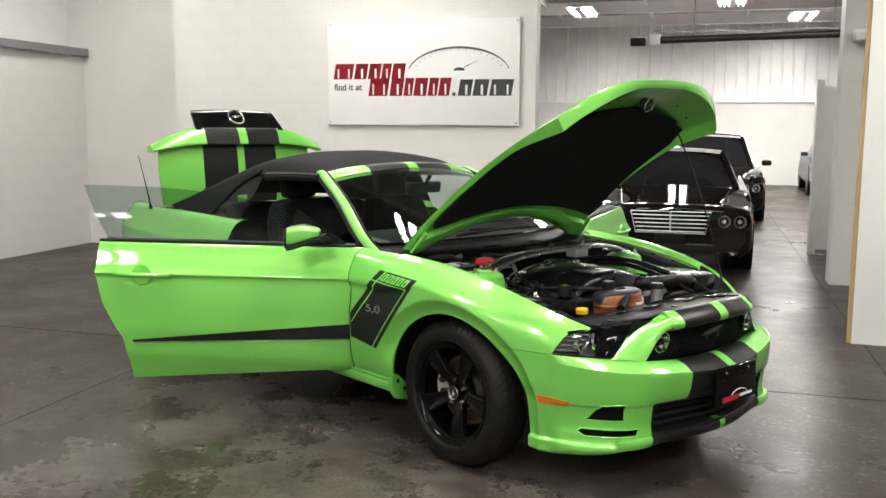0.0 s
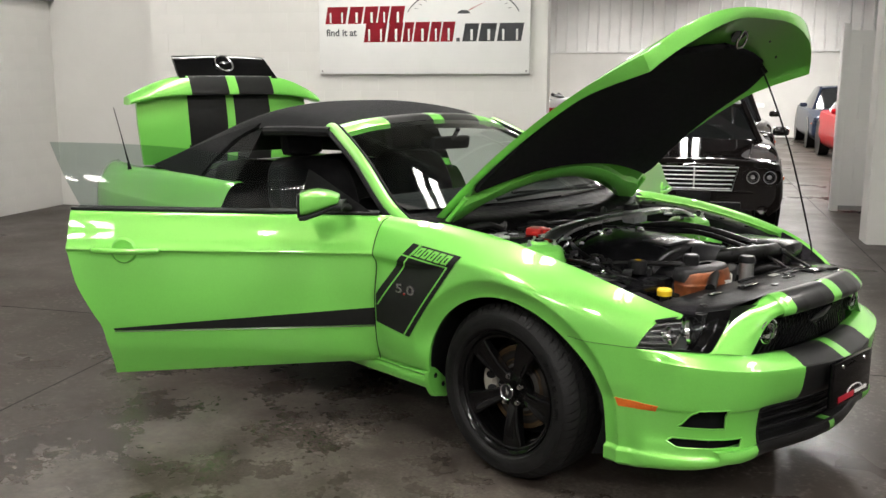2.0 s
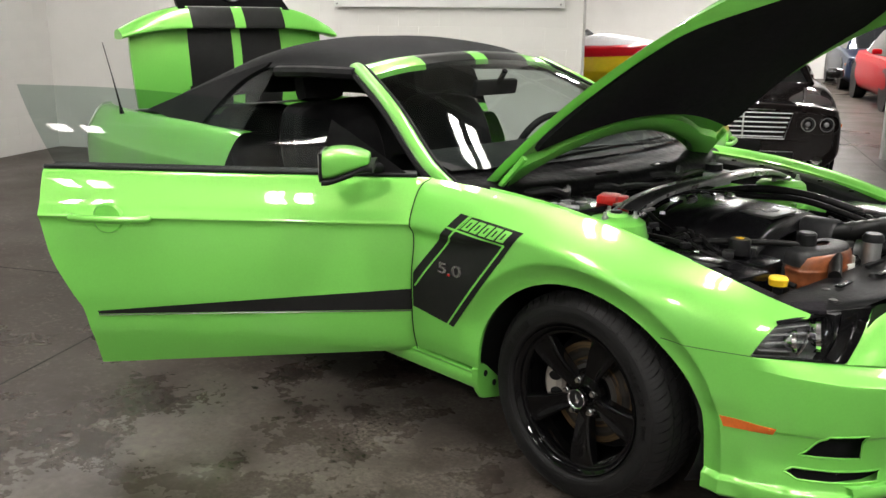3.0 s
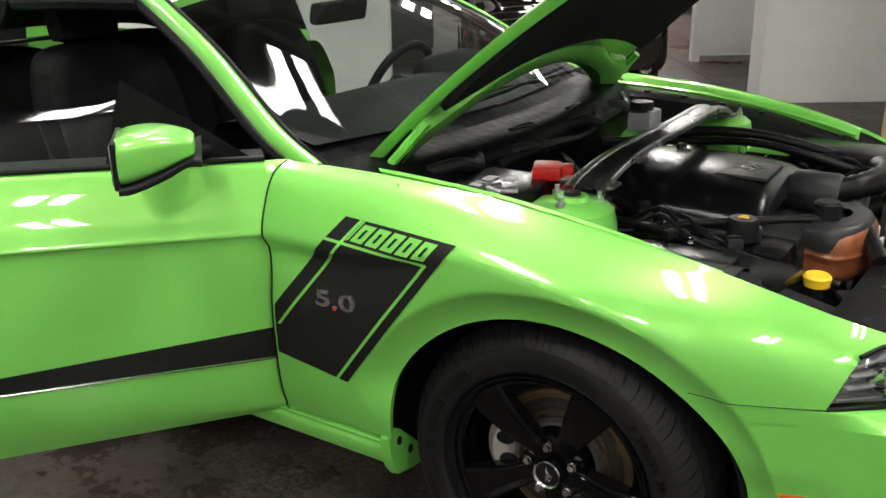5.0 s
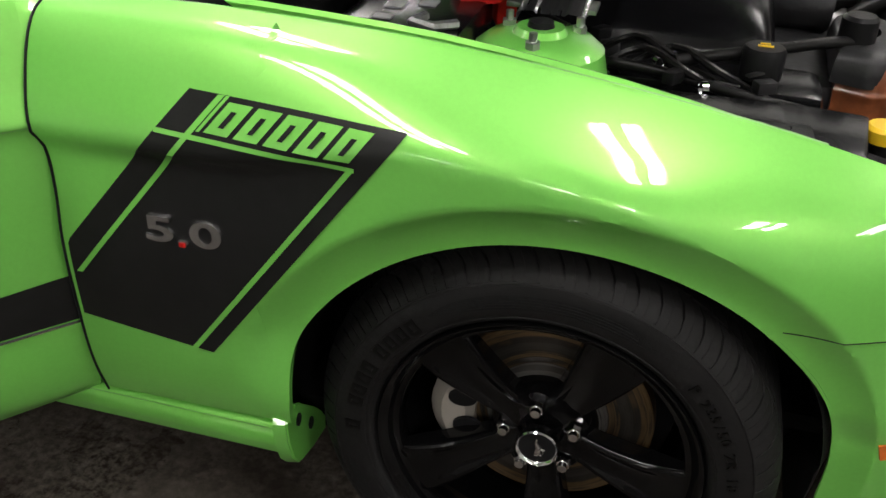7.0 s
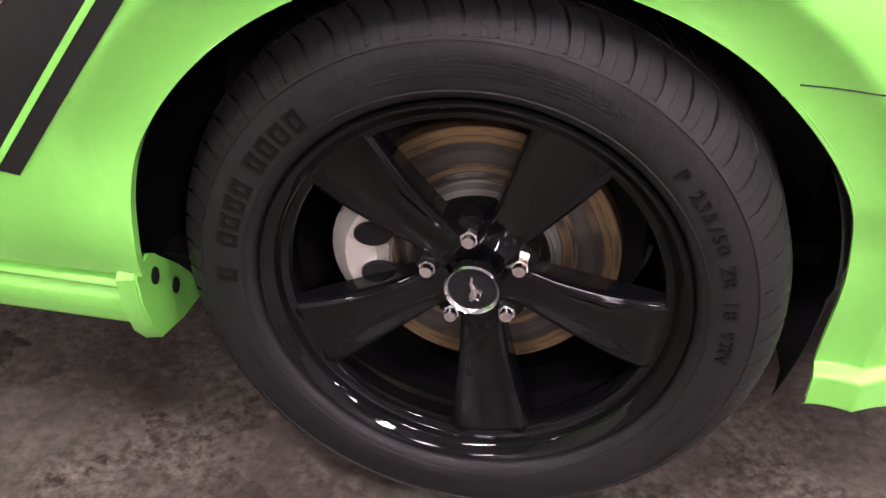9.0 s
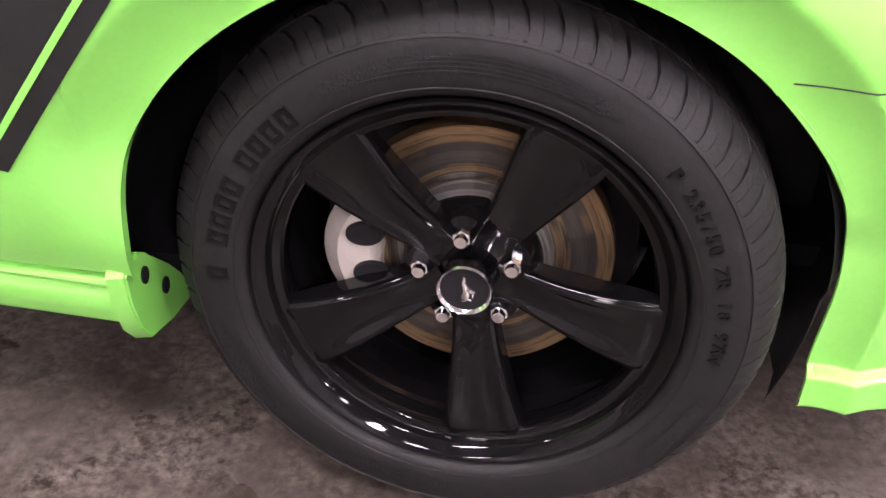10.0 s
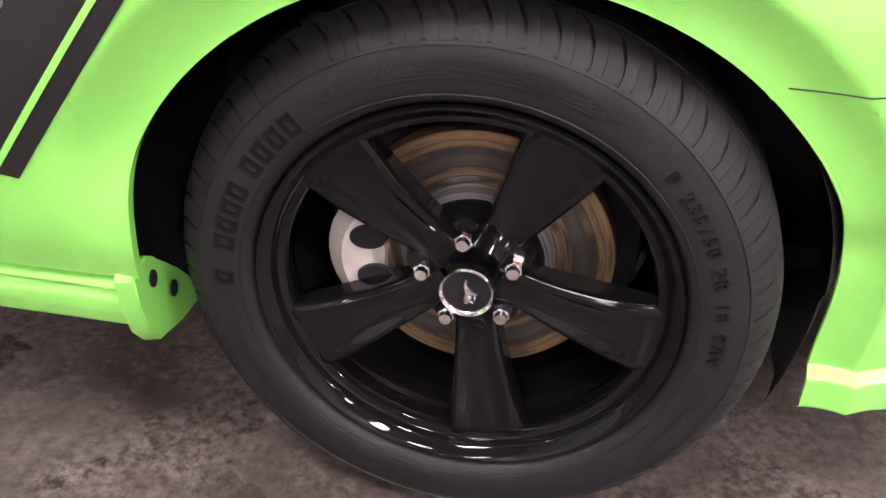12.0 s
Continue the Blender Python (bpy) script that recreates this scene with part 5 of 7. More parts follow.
# grille behind the nose opening
gr = new("front_grille")
gr.parent = main_car
bk = bmesh.new()
add_grid(bk, [[(nose_x(y) - 0.10 + 0.03 * k, y, 0.555 + 0.18 * k) for y in np.linspace(-0.47, 0.47, 30)] for k in (0, 0.5, 1)])
part("grille_back", bk, PLASTIC, gr)
gm = bmesh.new()
for y in np.arange(-0.34, 0.345, 0.024):
    for sgn in (1, -1):
        add_tube(gm, [(nose_x(y) - 0.082, min(0.40, max(-0.40, y - 0.06 * sgn)), 0.56), (nose_x(y) - 0.056, min(0.27, max(-0.27, y + 0.06 * sgn)), 0.715)], 0.0028, 4, False)
tagged(part("grille_mesh", gm, PLASTIC, gr, "black diamond mesh"), kind="stuff")
for s in (-1, 1):
    fo = part("grille_lamp", lathe([(0, 0.022), (0.03, 0.018), (0.046, 0.0), (0.052, -0.014), (0.056, -0.012), (0.057, 0.02)], 32, "z"), CHROME, gr, "round driving lamp in the grille")
    c = Vector((0.782, s * 0.345, 0.645))
    fo.matrix_basis = Matrix.Translation(c) @ Vector((-0.95, s * -0.15, 0.1)).to_track_quat("Z", "Y").to_matrix().to_4x4() @ Matrix.Diagonal((0.82, 0.82, 0.82, 1))
    part("lamp_bulb", lathe([(0, -0.014), (0.014, -0.012), (0.020, 0.0), (0.024, 0.016)], 20, "z"), GLOSS, gr).matrix_basis = fo.matrix_basis
    fg = bmesh.new()
    bmesh.ops.create_uvsphere(fg, u_segments=24, v_segments=10, radius=0.041)
    for v in fg.verts:
        v.co.x *= 0.3
    fgo = part("driving_lamp_lens", fg, LENS, gr)
    fgo.matrix_basis = Matrix.Translation(c + Vector((0.008, 0, 0)))
    fgo.visible_shadow = False
em = bmesh.new()
ex = 0.818
add_tube(em, [(ex, y, z) for y, z in ((-0.085, 0.640), (-0.045, 0.648), (0.0, 0.652), (0.04, 0.662), (0.078, 0.668))], [0.003, 0.009, 0.011, 0.009, 0.003], 8)
add_tube(em, [(ex, y, z) for y, z in ((-0.02, 0.650), (-0.05, 0.628), (-0.03, 0.614))], [0.008, 0.005, 0.003], 6)
add_tube(em, [(ex, y, z) for y, z in ((0.03, 0.656), (0.05, 0.634), (0.035, 0.620))], [0.007, 0.005, 0.003], 6)
part("grille_emblem", em, PEWTER, gr, "running shape emblem in dull metal")
# nose: brow over the grille and the two pillars down to the bumper
nose = bmesh.new()
secs = []
for y in np.linspace(-0.32, 0.32, 81):
    x = nose_x(y)
    k = (abs(y) / 0.32) ** 2
    z = 0.733 - 0.012 * k
    secs.append([(x - 0.095, y, z + 0.040), (x - 0.062, y, z + 0.047), (x - 0.030, y, z + 0.032), (x - 0.006, y, z + 0.010), (x, y, z - 0.006), (x - 0.012, y, z - 0.026), (x - 0.055, y, z - 0.03)])
add_grid(nose, [list(map(tuple, spl(s_, 22))) for s_ in secs], index=stripe_index)
part("nose_panel", nose, [GREEN, STRIPE], main_car, "green nose panel with black stripes over the grille")
for s in (-1, 1):
    pl = bmesh.new()
    A = spl([(nose_x(0.30) - 0.004, 0.300, 0.716), (0.806, 0.340, 0.694), (0.792, 0.378, 0.660), (0.785, 0.412, 0.615), (0.783, 0.452, 0.572)], 40)
    B = spl([(nose_x(0.30) - 0.080, 0.300, 0.766), (0.738, 0.352, 0.735), (0.705, 0.408, 0.716), (0.697, 0.490, 0.655), (0.700, 0.578, 0.590)], 40)
    g = []
    for i, (a, b) in enumerate(zip(A, B)):
        t = i / 39
        bul = np.array((0.020, 0.0, 0.012)) * (1 - 0.55 * t)
        row = [a + np.array((-0.055, 0.01, 0.0)), a + np.array((-0.02, 0.004, 0.0))] + [a + (b - a) * k + bul * math.sin(math.pi * k) ** 0.8 for k in np.linspace(0, 1, 14)] + [b + np.array((-0.03, -0.01, -0.02))]
        g.append([(p[0], s * p[1], p[2]) for p in row])
    add_grid(pl, g)
    part("grille_pillar", pl, GREEN, main_car, "green pillar between headlamp and grille")
# number plate holder: plain dark panel with a dealer's mark as bars
pm = bmesh.new()
add_box(pm, (0.942, 0.0, 0.437), (0.02, 0.32, 0.165), bevel=0.006)
plate = part("plate_holder", pm, GLOSS, main_car, "black plate holder with a small red and white mark")
part("red_bar", box((0.9535, -0.05, 0.378), (0.002, 0.13, 0.022)), SIGNRED, plate)
part("white_bar", box((0.9535, 0.075, 0.380), (0.002, 0.10, 0.012)), WHITE, plate)
part("mark_arc", tube([(0.9535, 0.02 + 0.06 * math.cos(a), 0.390 + 0.02 * math.sin(a)) for a in np.linspace(0, math.pi, 12)], 0.002, 5), WHITE, plate)
for y in (-0.09, 0.09):
    hb2 = bmesh.new()
    bmesh.ops.create_cone(hb2, segments=12, radius1=0.008, radius2=0.007, depth=0.004, cap_ends=True, matrix=Matrix.Translation((0.953, y, 0.497)) @ Matrix.Rotation(radians(90), 4, "Y"))
    part("plate_screw", hb2, CHROME, plate)

# ---- engine bay ----
bay = new("engine_bay")
bay.parent = main_car
part("bay_floor", box((0.1, 0, 0.30), (1.25, 1.2, 0.03)), PLASTIC, bay)
fwall = bmesh.new()
add_grid(fwall, loft([[(-0.50 - 0.1 * abs(v) ** 2, v * 0.78, 0.935) for v in (-1, -0.5, 0, 0.5, 1)], [(-0.40 - 0.1 * abs(v) ** 2, v * 0.77, 0.905) for v in (-1, -0.5, 0, 0.5, 1)], [(-0.38 - 0.06 * abs(v) ** 2, v * 0.75, 0.80) for v in (-1, -0.5, 0, 0.5, 1)], [(-0.42, v * 0.74, 0.35) for v in (-1, -0.5, 0, 0.5, 1)]], 24, 30))
part("firewall", fwall, COWL, bay, "black bulkhead with cowl")
cw = bmesh.new()
V5 = (-1, -0.5, 0, 0.5, 1)
add_grid(cw, loft([[(-0.56 - 0.17 * v * v, v * 0.76, 0.950) for v in V5], [(-0.50 - 0.17 * v * v, v * 0.76, 0.930) for v in V5], [(-0.44 - 0.16 * v * v, v * 0.76, 0.905) for v in V5], [(-0.405 - 0.15 * v * v, v * 0.75, 0.865) for v in V5], [(-0.40 - 0.15 * v * v, v * 0.75, 0.82) for v in V5]], 16, 40))
cowl = part("cowl_panel", cw, COWL, bay, "black cowl grille panel")
part("cowl_seal", tube([(-0.425 - 0.155 * v * v, v * 0.755, 0.900) for v in np.linspace(-1, 1, 21)], 0.009, 8), HOSE, bay)
for v in (-0.62, -0.2, 0.25, 0.66):
    part("cowl_box", box((-0.45 - 0.16 * v * v, v * 0.75, 0.905), (0.07, 0.13, 0.035), Matrix.Rotation(0.4 * v, 4, "Z"), 0.01), GLOSS, cowl)
for y0, y1, x0, z0 in ((-0.58, -0.36, -0.40, 0.885), (-0.30, -0.05, -0.37, 0.868), (0.05, 0.30, -0.36, 0.880), (0.36, 0.62, -0.40, 0.872)):
    part("cowl_duct", tube(spl([(x0 - 0.06, y0, z0), (x0 - 0.01, (y0 * 2 + y1) / 3, z0 + 0.012), (x0, (y0 + y1 * 2) / 3, z0 - 0.008), (x0 - 0.05, y1, z0 + 0.01)], 12), 0.017, 8), PLASTIC, cowl)
for v0, v1 in ((-0.75, -0.35), (-0.15, 0.2), (0.4, 0.8)):
    part("cowl_ledge", tube([(-0.39 - 0.15 * v * v, v * 0.75, 0.845) for v in np.linspace(v0, v1, 8)], 0.014, 8), PLASTIC, cowl)
part("bulkhead_harness", tube(spl([(-0.42, 0.55, 0.86), (-0.37, 0.3, 0.875), (-0.36, 0.1, 0.855), (-0.36, -0.12, 0.872), (-0.39, -0.35, 0.86)], 20), 0.013, 8), HOSE, bay)
for s in (-1, 1):
    ap_ = bmesh.new()
    add_grid(ap_, loft([[(x, s * 0.74, fender_top(min(0.5, x))[1] - 0.035), (x, s * 0.665, fender_top(min(0.5, x))[1] - 0.05), (x, s * 0.640, 0.785), (x, s * 0.50, 0.755), (x, s * 0.47, 0.60), (x, s * 0.46, 0.33)] for x in (-0.62, -0.2, 0.1, 0.30)], 20, 20), index=lambda c: 1 if abs(c.y) > 0.650 or c.z < 0.765 or c.x > 0.14 else 0)
    part("inner_wing", ap_, [GREEN, PLASTIC], bay, "green inner wing panel with black trim along its top")
    for k in range(7):
        x = -0.52 + 0.13 * k
        part("wing_clip", lathe([(0, 0.008), (0.010, 0.007), (0.013, 0.0)], 10, "z"), HOSE, bay).matrix_basis = pose(x, s * 0.695, fender_top(x)[1] - 0.042)
    part("wing_rail", tube([(x, s * 0.70, fender_top(min(0.5, x))[1] - 0.022) for x in np.linspace(-0.6, 0.29, 12)], 0.008, 6), GREEN, bay)
    for nm, xs_, mt in (("wing_flange", np.linspace(-0.60, 0.30, 20), GREEN), ("wing_gutter", np.linspace(0.27, 0.598, 14), FELT)):
        fg_ = bmesh.new()
        add_grid(fg_, [[(x, s * (-fender_top(x)[0] - dy), fender_top(x)[1] - dz) for dy, dz in (((-0.004, 0.0012), (0.014, 0.003), (0.022, 0.011), (0.028, 0.030), (0.034, 0.040)) if mt is GREEN else ((-0.004, 0.0075), (0.012, 0.022), (0.05, 0.045), (0.10, 0.052), (0.17, 0.056)))] for x in xs_])
        part(nm, fg_, mt, bay)
    tw = part("strut_tower", lathe([(0.0, 0.853), (0.034, 0.853), (0.040, 0.844), (0.076, 0.838), (0.094, 0.824), (0.102, 0.79), (0.106, 0.735)], 36, "z"), GREEN, bay, "green strut tower")
    tw.matrix_basis = pose(-0.09, s * 0.545, 0.022)
    part("strut_mount", lathe([(0, 0.862), (0.018, 0.861), (0.022, 0.845)], 16, "z"), PLASTIC, tw)
    for k in range(3):
        a = radians(30 + 120 * k)
        bo = bmesh.new()
        add_tube(bo, [(0.060 * math.cos(a), 0.060 * math.sin(a), 0.83), (0.060 * math.cos(a), 0.060 * math.sin(a), 0.862)], 0.006, 8)
        add_tube(bo, [(0.060 * math.cos(a), 0.060 * math.sin(a), 0.838), (0.060 * math.cos(a), 0.060 * math.sin(a), 0.849)], 0.011, 6)
        part("strut_stud", bo, STEEL, tw)
br = bmesh.new()
g = []
for v in np.linspace(-1, 1, 31):
    z = 0.876 + 0.060 * (1 - v ** 4) ** 0.9
    x = -0.085 + 0.035 * (1 - v * v)
    hw = 0.035 + 0.016 * abs(v) ** 3
    g.append([(x - hw, v * 0.50, z - 0.012), (x - hw, v * 0.50, z), (x - hw * 0.9, v * 0.50, z + 0.004), (x - hw * 0.5, v * 0.50, z + 0.006), (x - hw * 0.42, v * 0.50, z + 0.002), (x, v * 0.50, z + 0.003), (x + hw * 0.42, v * 0.50, z + 0.002), (x + hw * 0.5, v * 0.50, z + 0.006), (x + hw * 0.9, v * 0.50, z + 0.004), (x + hw, v * 0.50, z), (x + hw, v * 0.50, z - 0.012)])
add_grid(br, g)
part("strut_brace", br, BRACE, bay, "bare aluminium strut tower brace")
for y in (-0.43, 0.43):
    part("brace_foot", box((-0.088, y * 1.06, 0.882), (0.135, 0.05, 0.008), bevel=0.002), BRACE, bay)
# engine with its cover
eng = new("engine")
eng.parent = main_car
part("engine_block", box((0.06, 0, 0.56), (0.66, 0.52, 0.36), bevel=0.04), ENGINE, eng)
cv = bmesh.new()
add_grid(cv, loft([[(x, -0.27, 0.735), (x, -0.245, 0.785 + h * 0.5), (x, -0.16, 0.822 + h), (x, 0.0, 0.836 + h), (x, 0.16, 0.822 + h), (x, 0.245, 0.785 + h * 0.5), (x, 0.27, 0.735)] for x, h in ((-0.24, -0.01), (-0.20, 0.012), (0.0, 0.02), (0.15, 0.015), (0.235, 0.0), (0.26, -0.04))], 24, 30))
part("engine_cover", cv, COVER, eng, "glossy black engine cover")
lettering("cover_mark", "5.0", 0.05, 0.002, BADGE, pose(0.17, -0.03, 0.853, 4, 0, 60), eng)
pl_ = bmesh.new()
add_box(pl_, (0.16, -0.03, 0.846), (0.13, 0.16, 0.01), bevel=0.004)
part("cover_plaque", pl_, PEWTER, eng, "grey plaque on the engine cover")
for s in (-1, 1):
    for k in range(2):
        x = -0.19 + 0.055 * k
        part("cover_rib", tube(spl([(x, s * 0.10, 0.846), (x, s * 0.17, 0.832), (x, s * 0.235, 0.794), (x, s * 0.262, 0.744)], 10), 0.009, 8), COVER, eng)
        if k % 2:
            continue
        part("cover_bolt", lathe([(0, 0.0), (0.008, 0.0), (0.010, -0.008)], 10, "z"), STEEL, eng).matrix_basis = pose(x + 0.055, s * 0.215, 0.826)
    part("valve_cover", box((0.05, s * 0.30, 0.70), (0.58, 0.14, 0.11), bevel=0.025), COVER, eng)
    for k in range(4):
        part("coil", box((-0.14 + 0.13 * k, s * 0.30, 0.765), (0.035, 0.03, 0.035), bevel=0.006), ENGINE, eng)
part("oil_cap", lathe([(0, 0.815), (0.030, 0.815), (0.034, 0.808), (0.034, 0.765)], 20, "z"), PLASTIC, eng, "black oil filler cap").matrix_basis = pose(0.235, -0.335, 0)
yl = bmesh.new()
add_box(yl, (0.235, -0.338, 0.8165), (0.024, 0.005, 0.002))
add_box(yl, (0.235, -0.326, 0.8165), (0.016, 0.003, 0.002))
part("oil_mark", yl, YELLOW, eng)
part("throttle_body", lathe([(0.05, -0.06), (0.055, -0.05), (0.055, 0.05), (0.05, 0.06), (0.0, 0.06)], 24, "y"), ENGINE, eng).matrix_basis = pose(0.31, 0.06, 0.785, 0, 0, 90)
part("intake_tube", tube(spl([(0.33, 0.06, 0.79), (0.40, 0.12, 0.80), (0.44, 0.26, 0.80), (0.42, 0.40, 0.785), (0.36, 0.48, 0.77)], 24), [0.030 + 0.004 * (k % 2) for k in range(24)], 16), HOSE, eng, "ribbed black intake hose")
part("air_box", box((0.30, 0.52, 0.72), (0.30, 0.20, 0.18), bevel=0.03), COVER, eng, "black air filter box")
for pts, r in (([(-0.30, 0.30, 0.80), (-0.10, 0.36, 0.845), (0.10, 0.40, 0.84), (0.30, 0.46, 0.79)], 0.016), ([(-0.34, 0.20, 0.82), (-0.10, 0.33, 0.82), (0.12, 0.34, 0.83), (0.42, 0.38, 0.76)], 0.012),
               ([(0.10, -0.38, 0.79), (0.25, -0.30, 0.80), (0.38, -0.22, 0.80), (0.46, -0.20, 0.76)], 0.010), ([(-0.15, -0.36, 0.77), (0.05, -0.40, 0.78), (0.22, -0.42, 0.76), (0.46, -0.40, 0.72)], 0.009),
               ([(0.52, -0.28, 0.74), (0.44, -0.10, 0.78), (0.40, 0.02, 0.76)], 0.020), ([(-0.33, -0.10, 0.84), (-0.15, -0.24, 0.80), (0.0, -0.28, 0.76)], 0.010), ([(0.50, 0.30, 0.74), (0.42, 0.22, 0.72), (0.36, 0.12, 0.66)], 0.024)):
    part("hose", tube(spl(pts, 18), r, 10), HOSE, eng, "black rubber hose")
for k in range(7):
    a = random.uniform(-0.2, 0.4)
    y = random.choice((-1, 1)) * random.uniform(0.28, 0.46)
    part("wiring_loom", tube(spl([(a, y, 0.76), (a + 0.08, y + 0.03, 0.80), (a + 0.15, y - 0.03, 0.79), (a + 0.24, y, 0.74)], 10), 0.006, 6), HOSE, eng)
# plugs, brackets and clamps on the looms
for k in range(34):
    x, y = random.uniform(-0.26, 0.26), random.choice((-1, 1)) * random.uniform(0.26, 0.47)
    z = 0.768 + random.uniform(-0.012, 0.03)
    turn = Matrix.Rotation(random.uniform(-1.2, 1.2), 4, "Z")
    if k % 3 == 0:
        part("plug", box((x, y, z), (0.034, 0.022, 0.020), turn, 0.004), random.choice((ENGINE, COVER, PLASTIC)), eng)
    elif k % 3 == 1:
        part("bracket", box((x, y, z), (0.040, 0.010, 0.004), turn, 0.001), PEWTER, eng)
    else:
        part("hose_clamp", lathe([(0.012, -0.005), (0.0135, -0.005), (0.0135, 0.005), (0.012, 0.005)], 14, "y"), CHROME, eng).matrix_basis = pose(x, y, z, 0, 0, random.uniform(0, 180))
for x, y, w in ((0.615, -0.16, 0.10), (0.60, 0.20, 0.12), (0.66, 0.05, 0.07), (0.57, -0.33, 0.08)):
    part("shroud_louvre", box((x, y, 0.7475 - 0.10 * y * y + 0.12 * (x - 0.55)), (0.020, w, 0.006), bevel=0.002), COVER, eng)
# pulleys and belt at the front of the engine
for y, z, r in ((-0.12, 0.66, 0.06), (0.10, 0.60, 0.075), (-0.02, 0.74, 0.035), (0.2, 0.72, 0.045)):
    part("pulley", lathe([(0, -0.02), (r * 0.6, -0.018), (r, -0.015), (r * 0.94, 0.0), (r, 0.015), (0, 0.02)], 28, "y"), STEEL, eng, "steel belt pulley").matrix_basis = pose(0.40, y, z, 0, 0, 90)
for x, y in ((-0.12, -0.06), (-0.05, 0.08)):
    part("intake_clamp", lathe([(0.016, 0.0), (0.020, 0.004), (0.020, 0.014), (0.014, 0.020), (0.0, 0.022)], 16, "z"), CHROME, eng, "bright clamp on the engine cover").matrix_basis = pose(x, y, 0.848, 0, 14, 0)
# battery with its red terminal cover
bat = new("battery")
bat.parent = main_car
part("battery_case", box((-0.285, -0.53, 0.78), (0.19, 0.25, 0.19), bevel=0.012), COVER, bat, "black battery case")
for x, y, w in ((-0.315, -0.52, 0.04), (-0.27, -0.50, 0.03), (-0.315, -0.585, 0.02)):
    part("battery_label", box((x, y, 0.8765), (0.028, w, 0.002)), LABEL, bat)
rc_ = bmesh.new()
add_box(rc_, (-0.215, -0.42, 0.885), (0.07, 0.085, 0.035), Matrix.Rotation(0.4, 4, "Z"), 0.012)
add_box(rc_, (-0.175, -0.395, 0.862), (0.035, 0.05, 0.075), Matrix.Rotation(0.4, 4, "Z"), 0.010)
part("terminal_cover", rc_, RED, bat, "red terminal cover")
part("battery_clamp", tube([(-0.20, -0.60, 0.882), (-0.225, -0.63, 0.885), (-0.26, -0.62, 0.885), (-0.25, -0.585, 0.884)], 0.007, 6), STEEL, bat)
# header tank, washer neck, fuse box, brake reservoir
tank = bmesh.new()
TP = [(0.36, -0.27), (0.365, -0.16), (0.375, -0.04), (0.44, -0.015), (0.485, -0.09), (0.48, -0.20), (0.43, -0.285), (0.36, -0.27)]
CX, CY = 0.42, -0.15
add_grid(tank, loft([[(CX + (x - CX) * k, CY + (y - CY) * k, z) for x, y in TP] for z, k in ((0.675, 0.9), (0.69, 0.99), (0.72, 1.0), (0.735, 1.03), (0.742, 1.0), (0.765, 0.97), (0.785, 0.85), (0.792, 0.4))], 26, 36))
tk = part("coolant_tank", tank, COOLANT, main_car, "stained orange coolant tank")
cap_ = bmesh.new()
add_grid(cap_, loft([[(CX - 0.01 + (x - CX) * k, CY + (y - CY) * k, z) for x, y in TP] for z, k in ((0.748, 1.01), (0.775, 0.99), (0.797, 0.86), (0.803, 0.3))], 12, 36))
part("tank_top", cap_, ENGINE, tk)
part("tank_cap", lathe([(0, 0.842), (0.024, 0.842), (0.030, 0.836), (0.031, 0.80)], 20, "z"), PLASTIC, tk).matrix_basis = pose(0.385, -0.20, 0)
part("tank_label", box((0.489, -0.115, 0.722), (0.005, 0.05, 0.045), Matrix.Rotation(-0.30, 4, "Z"), 0.002), WHITE_PL, tk)
part("tank_label", box((0.470, -0.045, 0.735), (0.005, 0.035, 0.045), Matrix.Rotation(0.7, 4, "Z"), 0.002), WHITE_PL, tk)
part("neck", tube([(0.50, 0.02, 0.70), (0.50, 0.02, 0.80)], 0.028, 14), STEEL, tk, "bright filler neck beside the tank")
part("neck_cap", lathe([(0, 0.824), (0.026, 0.824), (0.034, 0.812), (0.034, 0.798)], 18, "z"), PLASTIC, tk).matrix_basis = pose(0.50, 0.02, 0)
ws_ = part("washer_neck", tube([(0.425, -0.435, 0.62), (0.42, -0.43, 0.722)], 0.016, 10), PLASTIC, main_car, "washer filler neck")
part("washer_cap", lathe([(0, 0.770), (0.024, 0.770), (0.029, 0.764), (0.027, 0.745), (0, 0.742)], 16, "z"), YELLOW, ws_, "yellow washer cap").matrix_basis = pose(0.42, -0.43, -0.022)
part("fuse_box", box((0.16, -0.52, 0.735), (0.22, 0.12, 0.08), bevel=0.012), COVER, main_car, "black fuse box")
part("fuse_cover", box((0.30, -0.50, 0.745), (0.17, 0.16, 0.03), Matrix.Rotation(-0.12, 4, "Z"), bevel=0.008), COVER, main_car)
rs_ = part("brake_reservoir", box((-0.27, 0.36, 0.865), (0.075, 0.11, 0.06), bevel=0.014), LABEL, main_car, "white brake fluid reservoir")
part("reservoir_cap", lathe([(0, 0.925), (0.034, 0.925), (0.036, 0.90)], 18, "z"), PLASTIC, rs_).matrix_basis = pose(-0.27, 0.33, 0)
# radiator shroud across the front, up to the nose and the headlamps
sh = bmesh.new()
add_grid(sh, loft([[(0.47, -0.64, 0.722), (0.50, -0.32, 0.735), (0.51, 0, 0.738), (0.50, 0.32, 0.735), (0.47, 0.64, 0.722)], [(0.53, -0.62, 0.716), (0.57, -0.32, 0.738), (0.59, 0, 0.746), (0.57, 0.32, 0.738), (0.53, 0.62, 0.716)],
                   [(0.58, -0.58, 0.706), (0.65, -0.32, 0.738), (0.69, 0, 0.756), (0.65, 0.32, 0.738), (0.58, 0.58, 0.706)], [(0.655, -0.47, 0.704), (0.735, -0.30, 0.752), (0.795, 0, 0.772), (0.735, 0.30, 0.752), (0.655, 0.47, 0.704)]], 24, 60))
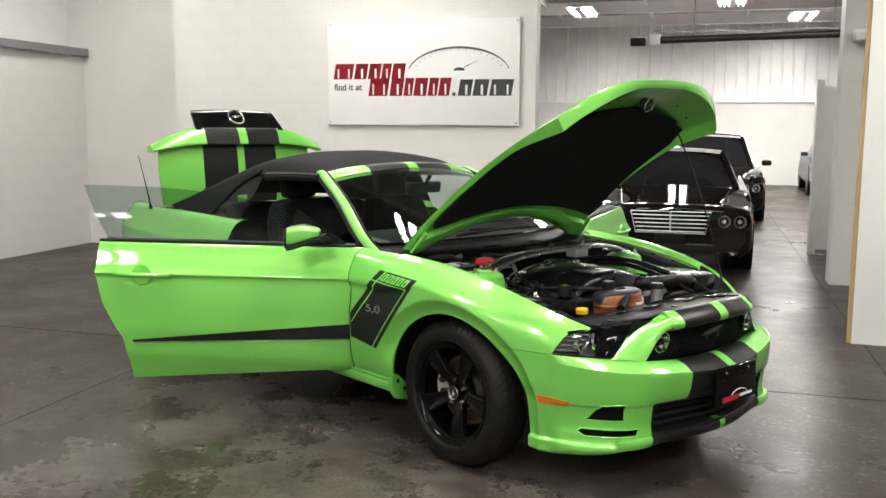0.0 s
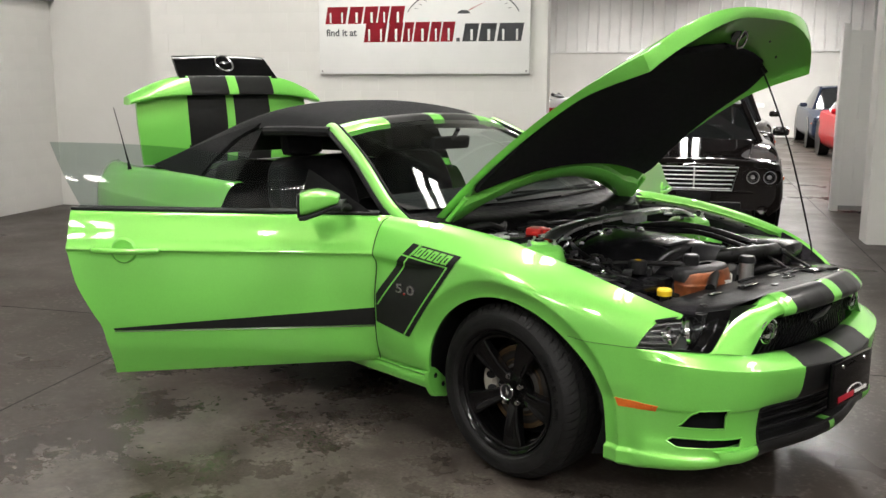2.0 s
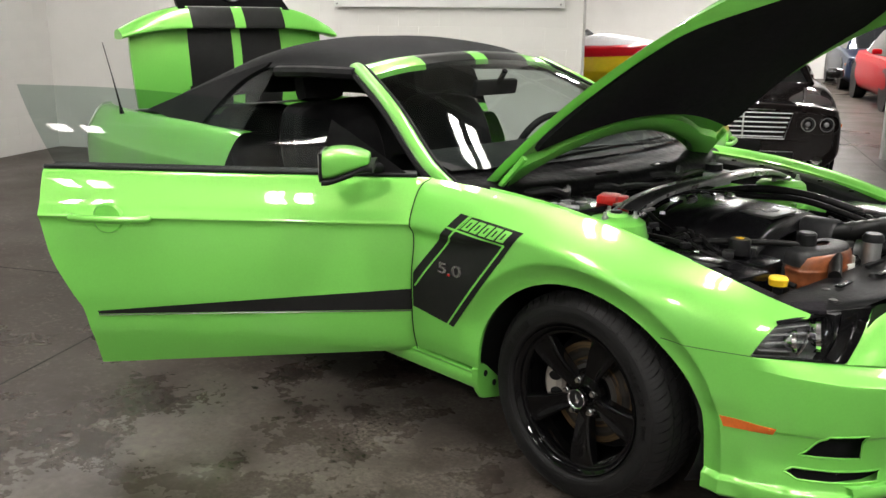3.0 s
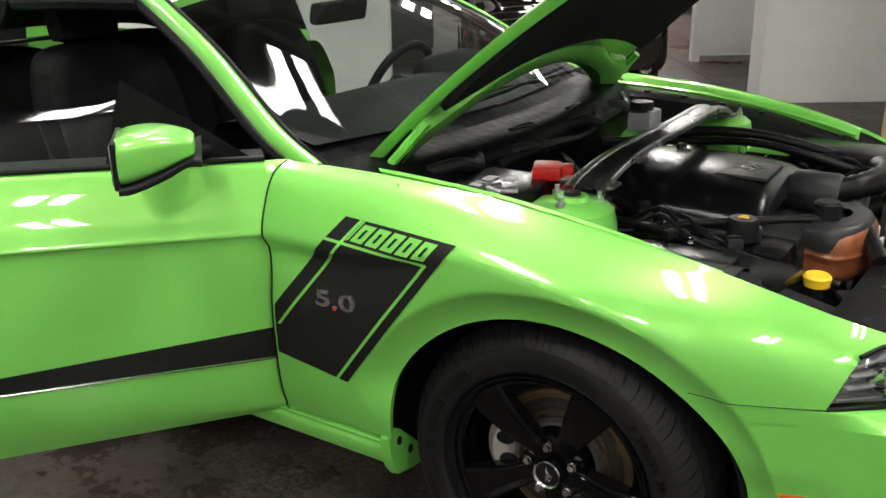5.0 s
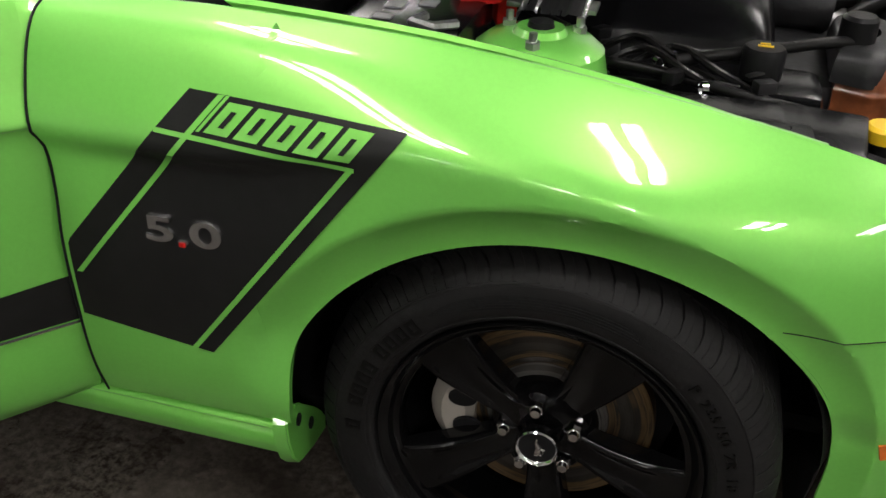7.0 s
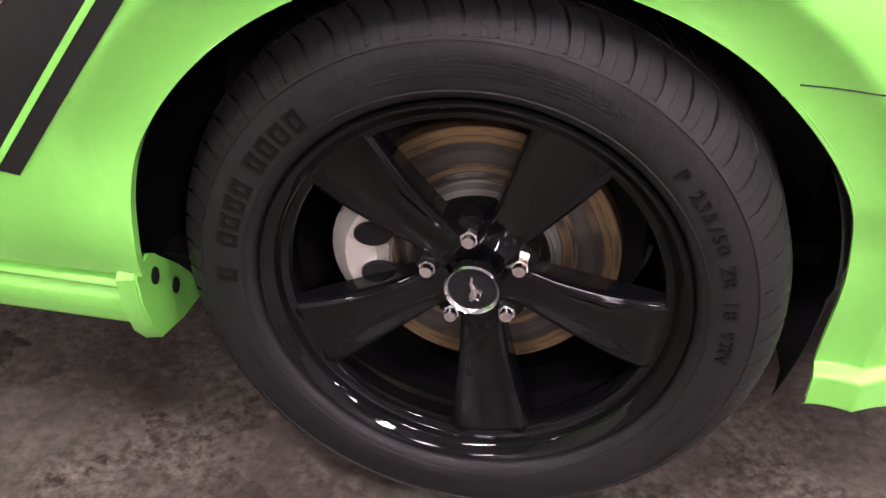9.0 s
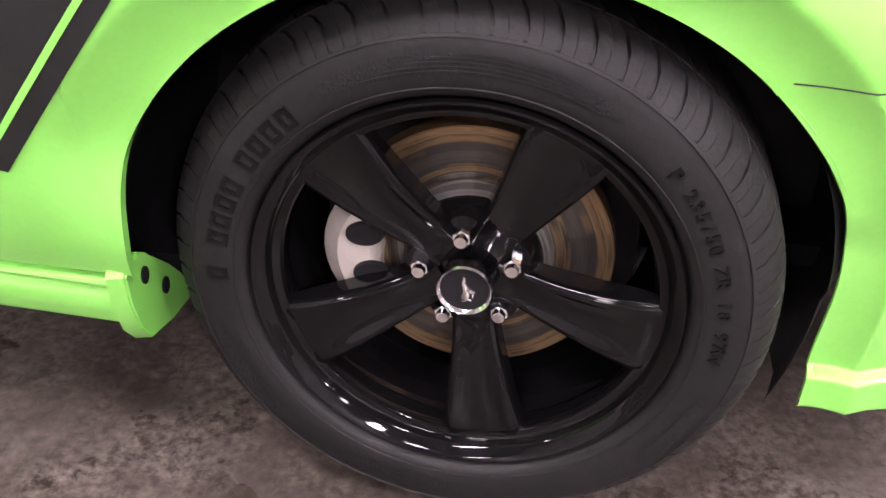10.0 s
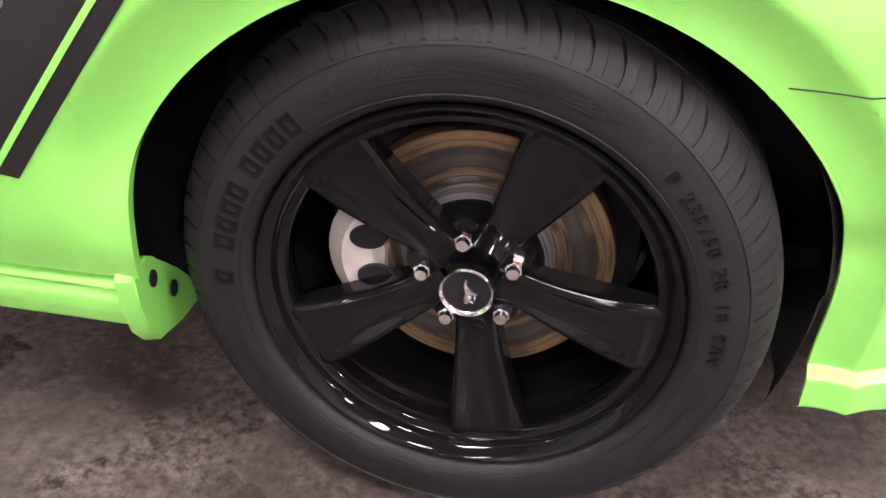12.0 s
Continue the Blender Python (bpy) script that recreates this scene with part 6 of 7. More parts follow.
shroud = part("radiator_shroud", sh, SHROUD, main_car, "black plastic radiator cover")
for x, y in ((0.55, -0.4), (0.6, -0.2), (0.62, 0.12), (0.57, 0.35), (0.68, -0.1), (0.68, 0.25), (0.60, -0.46)):
    part("push_clip", lathe([(0, 0.010), (0.012, 0.0095), (0.016, 0.0)], 12, "z"), HOSE, shroud).matrix_basis = pose(x, y, 0.750 - 0.16 * y * y)
for x, y, w in ((0.54, -0.05, 0.12), (0.545, 0.2, 0.16)):
    part("shroud_rib", box((x, y, 0.746 - 0.08 * y * y + 0.1 * (x - 0.55)), (0.012, w, 0.010), bevel=0.003), PLASTIC, shroud)
part("shroud_slot", box((0.615, 0.33, 0.744), (0.09, 0.12, 0.012), bevel=0.004), GLOSS, shroud)
part("shroud_label", box((0.575, 0.10, 0.7480), (0.025, 0.055, 0.002)), WHITE_PL, shroud)
part("lamp_cover", box((0.545, -0.50, 0.716), (0.09, 0.20, 0.012), Matrix.Rotation(0.5, 4, "Z"), 0.004), FELT, shroud)
part("lamp_cover", box((0.545, 0.50, 0.716), (0.09, 0.20, 0.012), Matrix.Rotation(-0.5, 4, "Z"), 0.004), PLASTIC, shroud)
part("bay_front", box((0.62, 0, 0.52), (0.06, 1.1, 0.38)), PLASTIC, bay)
part("prop_rod", tube(spl([(0.49, 0.600, 0.745), (0.485, 0.592, 0.82), (0.41, 0.51, 1.20), (0.33, 0.435, 1.48), (0.29, 0.40, 1.585), (0.31, 0.44, 1.585), (0.285, 0.48, 1.60), (0.30, 0.50, 1.63)], 40), 0.004, 8), PLASTIC, main_car, "thin black prop rod")

# ---- cabin ----
cab = new("cabin")
cab.parent = main_car
ds = bmesh.new()
add_grid(ds, loft([[(-0.56 - 0.12 * v * v, v * 0.72, 0.955) for v in (-1, -0.5, 0, 0.5, 1)], [(-0.72 - 0.1 * v * v, v * 0.72, 0.985) for v in (-1, -0.5, 0, 0.5, 1)], [(-0.95, v * 0.72, 0.985) for v in (-1, -0.5, 0, 0.5, 1)], [(-1.02, v * 0.72, 0.94) for v in (-1, -0.5, 0, 0.5, 1)], [(-0.98, v * 0.72, 0.72) for v in (-1, -0.5, 0, 0.5, 1)], [(-0.85, v * 0.72, 0.55) for v in (-1, -0.5, 0, 0.5, 1)]], 30, 30))
part("dashboard", ds, DASH, cab, "black dashboard")
bn = bmesh.new()
bmesh.ops.create_uvsphere(bn, u_segments=20, v_segments=10, radius=0.19)
for v in bn.verts:
    v.co = Vector((v.co.x * 0.8, v.co.y, v.co.z * 0.38))
part("instrument_hood", bn, DASH, cab).matrix_basis = pose(-0.95, 0.37, 0.965)
sw = part("steering_wheel", tube([(0.185 * math.sin(a) * 0.0, 0.185 * math.cos(a), 0.185 * math.sin(a)) for a in np.linspace(0, 2 * math.pi, 37)], 0.016, 10), LEATHER, cab, "black steering wheel")
sw.matrix_basis = pose(-1.215, 0.37, 0.872, 0, 22, 0)
spk = bmesh.new()
for a in (0, math.pi, -math.pi / 2):
    add_tube(spk, [(0.01, 0, 0), (0, 0.18 * math.cos(a), 0.18 * math.sin(a))], [0.03, 0.014], 8)
part("wheel_spoke", spk, STEEL, sw)
part("wheel_hub", lathe([(0, -0.03), (0.06, -0.025), (0.07, 0.02)], 20, "z"), LEATHER, sw).matrix_basis = pose(0, 0, 0, 0, 90, 0)
part("cabin_floor", box((-1.5, 0, 0.36), (1.7, 1.4, 0.04)), PLASTIC, cab)
part("rear_bulkhead", box((-2.52, 0, 0.72), (0.06, 1.4, 0.56), Matrix.Rotation(-0.3, 4, "Y"), 0.02), LEATHER, cab)
part("console", box((-1.3, 0, 0.62), (0.9, 0.24, 0.22), bevel=0.03), LEATHER, cab)


def seat(y, x, parent, rear=False):
    st = new("seat")
    st.parent = parent
    st["label"] = "dark leather seat with silver piping"
    cu_ = bmesh.new()
    add_grid(cu_, loft([[(-0.26, w * 0.24, 0.50), (-0.24, w * 0.25, 0.60), (0, w * 0.24, 0.585), (0.22, w * 0.25, 0.62), (0.27, w * 0.24, 0.50)] for w in (-1, -0.8, 0, 0.8, 1)], 18, 18))
    part("cushion", cu_, LEATHER, st)
    bk_ = bmesh.new()
    rows_ = []
    for z, hw, x0 in ((0.55, 0.24, -0.22), (0.75, 0.25, -0.28), (0.92, 0.25, -0.33), (1.04, 0.21, -0.37), (1.08, 0.15, -0.385)):
        rows_.append([(x0 + 0.05 + 0.045, -hw, z), (x0 + 0.06 + 0.05, -hw * 0.75, z), (x0 + 0.07, 0, z), (x0 + 0.06 + 0.05, hw * 0.75, z), (x0 + 0.095, hw, z), (x0 - 0.03, hw * 0.95, z), (x0 - 0.06, 0, z), (x0 - 0.03, -hw * 0.95, z), (x0 + 0.095, -hw, z)])
    rows_.append([(p[0] * 0.3 - 0.27, p[1] * 0.3, 1.095) for p in rows_[-1]])
    add_grid(bk_, loft(rows_, 22, 40))
    part("backrest", bk_, LEATHER, st)
    if not rear:
        hr = bmesh.new()
        add_box(hr, (-0.385, 0, 1.165), (0.09, 0.24, 0.14), Matrix.Rotation(-0.2, 4, "Y"), 0.04)
        part("headrest", hr, LEATHER, st)
    st.matrix_basis = pose(x, y, -0.06 if rear else 0)
    return st


seat(-0.37, -1.58, cab)
seat(0.37, -1.58, cab)
seat(-0.34, -2.20, cab, True)
seat(0.34, -2.20, cab, True)
iv = bmesh.new()
add_box(iv, (-1.17, 0.0, 1.188), (0.035, 0.26, 0.07), Matrix.Rotation(0.2, 4, "Y"), 0.018)
add_tube(iv, [(-1.15, 0, 1.205), (-1.11, 0, 1.262)], 0.012, 8)
part("rear_view_mirror", iv, PLASTIC, cab, "black rear-view mirror")
for s in (-1, 1):
    part("wiper", tube([(-0.60, 0.45 * s + 0.2, 0.968), (-0.56, 0.1 * s + 0.1, 0.985), (-0.60, -0.3 * s + 0.15, 0.992)], 0.007, 6), PLASTIC, main_car)

# ---- tyre lettering ----
for k, ch in enumerate("P 235/50 ZR 18 97W"):
    if ch == " ":
        continue
    a = radians(35 - 2.8 * k)
    r = 0.273
    m = Matrix.Translation((r * math.cos(a), -0.1178, r * math.sin(a))) @ Matrix.Rotation(-(a - math.pi / 2), 4, "Y") @ Matrix.Rotation(radians(90), 4, "X")
    lettering("size_letter", ch, 0.0200, 0.0014, LETTER, m, fw, "", 1.12)
for a0, n in ((170, 1), (160, 4), (137.5, 4)):
    for k in range(n):
        a = radians(a0 - 4.9 * k)
        r0, r1 = 0.260, 0.284
        for d0, d1, q0, q1 in ((-0.030, -0.013, r0, r1), (0.013, 0.030, r0, r1), (-0.013, 0.013, r0, r0 + 0.006), (-0.013, 0.013, r1 - 0.006, r1)):
            bmk = bmesh.new()
            add_grid(bmk, [[(r * math.cos(a + d), -0.1186 + 0.0012 * abs((r - 0.273) / 0.015), r * math.sin(a + d)) for r in (q0, (q0 + q1) / 2, q1)] for d in (d0, (d0 + d1) / 2, d1)])
            bmesh.ops.solidify(bmk, geom=bmk.faces[:], thickness=0.001)
            part("name_bar", bmk, LETTER, fw)
# ---- sign on the wall: plain shapes in the colours of the mark ----
def wall_pose(s, z, out=0.0):
    p = on_wall(s, out)
    return pose(p[0], p[1], z, 90, 0, YAW)


sign = thing("wall_sign", "white dealer sign with red and grey lettering bars on the wall", "sign", at=wall_pose(0.0, 2.14, 0.03))
part("sign_panel", box((0, 0, 0), (2.20, 1.14, 0.03), bevel=0.004), WHITE, sign, "glossy white panel")
for x in (-1.07, 1.07):
    for y in (-0.54, 0.54):
        part("screw", box((x, y, 0.0165), (0.016, 0.016, 0.004)), GREYM, sign)


def sign_bar(x, y, w, h, material, z=0.0165):
    part("sign_bar", box((x, y, z), (w, h, 0.003), bevel=0.001), material, sign)


# upper word, lower word and the address part, letter by letter as bars
def letter_bars(x0, x1, y0, y1, widths, material, slot=0.15):
    total, x, lean = sum(widths), x0, 0.03
    for w in widths:
        d = (x1 - x0) * w / total
        bm = bmesh.new()
        f = [(x + d * 0.06, y0), (x + d * 0.94, y0), (x + d * 0.94 + lean, y1), (x + d * 0.06 + lean, y1)]
        bm.faces.new([bm.verts.new((*p, 0.0155)) for p in f])
        bmesh.ops.solidify(bm, geom=bm.faces[:], thickness=-0.003)
        part("letter_bar", bm, material, sign, smooth=False)
        n = 2 if w > 1.3 else 1
        for i in range(n):
            c = x + d * (i + 0.5 + (0.08 if n == 1 else 0)) / n
            sign_bar(c + lean * 0.4, y0 + (y1 - y0) * 0.36, d * slot / n, (y1 - y0) * 0.60, WHITE, 0.0185)
        x += d


letter_bars(-1.045, -0.19, -0.065, 0.105, (1.6, 1.05, 1.0, 0.75, 1.05), SIGNRED)
letter_bars(-0.63, 0.33, -0.250, -0.055, (1.6, 1.05, 0.7, 1.05, 0.75, 0.9), SIGNRED)
letter_bars(0.41, 1.03, -0.250, -0.075, (0.95, 1.05, 1.6), SIGNGREY)
sign_bar(0.378, -0.232, 0.036, 0.036, SIGNGREY)
lettering("sign_words", "find it at", 0.098, 0.002, SIGNGREY, pose(-0.855, -0.155, 0.0165), sign, "grey words find it at", 1.0)
part("dial_arc", tube([(0.42 + 0.58 * math.cos(a), -0.03 + 0.30 * math.sin(a), 0.0165) for a in np.linspace(radians(12), radians(166), 40)], [0.004 + 0.008 * math.sin(math.pi * k / 39) for k in range(40)], 6), SIGNGREY, sign)
for k in range(15):
    a = radians(22 + 9.6 * k)
    part("dial_tick", tube([(0.42 + r * 0.58 * math.cos(a), -0.03 + r * 0.30 * math.sin(a), 0.0165) for r in (0.86, 0.92)], 0.003, 4), SIGNGREY, sign)
nd = bmesh.new()
nd.faces.new([nd.verts.new(p) for p in ((0.48, 0.045, 0.018), (0.66, 0.135, 0.018), (0.50, 0.065, 0.018))])
bmesh.ops.solidify(nd, geom=nd.faces[:], thickness=0.004)
part("dial_needle", nd, SIGNRED, sign)
hubd = bmesh.new()
hubd.faces.new([hubd.verts.new((0.435 + 0.065 * math.cos(a), 0.02 + 0.035 * math.sin(a), 0.0165)) for a in np.linspace(0, math.pi, 16)])
bmesh.ops.solidify(hubd, geom=hubd.faces[:], thickness=0.004)
part("dial_hub", hubd, SIGNGREY, sign)

# ---- hall structure ----
ledge = part("wall_ledge", box((0, 0, 0), (14.5, 0.36, 0.10), bevel=0.01), GREYM)
p = on_wall(-4.85, 6.7)
ledge.matrix_basis = pose(p[0], p[1], 2.47, 0, 0, YAW + 90)
tagged(ledge, "grey steel ledge on top of the block wall", "ledge", kind="structure")


def ribbed_wall(name, s0, s1, out, z0, z1, pitch=0.30):
    bm = bmesh.new()
    n = int((s1 - s0) / pitch)
    line = []
    for k in range(n):
        a = s0 + k * pitch
        line += [(a, 0), (a + pitch * 0.78, 0), (a + pitch * 0.84, 0.035), (a + pitch * 0.94, 0.035)]
    g = []
    for z in (z0, z1):
        g.append([(*on_wall(a, out + d), z) for a, d in line])
    add_grid(bm, g)
    ob = part(name, bm, METAL_W, smooth=False)
    return tagged(ob, "white ribbed sheet metal wall", "wall", kind="structure")


ribbed_wall("wall_far_upper", -6, 11, -17.72, 2.33, CEIL + 0.05)
tr = part("trim_far", box((0, 0, 0), (17, 0.06, 0.05)), METAL_W, smooth=False)
p = on_wall(2.5, -17.66)
tr.matrix_basis = pose(p[0], p[1], 2.33, 0, 0, YAW)
tagged(tr, "thin white flashing", "trim", kind="structure")
wall_piece("wall_pier", on_wall(4.30, -0.02), on_wall(11, -0.02), 0, CEIL, 0.30, WALL, "white painted block wall beside the opening")
# the panel door behind the pier
pd_ = thing("panel_door", "white panelled door standing open behind the pier", "door", at=pose(*on_wall(4.42, -2.42), 0, 0, 0, YAW))
part("leaf", box((0.45, 0, 1.05), (0.90, 0.05, 2.06), bevel=0.004), WHITE, pd_)
for z, h in ((0.55, 0.80), (1.50, 0.85)):
    part("raised_panel", box((0.45, -0.028, z), (0.62, 0.012, h), bevel=0.008), WHITE, pd_)
part("door_frame", box((-0.04, 0.02, 1.08), (0.08, 0.14, 2.16), bevel=0.004), WHITE, pd_)
part("foot_rail", box((0.45, -0.03, 0.04), (0.92, 0.02, 0.05)), GREYM, pd_)
wall_piece("wall_aisle", on_wall(5.4, -2.3), on_wall(5.4, -0.3), 0, CEIL, 0.15, WALL)
bd = thing("board", "tall white sheet of board with a raw wood edge", "board", at=pose(0.12, 3.02, 0, 0, 0, YAW - 4))
part("sheet", box((1.2, 0.0, 1.30), (2.40, 0.018, 2.60), Matrix(), 0.002), WHITE, bd)
part("wood_edge", box((-0.015, 0.03, 1.30), (0.03, 0.05, 2.60), bevel=0.003), WOOD, bd, "raw wooden edge strip")
part("brace", tube([(0.6, 0.03, 0.9), (0.6, 0.55, 0.03)], 0.02, 6), WOOD, bd)
bk_ = thing("wall_bracket", "white steel bracket on the block pier", "bracket", at=wall_pose(4.42, 2.45, 0.02))
part("bracket_arm", box((0.10, 0.0, 0.10), (0.30, 0.10, 0.16), bevel=0.01), WHITE, bk_)

# joints in the slab: shallow dark strips
def joint(s0, o0, s1, o1):
    a, b = on_wall(s0, o0), on_wall(s1, o1)
    d = math.hypot(b[0] - a[0], b[1] - a[1])
    ob = part("floor_joint", box((0, 0, 0), (d, 0.008, 0.003)), RUBBER, fl, smooth=False)
    ob.matrix_basis = pose((a[0] + b[0]) / 2, (a[1] + b[1]) / 2, 0.0005, 0, 0, math.degrees(math.atan2(b[1] - a[1], b[0] - a[0])))


joint(4.30, -17, 4.15, 13)
joint(-0.43, -0.2, -0.43, 13)
joint(-4.7, 4.0, 10, 4.38)
joint(1.3, -8.0, 10, -8.0)

# roof steel and the tube heater
def rafter(out):
    ob = thing("roof_beam", "white painted steel roof beam", "roof beam", "roof beams")
    bm = bmesh.new()
    for z, w, h in ((CEIL - 0.02, 0.18, 0.02), (CEIL - 0.28, 0.18, 0.02), (CEIL - 0.15, 0.02, 0.26)):
        a, b = on_wall(-6, out), on_wall(11, out)
        add_box(bm, ((a[0] + b[0]) / 2, (a[1] + b[1]) / 2, z), (17, w, h), Matrix.Rotation(radians(YAW), 4, "Z"))
    part("beam", bm, METAL_W, ob, smooth=False)
    return ob


r0 = rafter(-2.0)
for o in (-4.8, -7.6, -10.4, -13.2, -16.0, 2.6, 7.0, 11.0):
    copy_thing(r0, Matrix.Translation(WALL_N * (o + 2.0)))
pr = thing("roof_purlin", "white steel purlin under the roof", "purlin", "purlins")
a, b = on_wall(1.6, -17.6), on_wall(1.6, 13.5)
part("purlin", box(((a[0] + b[0]) / 2, (a[1] + b[1]) / 2, CEIL - 0.06), (31, 0.06, 0.12), Matrix.Rotation(radians(YAW - 90), 4, "Z")), METAL_W, pr, smooth=False)
for s in (-3.2, -0.8, 4.0, 6.4, 8.8):
    copy_thing(pr, Matrix.Translation(WALL_U * (s - 1.6)))
ht = thing("tube_heater", "dark radiant tube heater hung below the roof", "heater")
a, b = on_wall(2.1, -6.6), on_wall(7.6, -6.6)
part("heater_tube", tube([(*a, 3.05), (*b, 3.15)], 0.06, 12), PIPE, ht, "scorched brown tube")
part("reflector", box(((a[0] + b[0]) / 2, (a[1] + b[1]) / 2, 3.19), (5.4, 0.22, 0.02), Matrix.Rotation(radians(YAW), 4, "Z")), GREYM, ht)
part("control_box", box((*on_wall(2.16, -6.6), 3.06), (0.18, 0.17, 0.17), Matrix.Rotation(radians(YAW), 4, "Z"), 0.01), WHITE, ht, "white control box")
part("burner", box((*on_wall(1.88, -6.6), 3.03), (0.26, 0.15, 0.14), Matrix.Rotation(radians(YAW), 4, "Z"), 0.02), PLASTIC, ht)
for s in (2.8, 5.0, 7.2):
    part("hanger", tube([(*on_wall(s, -6.6), 3.1), (*on_wall(s, -6.6), CEIL)], 0.01, 6), GREYM, ht)


# ---- other vehicles in the hall ----
def parked_car(name, label, paint, m, L=4.9, W=1.86, H=1.46, suv=False, grille=True):
    """A saloon, nose along +x, built from lofted sections; origin on the ground under the nose."""
    car = thing(name, label, "car", at=m)
    hw = W / 2
    bz = 0.98 if suv else 0.86
    bm = bmesh.new()
    st_ = [(0.0, 0.88, 0.28, 0.69), (-0.06, 0.95, 0.22, 0.735), (-0.25, 0.97, 0.2, bz - 0.12), (-0.8, 1.0, 0.2, bz - 0.05), (-1.35, 1.0, 0.2, bz), (-2.4, 1.0, 0.2, bz + 0.02), (-3.6, 1.0, 0.2, bz + 0.05), (-L + 0.35, 0.97, 0.22, bz + 0.06), (-L + 0.05, 0.88, 0.3, bz - 0.02), (-L, 0.8, 0.4, bz - 0.2)]
    secs = []
    for x, k, zb, zt in st_:
        w = hw * k
        secs.append([(x, -w * 0.86, zb), (x, -w * 0.98, zb + 0.1), (x, -w, (zb + zt) / 2), (x, -w * 0.97, zt - 0.07), (x, -w * 0.84, zt), (x, 0, zt + 0.035), (x, w * 0.84, zt), (x, w * 0.97, zt - 0.07), (x, w, (zb + zt) / 2), (x, w * 0.98, zb + 0.1), (x, w * 0.86, zb)])
    add_grid(bm, loft(secs, 50, 50))
    f0 = [bm.verts.new(p) for p in secs[0]]
    bm.faces.new(f0)
    body = part("body", bm, paint, car)
    roof = bmesh.new()
    rs = []
    x0, x1, x2, x3 = (-1.05, -1.75, -3.3, -4.0 if not suv else -4.6)
    for x, z, k in ((x0 - 0.25, bz + 0.02, 0.80), (x1, H - 0.03, 0.60), ((x1 + x2) / 2, H, 0.62), (x2, H - 0.04, 0.60), (x3, bz + 0.1, 0.74)):
        rs.append((x, z, k))
    # roof panel and glass band
    top_ = [[(x, v * hw * k, z - 0.03 * v * v) for v in (-1, -0.6, 0, 0.6, 1)] for x, z, k in rs[1:4]]
    add_grid(roof, loft(top_, 12, 16))
    bmesh.ops.solidify(roof, geom=roof.faces[:], thickness=0.03)
    part("roof", roof, paint, car)
    scr = bmesh.new()
    add_grid(scr, loft([[(rs[0][0] - 0.10 * v * v, v * hw * 0.80, bz + 0.02) for v in (-1, -0.5, 0, 0.5, 1)], [(rs[1][0] - 0.04 * v * v, v * hw * 0.61, H - 0.04 - 0.03 * v * v) for v in (-1, -0.5, 0, 0.5, 1)]], 8, 16))
    part("windscreen", scr, SCREEN, car, "dark windscreen reflecting the lights")
    for s in (-1, 1):
        sg = bmesh.new()
        A = [(rs[0][0] - 0.1, s * hw * 0.81, bz + 0.01), (-2.3, s * hw * 0.86, bz + 0.02), (-3.3, s * hw * 0.86, bz + 0.03), (rs[4][0], s * hw * 0.76, bz + 0.08)]
        B = [(rs[1][0] - 0.05, s * hw * 0.615, H - 0.06), (-2.3, s * hw * 0.635, H - 0.04), (-3.2, s * hw * 0.62, H - 0.07), (rs[4][0] + 0.5, s * hw * 0.66, H - 0.25)]
        add_grid(sg, [list(map(tuple, spl(A, 20))), list(map(tuple, (spl(A, 20) + spl(B, 20)) / 2 + np.array((0, s * 0.02, 0)))), list(map(tuple, spl(B, 20)))])
        part("side_glass", sg, SCREEN, car)
        part("pillar", tube([(rs[0][0] - 0.08, s * hw * 0.81, bz), (rs[1][0] - 0.02, s * hw * 0.61, H - 0.04)], 0.03, 8), paint, car)
        mb = bmesh.new()
        add_box(mb, (-1.42, s * (hw + 0.05), bz + 0.11), (0.10, 0.17, 0.10), bevel=0.04)
        part("door_mirror", mb, paint, car)
        for dy in (0.58, 0.745):
            aim = Matrix.Translation((0.020 - 0.006 * (dy - 0.6) / 0.17, s * dy * hw / 0.93, 0.60)) @ Vector((-1, s * -0.15, 0)).to_track_quat("Z", "Y").to_matrix().to_4x4()
            lp = part("headlamp", lathe([(0, 0.034), (0.018, 0.030), (0.036, 0.018), (0.050, 0.0), (0.056, -0.010), (0.061, -0.010), (0.064, 0.02)], 28, "z"), CHROME, car, "round chrome headlamp")
            lp.matrix_basis = aim
            core = bmesh.new()
            bmesh.ops.create_uvsphere(core, u_segments=14, v_segments=8, radius=0.023)
            part("bulb_cap", core, BOWL, lp).matrix_basis = pose(0, 0, 0.010)
            part("inner_ring", lathe([(0.034, 0.006), (0.038, 0.0), (0.042, 0.006)], 24, "z"), GLOSS, lp)
        hl2 = bmesh.new()
        add_grid(hl2, loft([rounded(s * 0.48 * hw / 0.93 - 0.001, s * 0.86 * hw / 0.93, 0.515, 0.685, x, 28, 3.0) for x in (-0.06, 0.004)], 4, 29))
        part("lamp_surround", hl2, PLASTIC, car)
        part("fog_lamp", lathe([(0, 0.01), (0.035, 0.006), (0.045, -0.008), (0.05, 0.01)], 18, "z"), CHROME, car).matrix_basis = Matrix.Translation((0.0, s * hw * 0.74, 0.28)) @ Vector((-1, 0, 0)).to_track_quat("Z", "Y").to_matrix().to_4x4()
        part("marker", box((-0.22, s * hw * 0.965, 0.58), (0.10, 0.02, 0.03), bevel=0.004), AMBER, car)
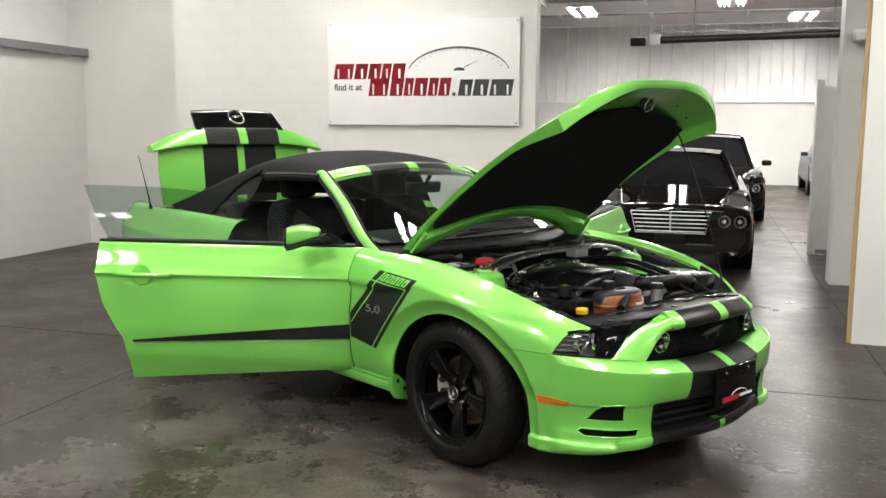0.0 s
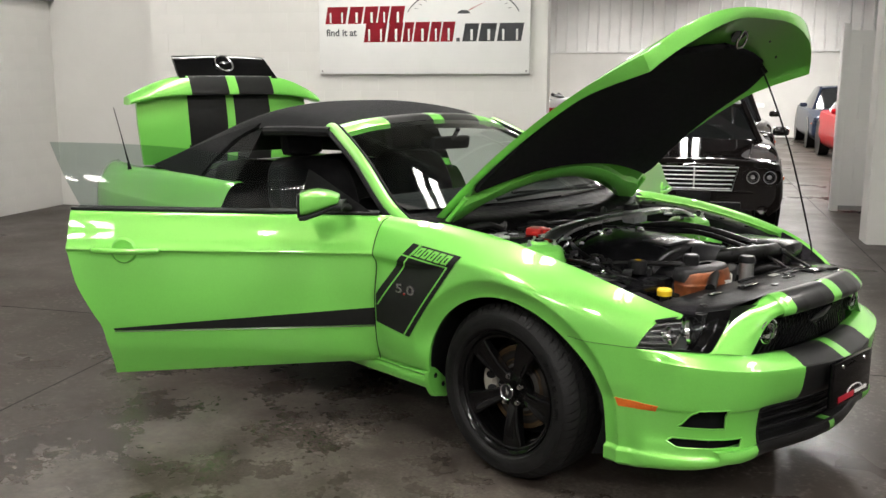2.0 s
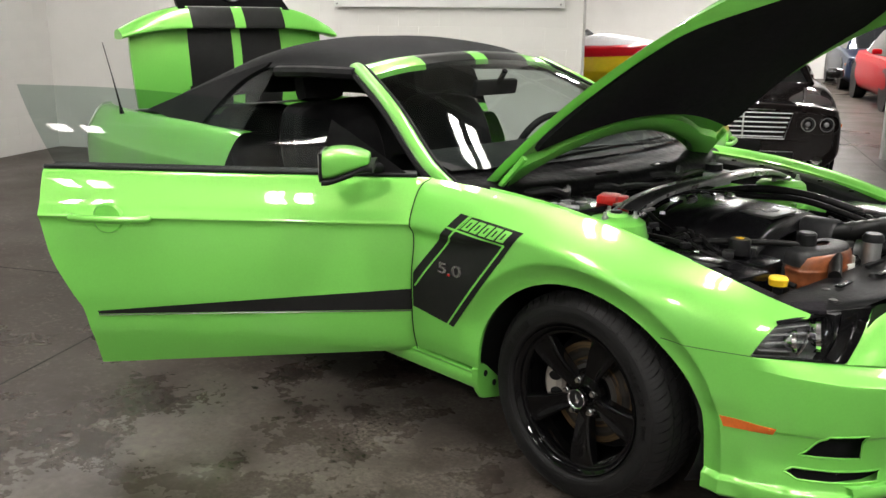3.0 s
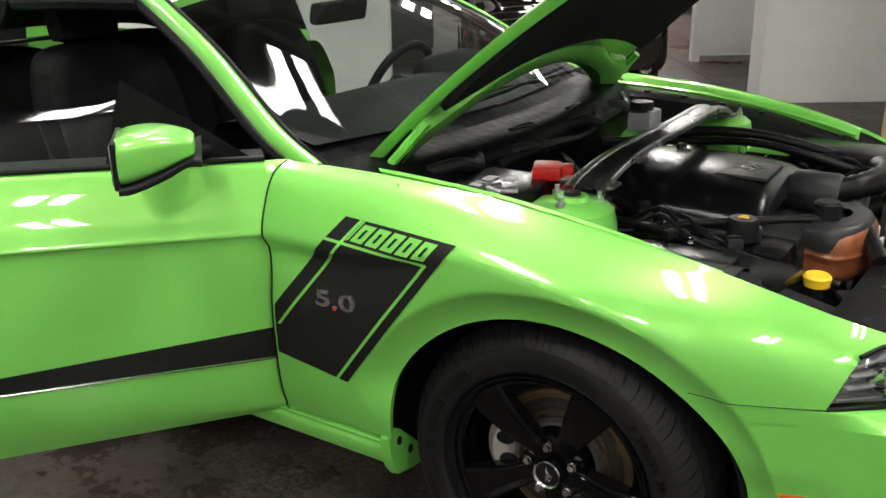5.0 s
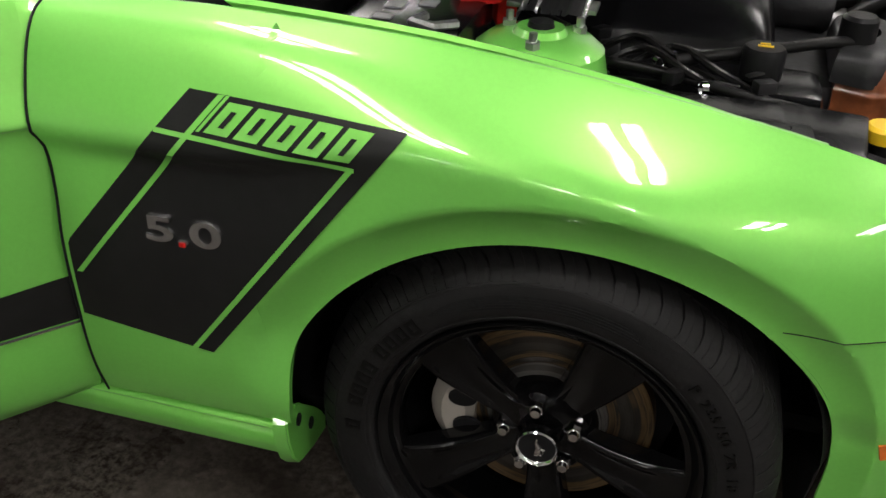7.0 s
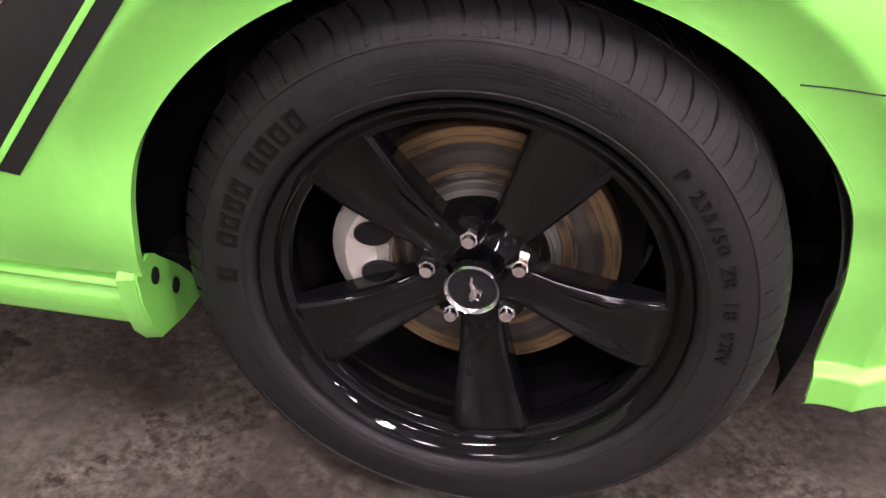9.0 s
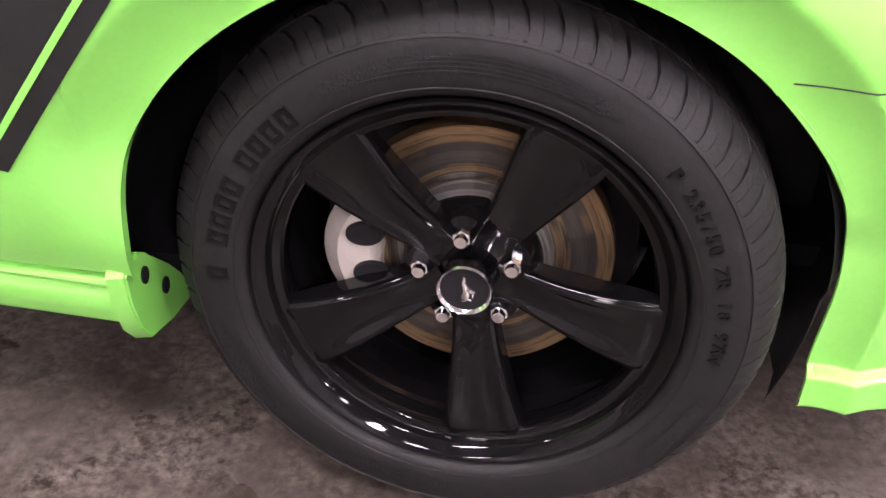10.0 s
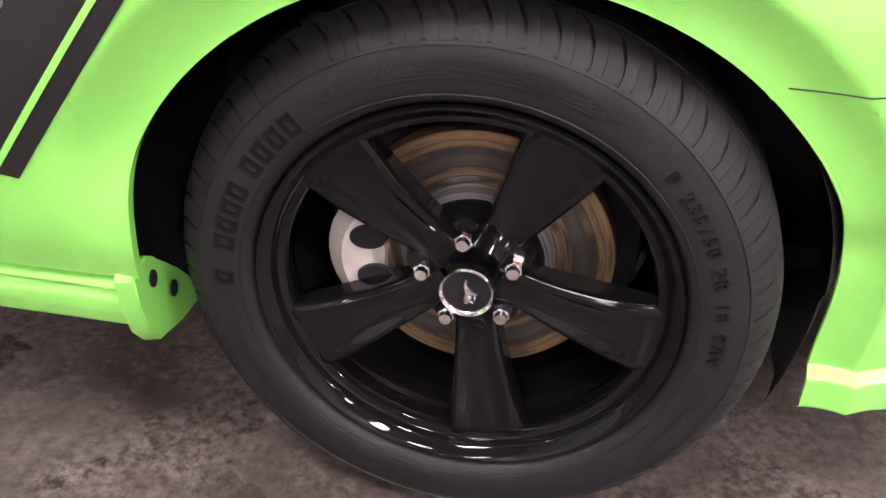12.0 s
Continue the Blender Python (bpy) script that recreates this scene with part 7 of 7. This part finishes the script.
        for x in (-0.86, -0.86 - 3.0):
            whl = new("wheel")
            whl.parent = car
            part("tyre", lathe([(0.22, -0.1), (0.30, -0.11), (0.335, -0.08), (0.335, 0.08), (0.30, 0.11), (0.22, 0.1)], 36), RUBBER, whl)
            part("rim", lathe([(0, -0.06), (0.06, -0.08), (0.15, -0.07), (0.21, -0.09), (0.225, -0.1), (0.225, 0.1)], 30), STEEL, whl)
            whl.matrix_basis = pose(x, s * (hw - 0.12), 0.335, 0, 0, 0 if s < 0 else 180)
            # body side is uncut: a black disc makes the shaded arch
            well_shade = bmesh.new()
            bmesh.ops.create_cone(well_shade, segments=36, radius1=0.37, radius2=0.37, depth=0.03, cap_ends=True, matrix=Matrix.Translation((x, s * (hw - 0.018), 0.345)) @ Matrix.Rotation(radians(90), 4, "X"))
            part("wheel_well", well_shade, PLASTIC, car)
    if grille:
        gb = bmesh.new()
        add_grid(gb, loft([[(0.012 - 0.02 * v * v, v * 0.41 * (0.86 + 0.14 * k), 0.47 + 0.215 * k) for v in (-1, -0.5, 0, 0.5, 1)] for k in (0, 0.5, 1)], 6, 12))
        part("grille_back", gb, PLASTIC, car)
        for k in range(5):
            z = 0.482 + 0.042 * k
            part("grille_bar", tube([(0.022 - 0.02 * v * v, v * 0.39 * (0.88 + 0.03 * k), z) for v in np.linspace(-1, 1, 9)], 0.0065, 6), STEEL, car, "chrome grille bar")
        part("grille_post", box((0.03, 0, 0.578), (0.02, 0.014, 0.21), bevel=0.004), STEEL, car)
        part("grille_frame", tube([(0.02, y, z) for y, z in ((-0.41, 0.69), (0.41, 0.69), (0.355, 0.465), (-0.355, 0.465), (-0.41, 0.69))], 0.006, 6), STEEL, car)
        for y in (-0.62, -0.30, 0.30, 0.62):
            part("bonnet_ridge", tube([(x, y * (0.80 + 0.16 * (-x)), table(x, [(-1.25, bz + 0.018), (-0.8, bz - 0.032), (-0.25, bz - 0.10), (-0.10, bz - 0.128)]) - 0.006 - 0.030 * (abs(y) - 0.30)) for x in np.linspace(-1.2, -0.12, 14)], [0.004] + [0.016] * 12 + [0.004], 10), paint, car)
        part("wing_emblem", tube([(0.026, y, 0.712 + 0.008 * math.cos(y * 20)) for y in np.linspace(-0.11, 0.11, 9)], [0.002, 0.005, 0.006, 0.008, 0.011, 0.008, 0.006, 0.005, 0.002], 8), CHROME, car, "small chrome winged emblem")
        part("bumper_line", tube([(0.012 - 0.03 * v * v, v * hw * 0.86, 0.452 - 0.015 * v * v) for v in np.linspace(-1, 1, 15)], 0.006, 6), paint, car)
        part("intake_trim", tube([(0.022 - 0.01 * v * v, v * 0.44, 0.352) for v in np.linspace(-1, 1, 9)], 0.005, 6), CHROME, car)
        part("lower_intake", box((0.005, 0, 0.30), (0.03, 0.9, 0.10), bevel=0.02), PLASTIC, car)
        part("plate", box((0.03, 0, 0.40), (0.012, 0.32, 0.10), bevel=0.004), PLASTIC, car)
    return car


p = on_wall(2.72, -0.05)
parked_car("sedan_car", "glossy black saloon with a chrome bar grille, parked nose out", BLACKCAR, pose(p[0], p[1], 0, 0, 0, YAW - 90), 4.06, 1.74, 1.31)
p = on_wall(3.12, -5.9)
parked_car("suv_car", "black off-roader parked behind the black saloon", BLACKCAR, pose(p[0], p[1], 0, 0, 0, YAW - 90), 4.7, 1.9, 1.45, False, False)
p = on_wall(3.35, -11.4)
parked_car("white_car", "white car parked behind the two black cars", WHITECAR, pose(p[0], p[1], 0, 0, 0, YAW - 90), 4.6, 1.86, 1.50, False, False)
p = on_wall(6.35, -12.9)
parked_car("blue_car", "dark blue car parked against the aisle wall", BLUECAR, pose(p[0], p[1], 0, 0, 0, YAW - 92), 4.6, 1.82, 1.42, False, False)
p = on_wall(6.3, -7.6)
parked_car("red_car", "bright red car parked along the aisle", REDCAR, pose(p[0], p[1], 0, 0, 0, YAW - 90), 4.4, 1.8, 1.38, False, False)
# a yellow and red water scooter behind the wall
jet = thing("water_scooter", "yellow, red and white water scooter on a stand", "water scooter", at=pose(*on_wall(0.75, -4.0), 0, 0, 0, YAW))
SC = ((-1.4, 0.42, 0.0), (-0.4, 0.55, 0.0), (0.6, 0.5, 0.03), (1.4, 0.12, 0.08))
hl_ = bmesh.new()
add_grid(hl_, loft([[(x, -w, 0.99 + h), (x, -w * 0.9, 0.72), (x, 0, 0.55), (x, w * 0.9, 0.72), (x, w, 0.99 + h)] for x, w, h in SC], 20, 16))
part("hull", hl_, YELLOWP, jet)
dk_ = bmesh.new()
add_grid(dk_, loft([[(x, -w, 0.99 + h), (x, -w * 0.95, 1.06 + h), (x, -w * 0.8, 1.12 + h), (x, 0, 1.14 + h), (x, w * 0.8, 1.12 + h), (x, w * 0.95, 1.06 + h), (x, w, 0.99 + h)] for x, w, h in SC], 20, 20))
part("deck", dk_, REDCAR, jet, "red upper deck")
cw_ = bmesh.new()
add_grid(cw_, loft([[(x, -w, 1.10), (x, -w * 0.7, 1.10 + h), (x, 0, 1.13 + h), (x, w * 0.7, 1.10 + h), (x, w, 1.10)] for x, w, h in ((-0.1, 0.30, 0.10), (0.4, 0.38, 0.16), (0.9, 0.30, 0.10), (1.2, 0.12, 0.02))], 16, 16))
part("cowl", cw_, WHITECAR, jet, "white front cowl")
part("scooter_seat", box((-0.55, 0, 1.19), (1.2, 0.34, 0.14), bevel=0.05), LEATHER, jet, "black saddle")
part("handlebar", tube([(0.1, -0.35, 1.32), (0.2, 0, 1.28), (0.1, 0.35, 1.32)], 0.025, 8), PLASTIC, jet)
part("stand", box((0, 0, 0.28), (1.6, 0.5, 0.55), bevel=0.02), GREYM, jet)

# ---- blocks of the nearest walls, each a slightly proud course piece ----
def block_mesh(w, h, d):
    bm = bmesh.new()
    add_box(bm, (0, 0, 0), (w, h, d))
    top_f = max(bm.faces, key=lambda f: f.calc_center_median().z)
    bmesh.ops.inset_individual(bm, faces=[top_f], thickness=0.003, depth=0.0006)
    me = bpy.data.meshes.new("block")
    bm.to_mesh(me)
    bm.free()
    me.materials.append(WALL)
    return me


def blocks(host, s0, s1, z0, z1, out, limit):
    me = block_mesh(0.3991, 0.1991, 0.0022)
    inv = host.matrix_basis.inverted()
    n = 0
    rows_ = int((z1 - z0) / 0.2)
    for r in range(rows_):
        s = s0 + (0.2 if r % 2 else 0.0) + 0.2
        if r % 2:
            ob = new("half_block", me)
            ob.parent = host
            p = on_wall(s0 + 0.1, out + 0.002)
            ob.matrix_basis = inv @ pose(p[0], p[1], z0 + 0.1 + r * 0.2, 90, 0, YAW) @ Matrix.Diagonal((0.497, 1, 1, 1))
        while s < s1 - 0.2 and n < limit:
            ob = new("block", me)
            ob.parent = host
            p = on_wall(s, out + 0.002)
            ob.matrix_basis = inv @ pose(p[0], p[1], z0 + 0.1 + r * 0.2, 90, 0, YAW)
            s += 0.4
            n += 1


blocks(bpy.data.objects["wall_north"], S_CORNER, S_END, 0.0, 3.4, 0.0, 290)
blocks(bpy.data.objects["wall_pier"], 4.30, 6.8, 0.0, 2.8, 0.0, 120)


def side_blocks(host, o0, o1, rows_):
    """Courses of the wall that stands square to the sign wall."""
    me = block_mesh(0.3991, 0.1991, 0.0022)
    inv = host.matrix_basis.inverted()
    for r in range(rows_):
        o = o0 + (0.2 if r % 2 else 0.0) + 0.2
        while o < o1:
            ob = new("block", me)
            ob.parent = host
            p = on_wall(-4.748, o)
            ob.matrix_basis = inv @ pose(p[0], p[1], 0.1 + r * 0.2, 90, 0, YAW + 90)
            o += 0.4


side_blocks(bpy.data.objects["wall_west"], -0.5, 7.0, 12)
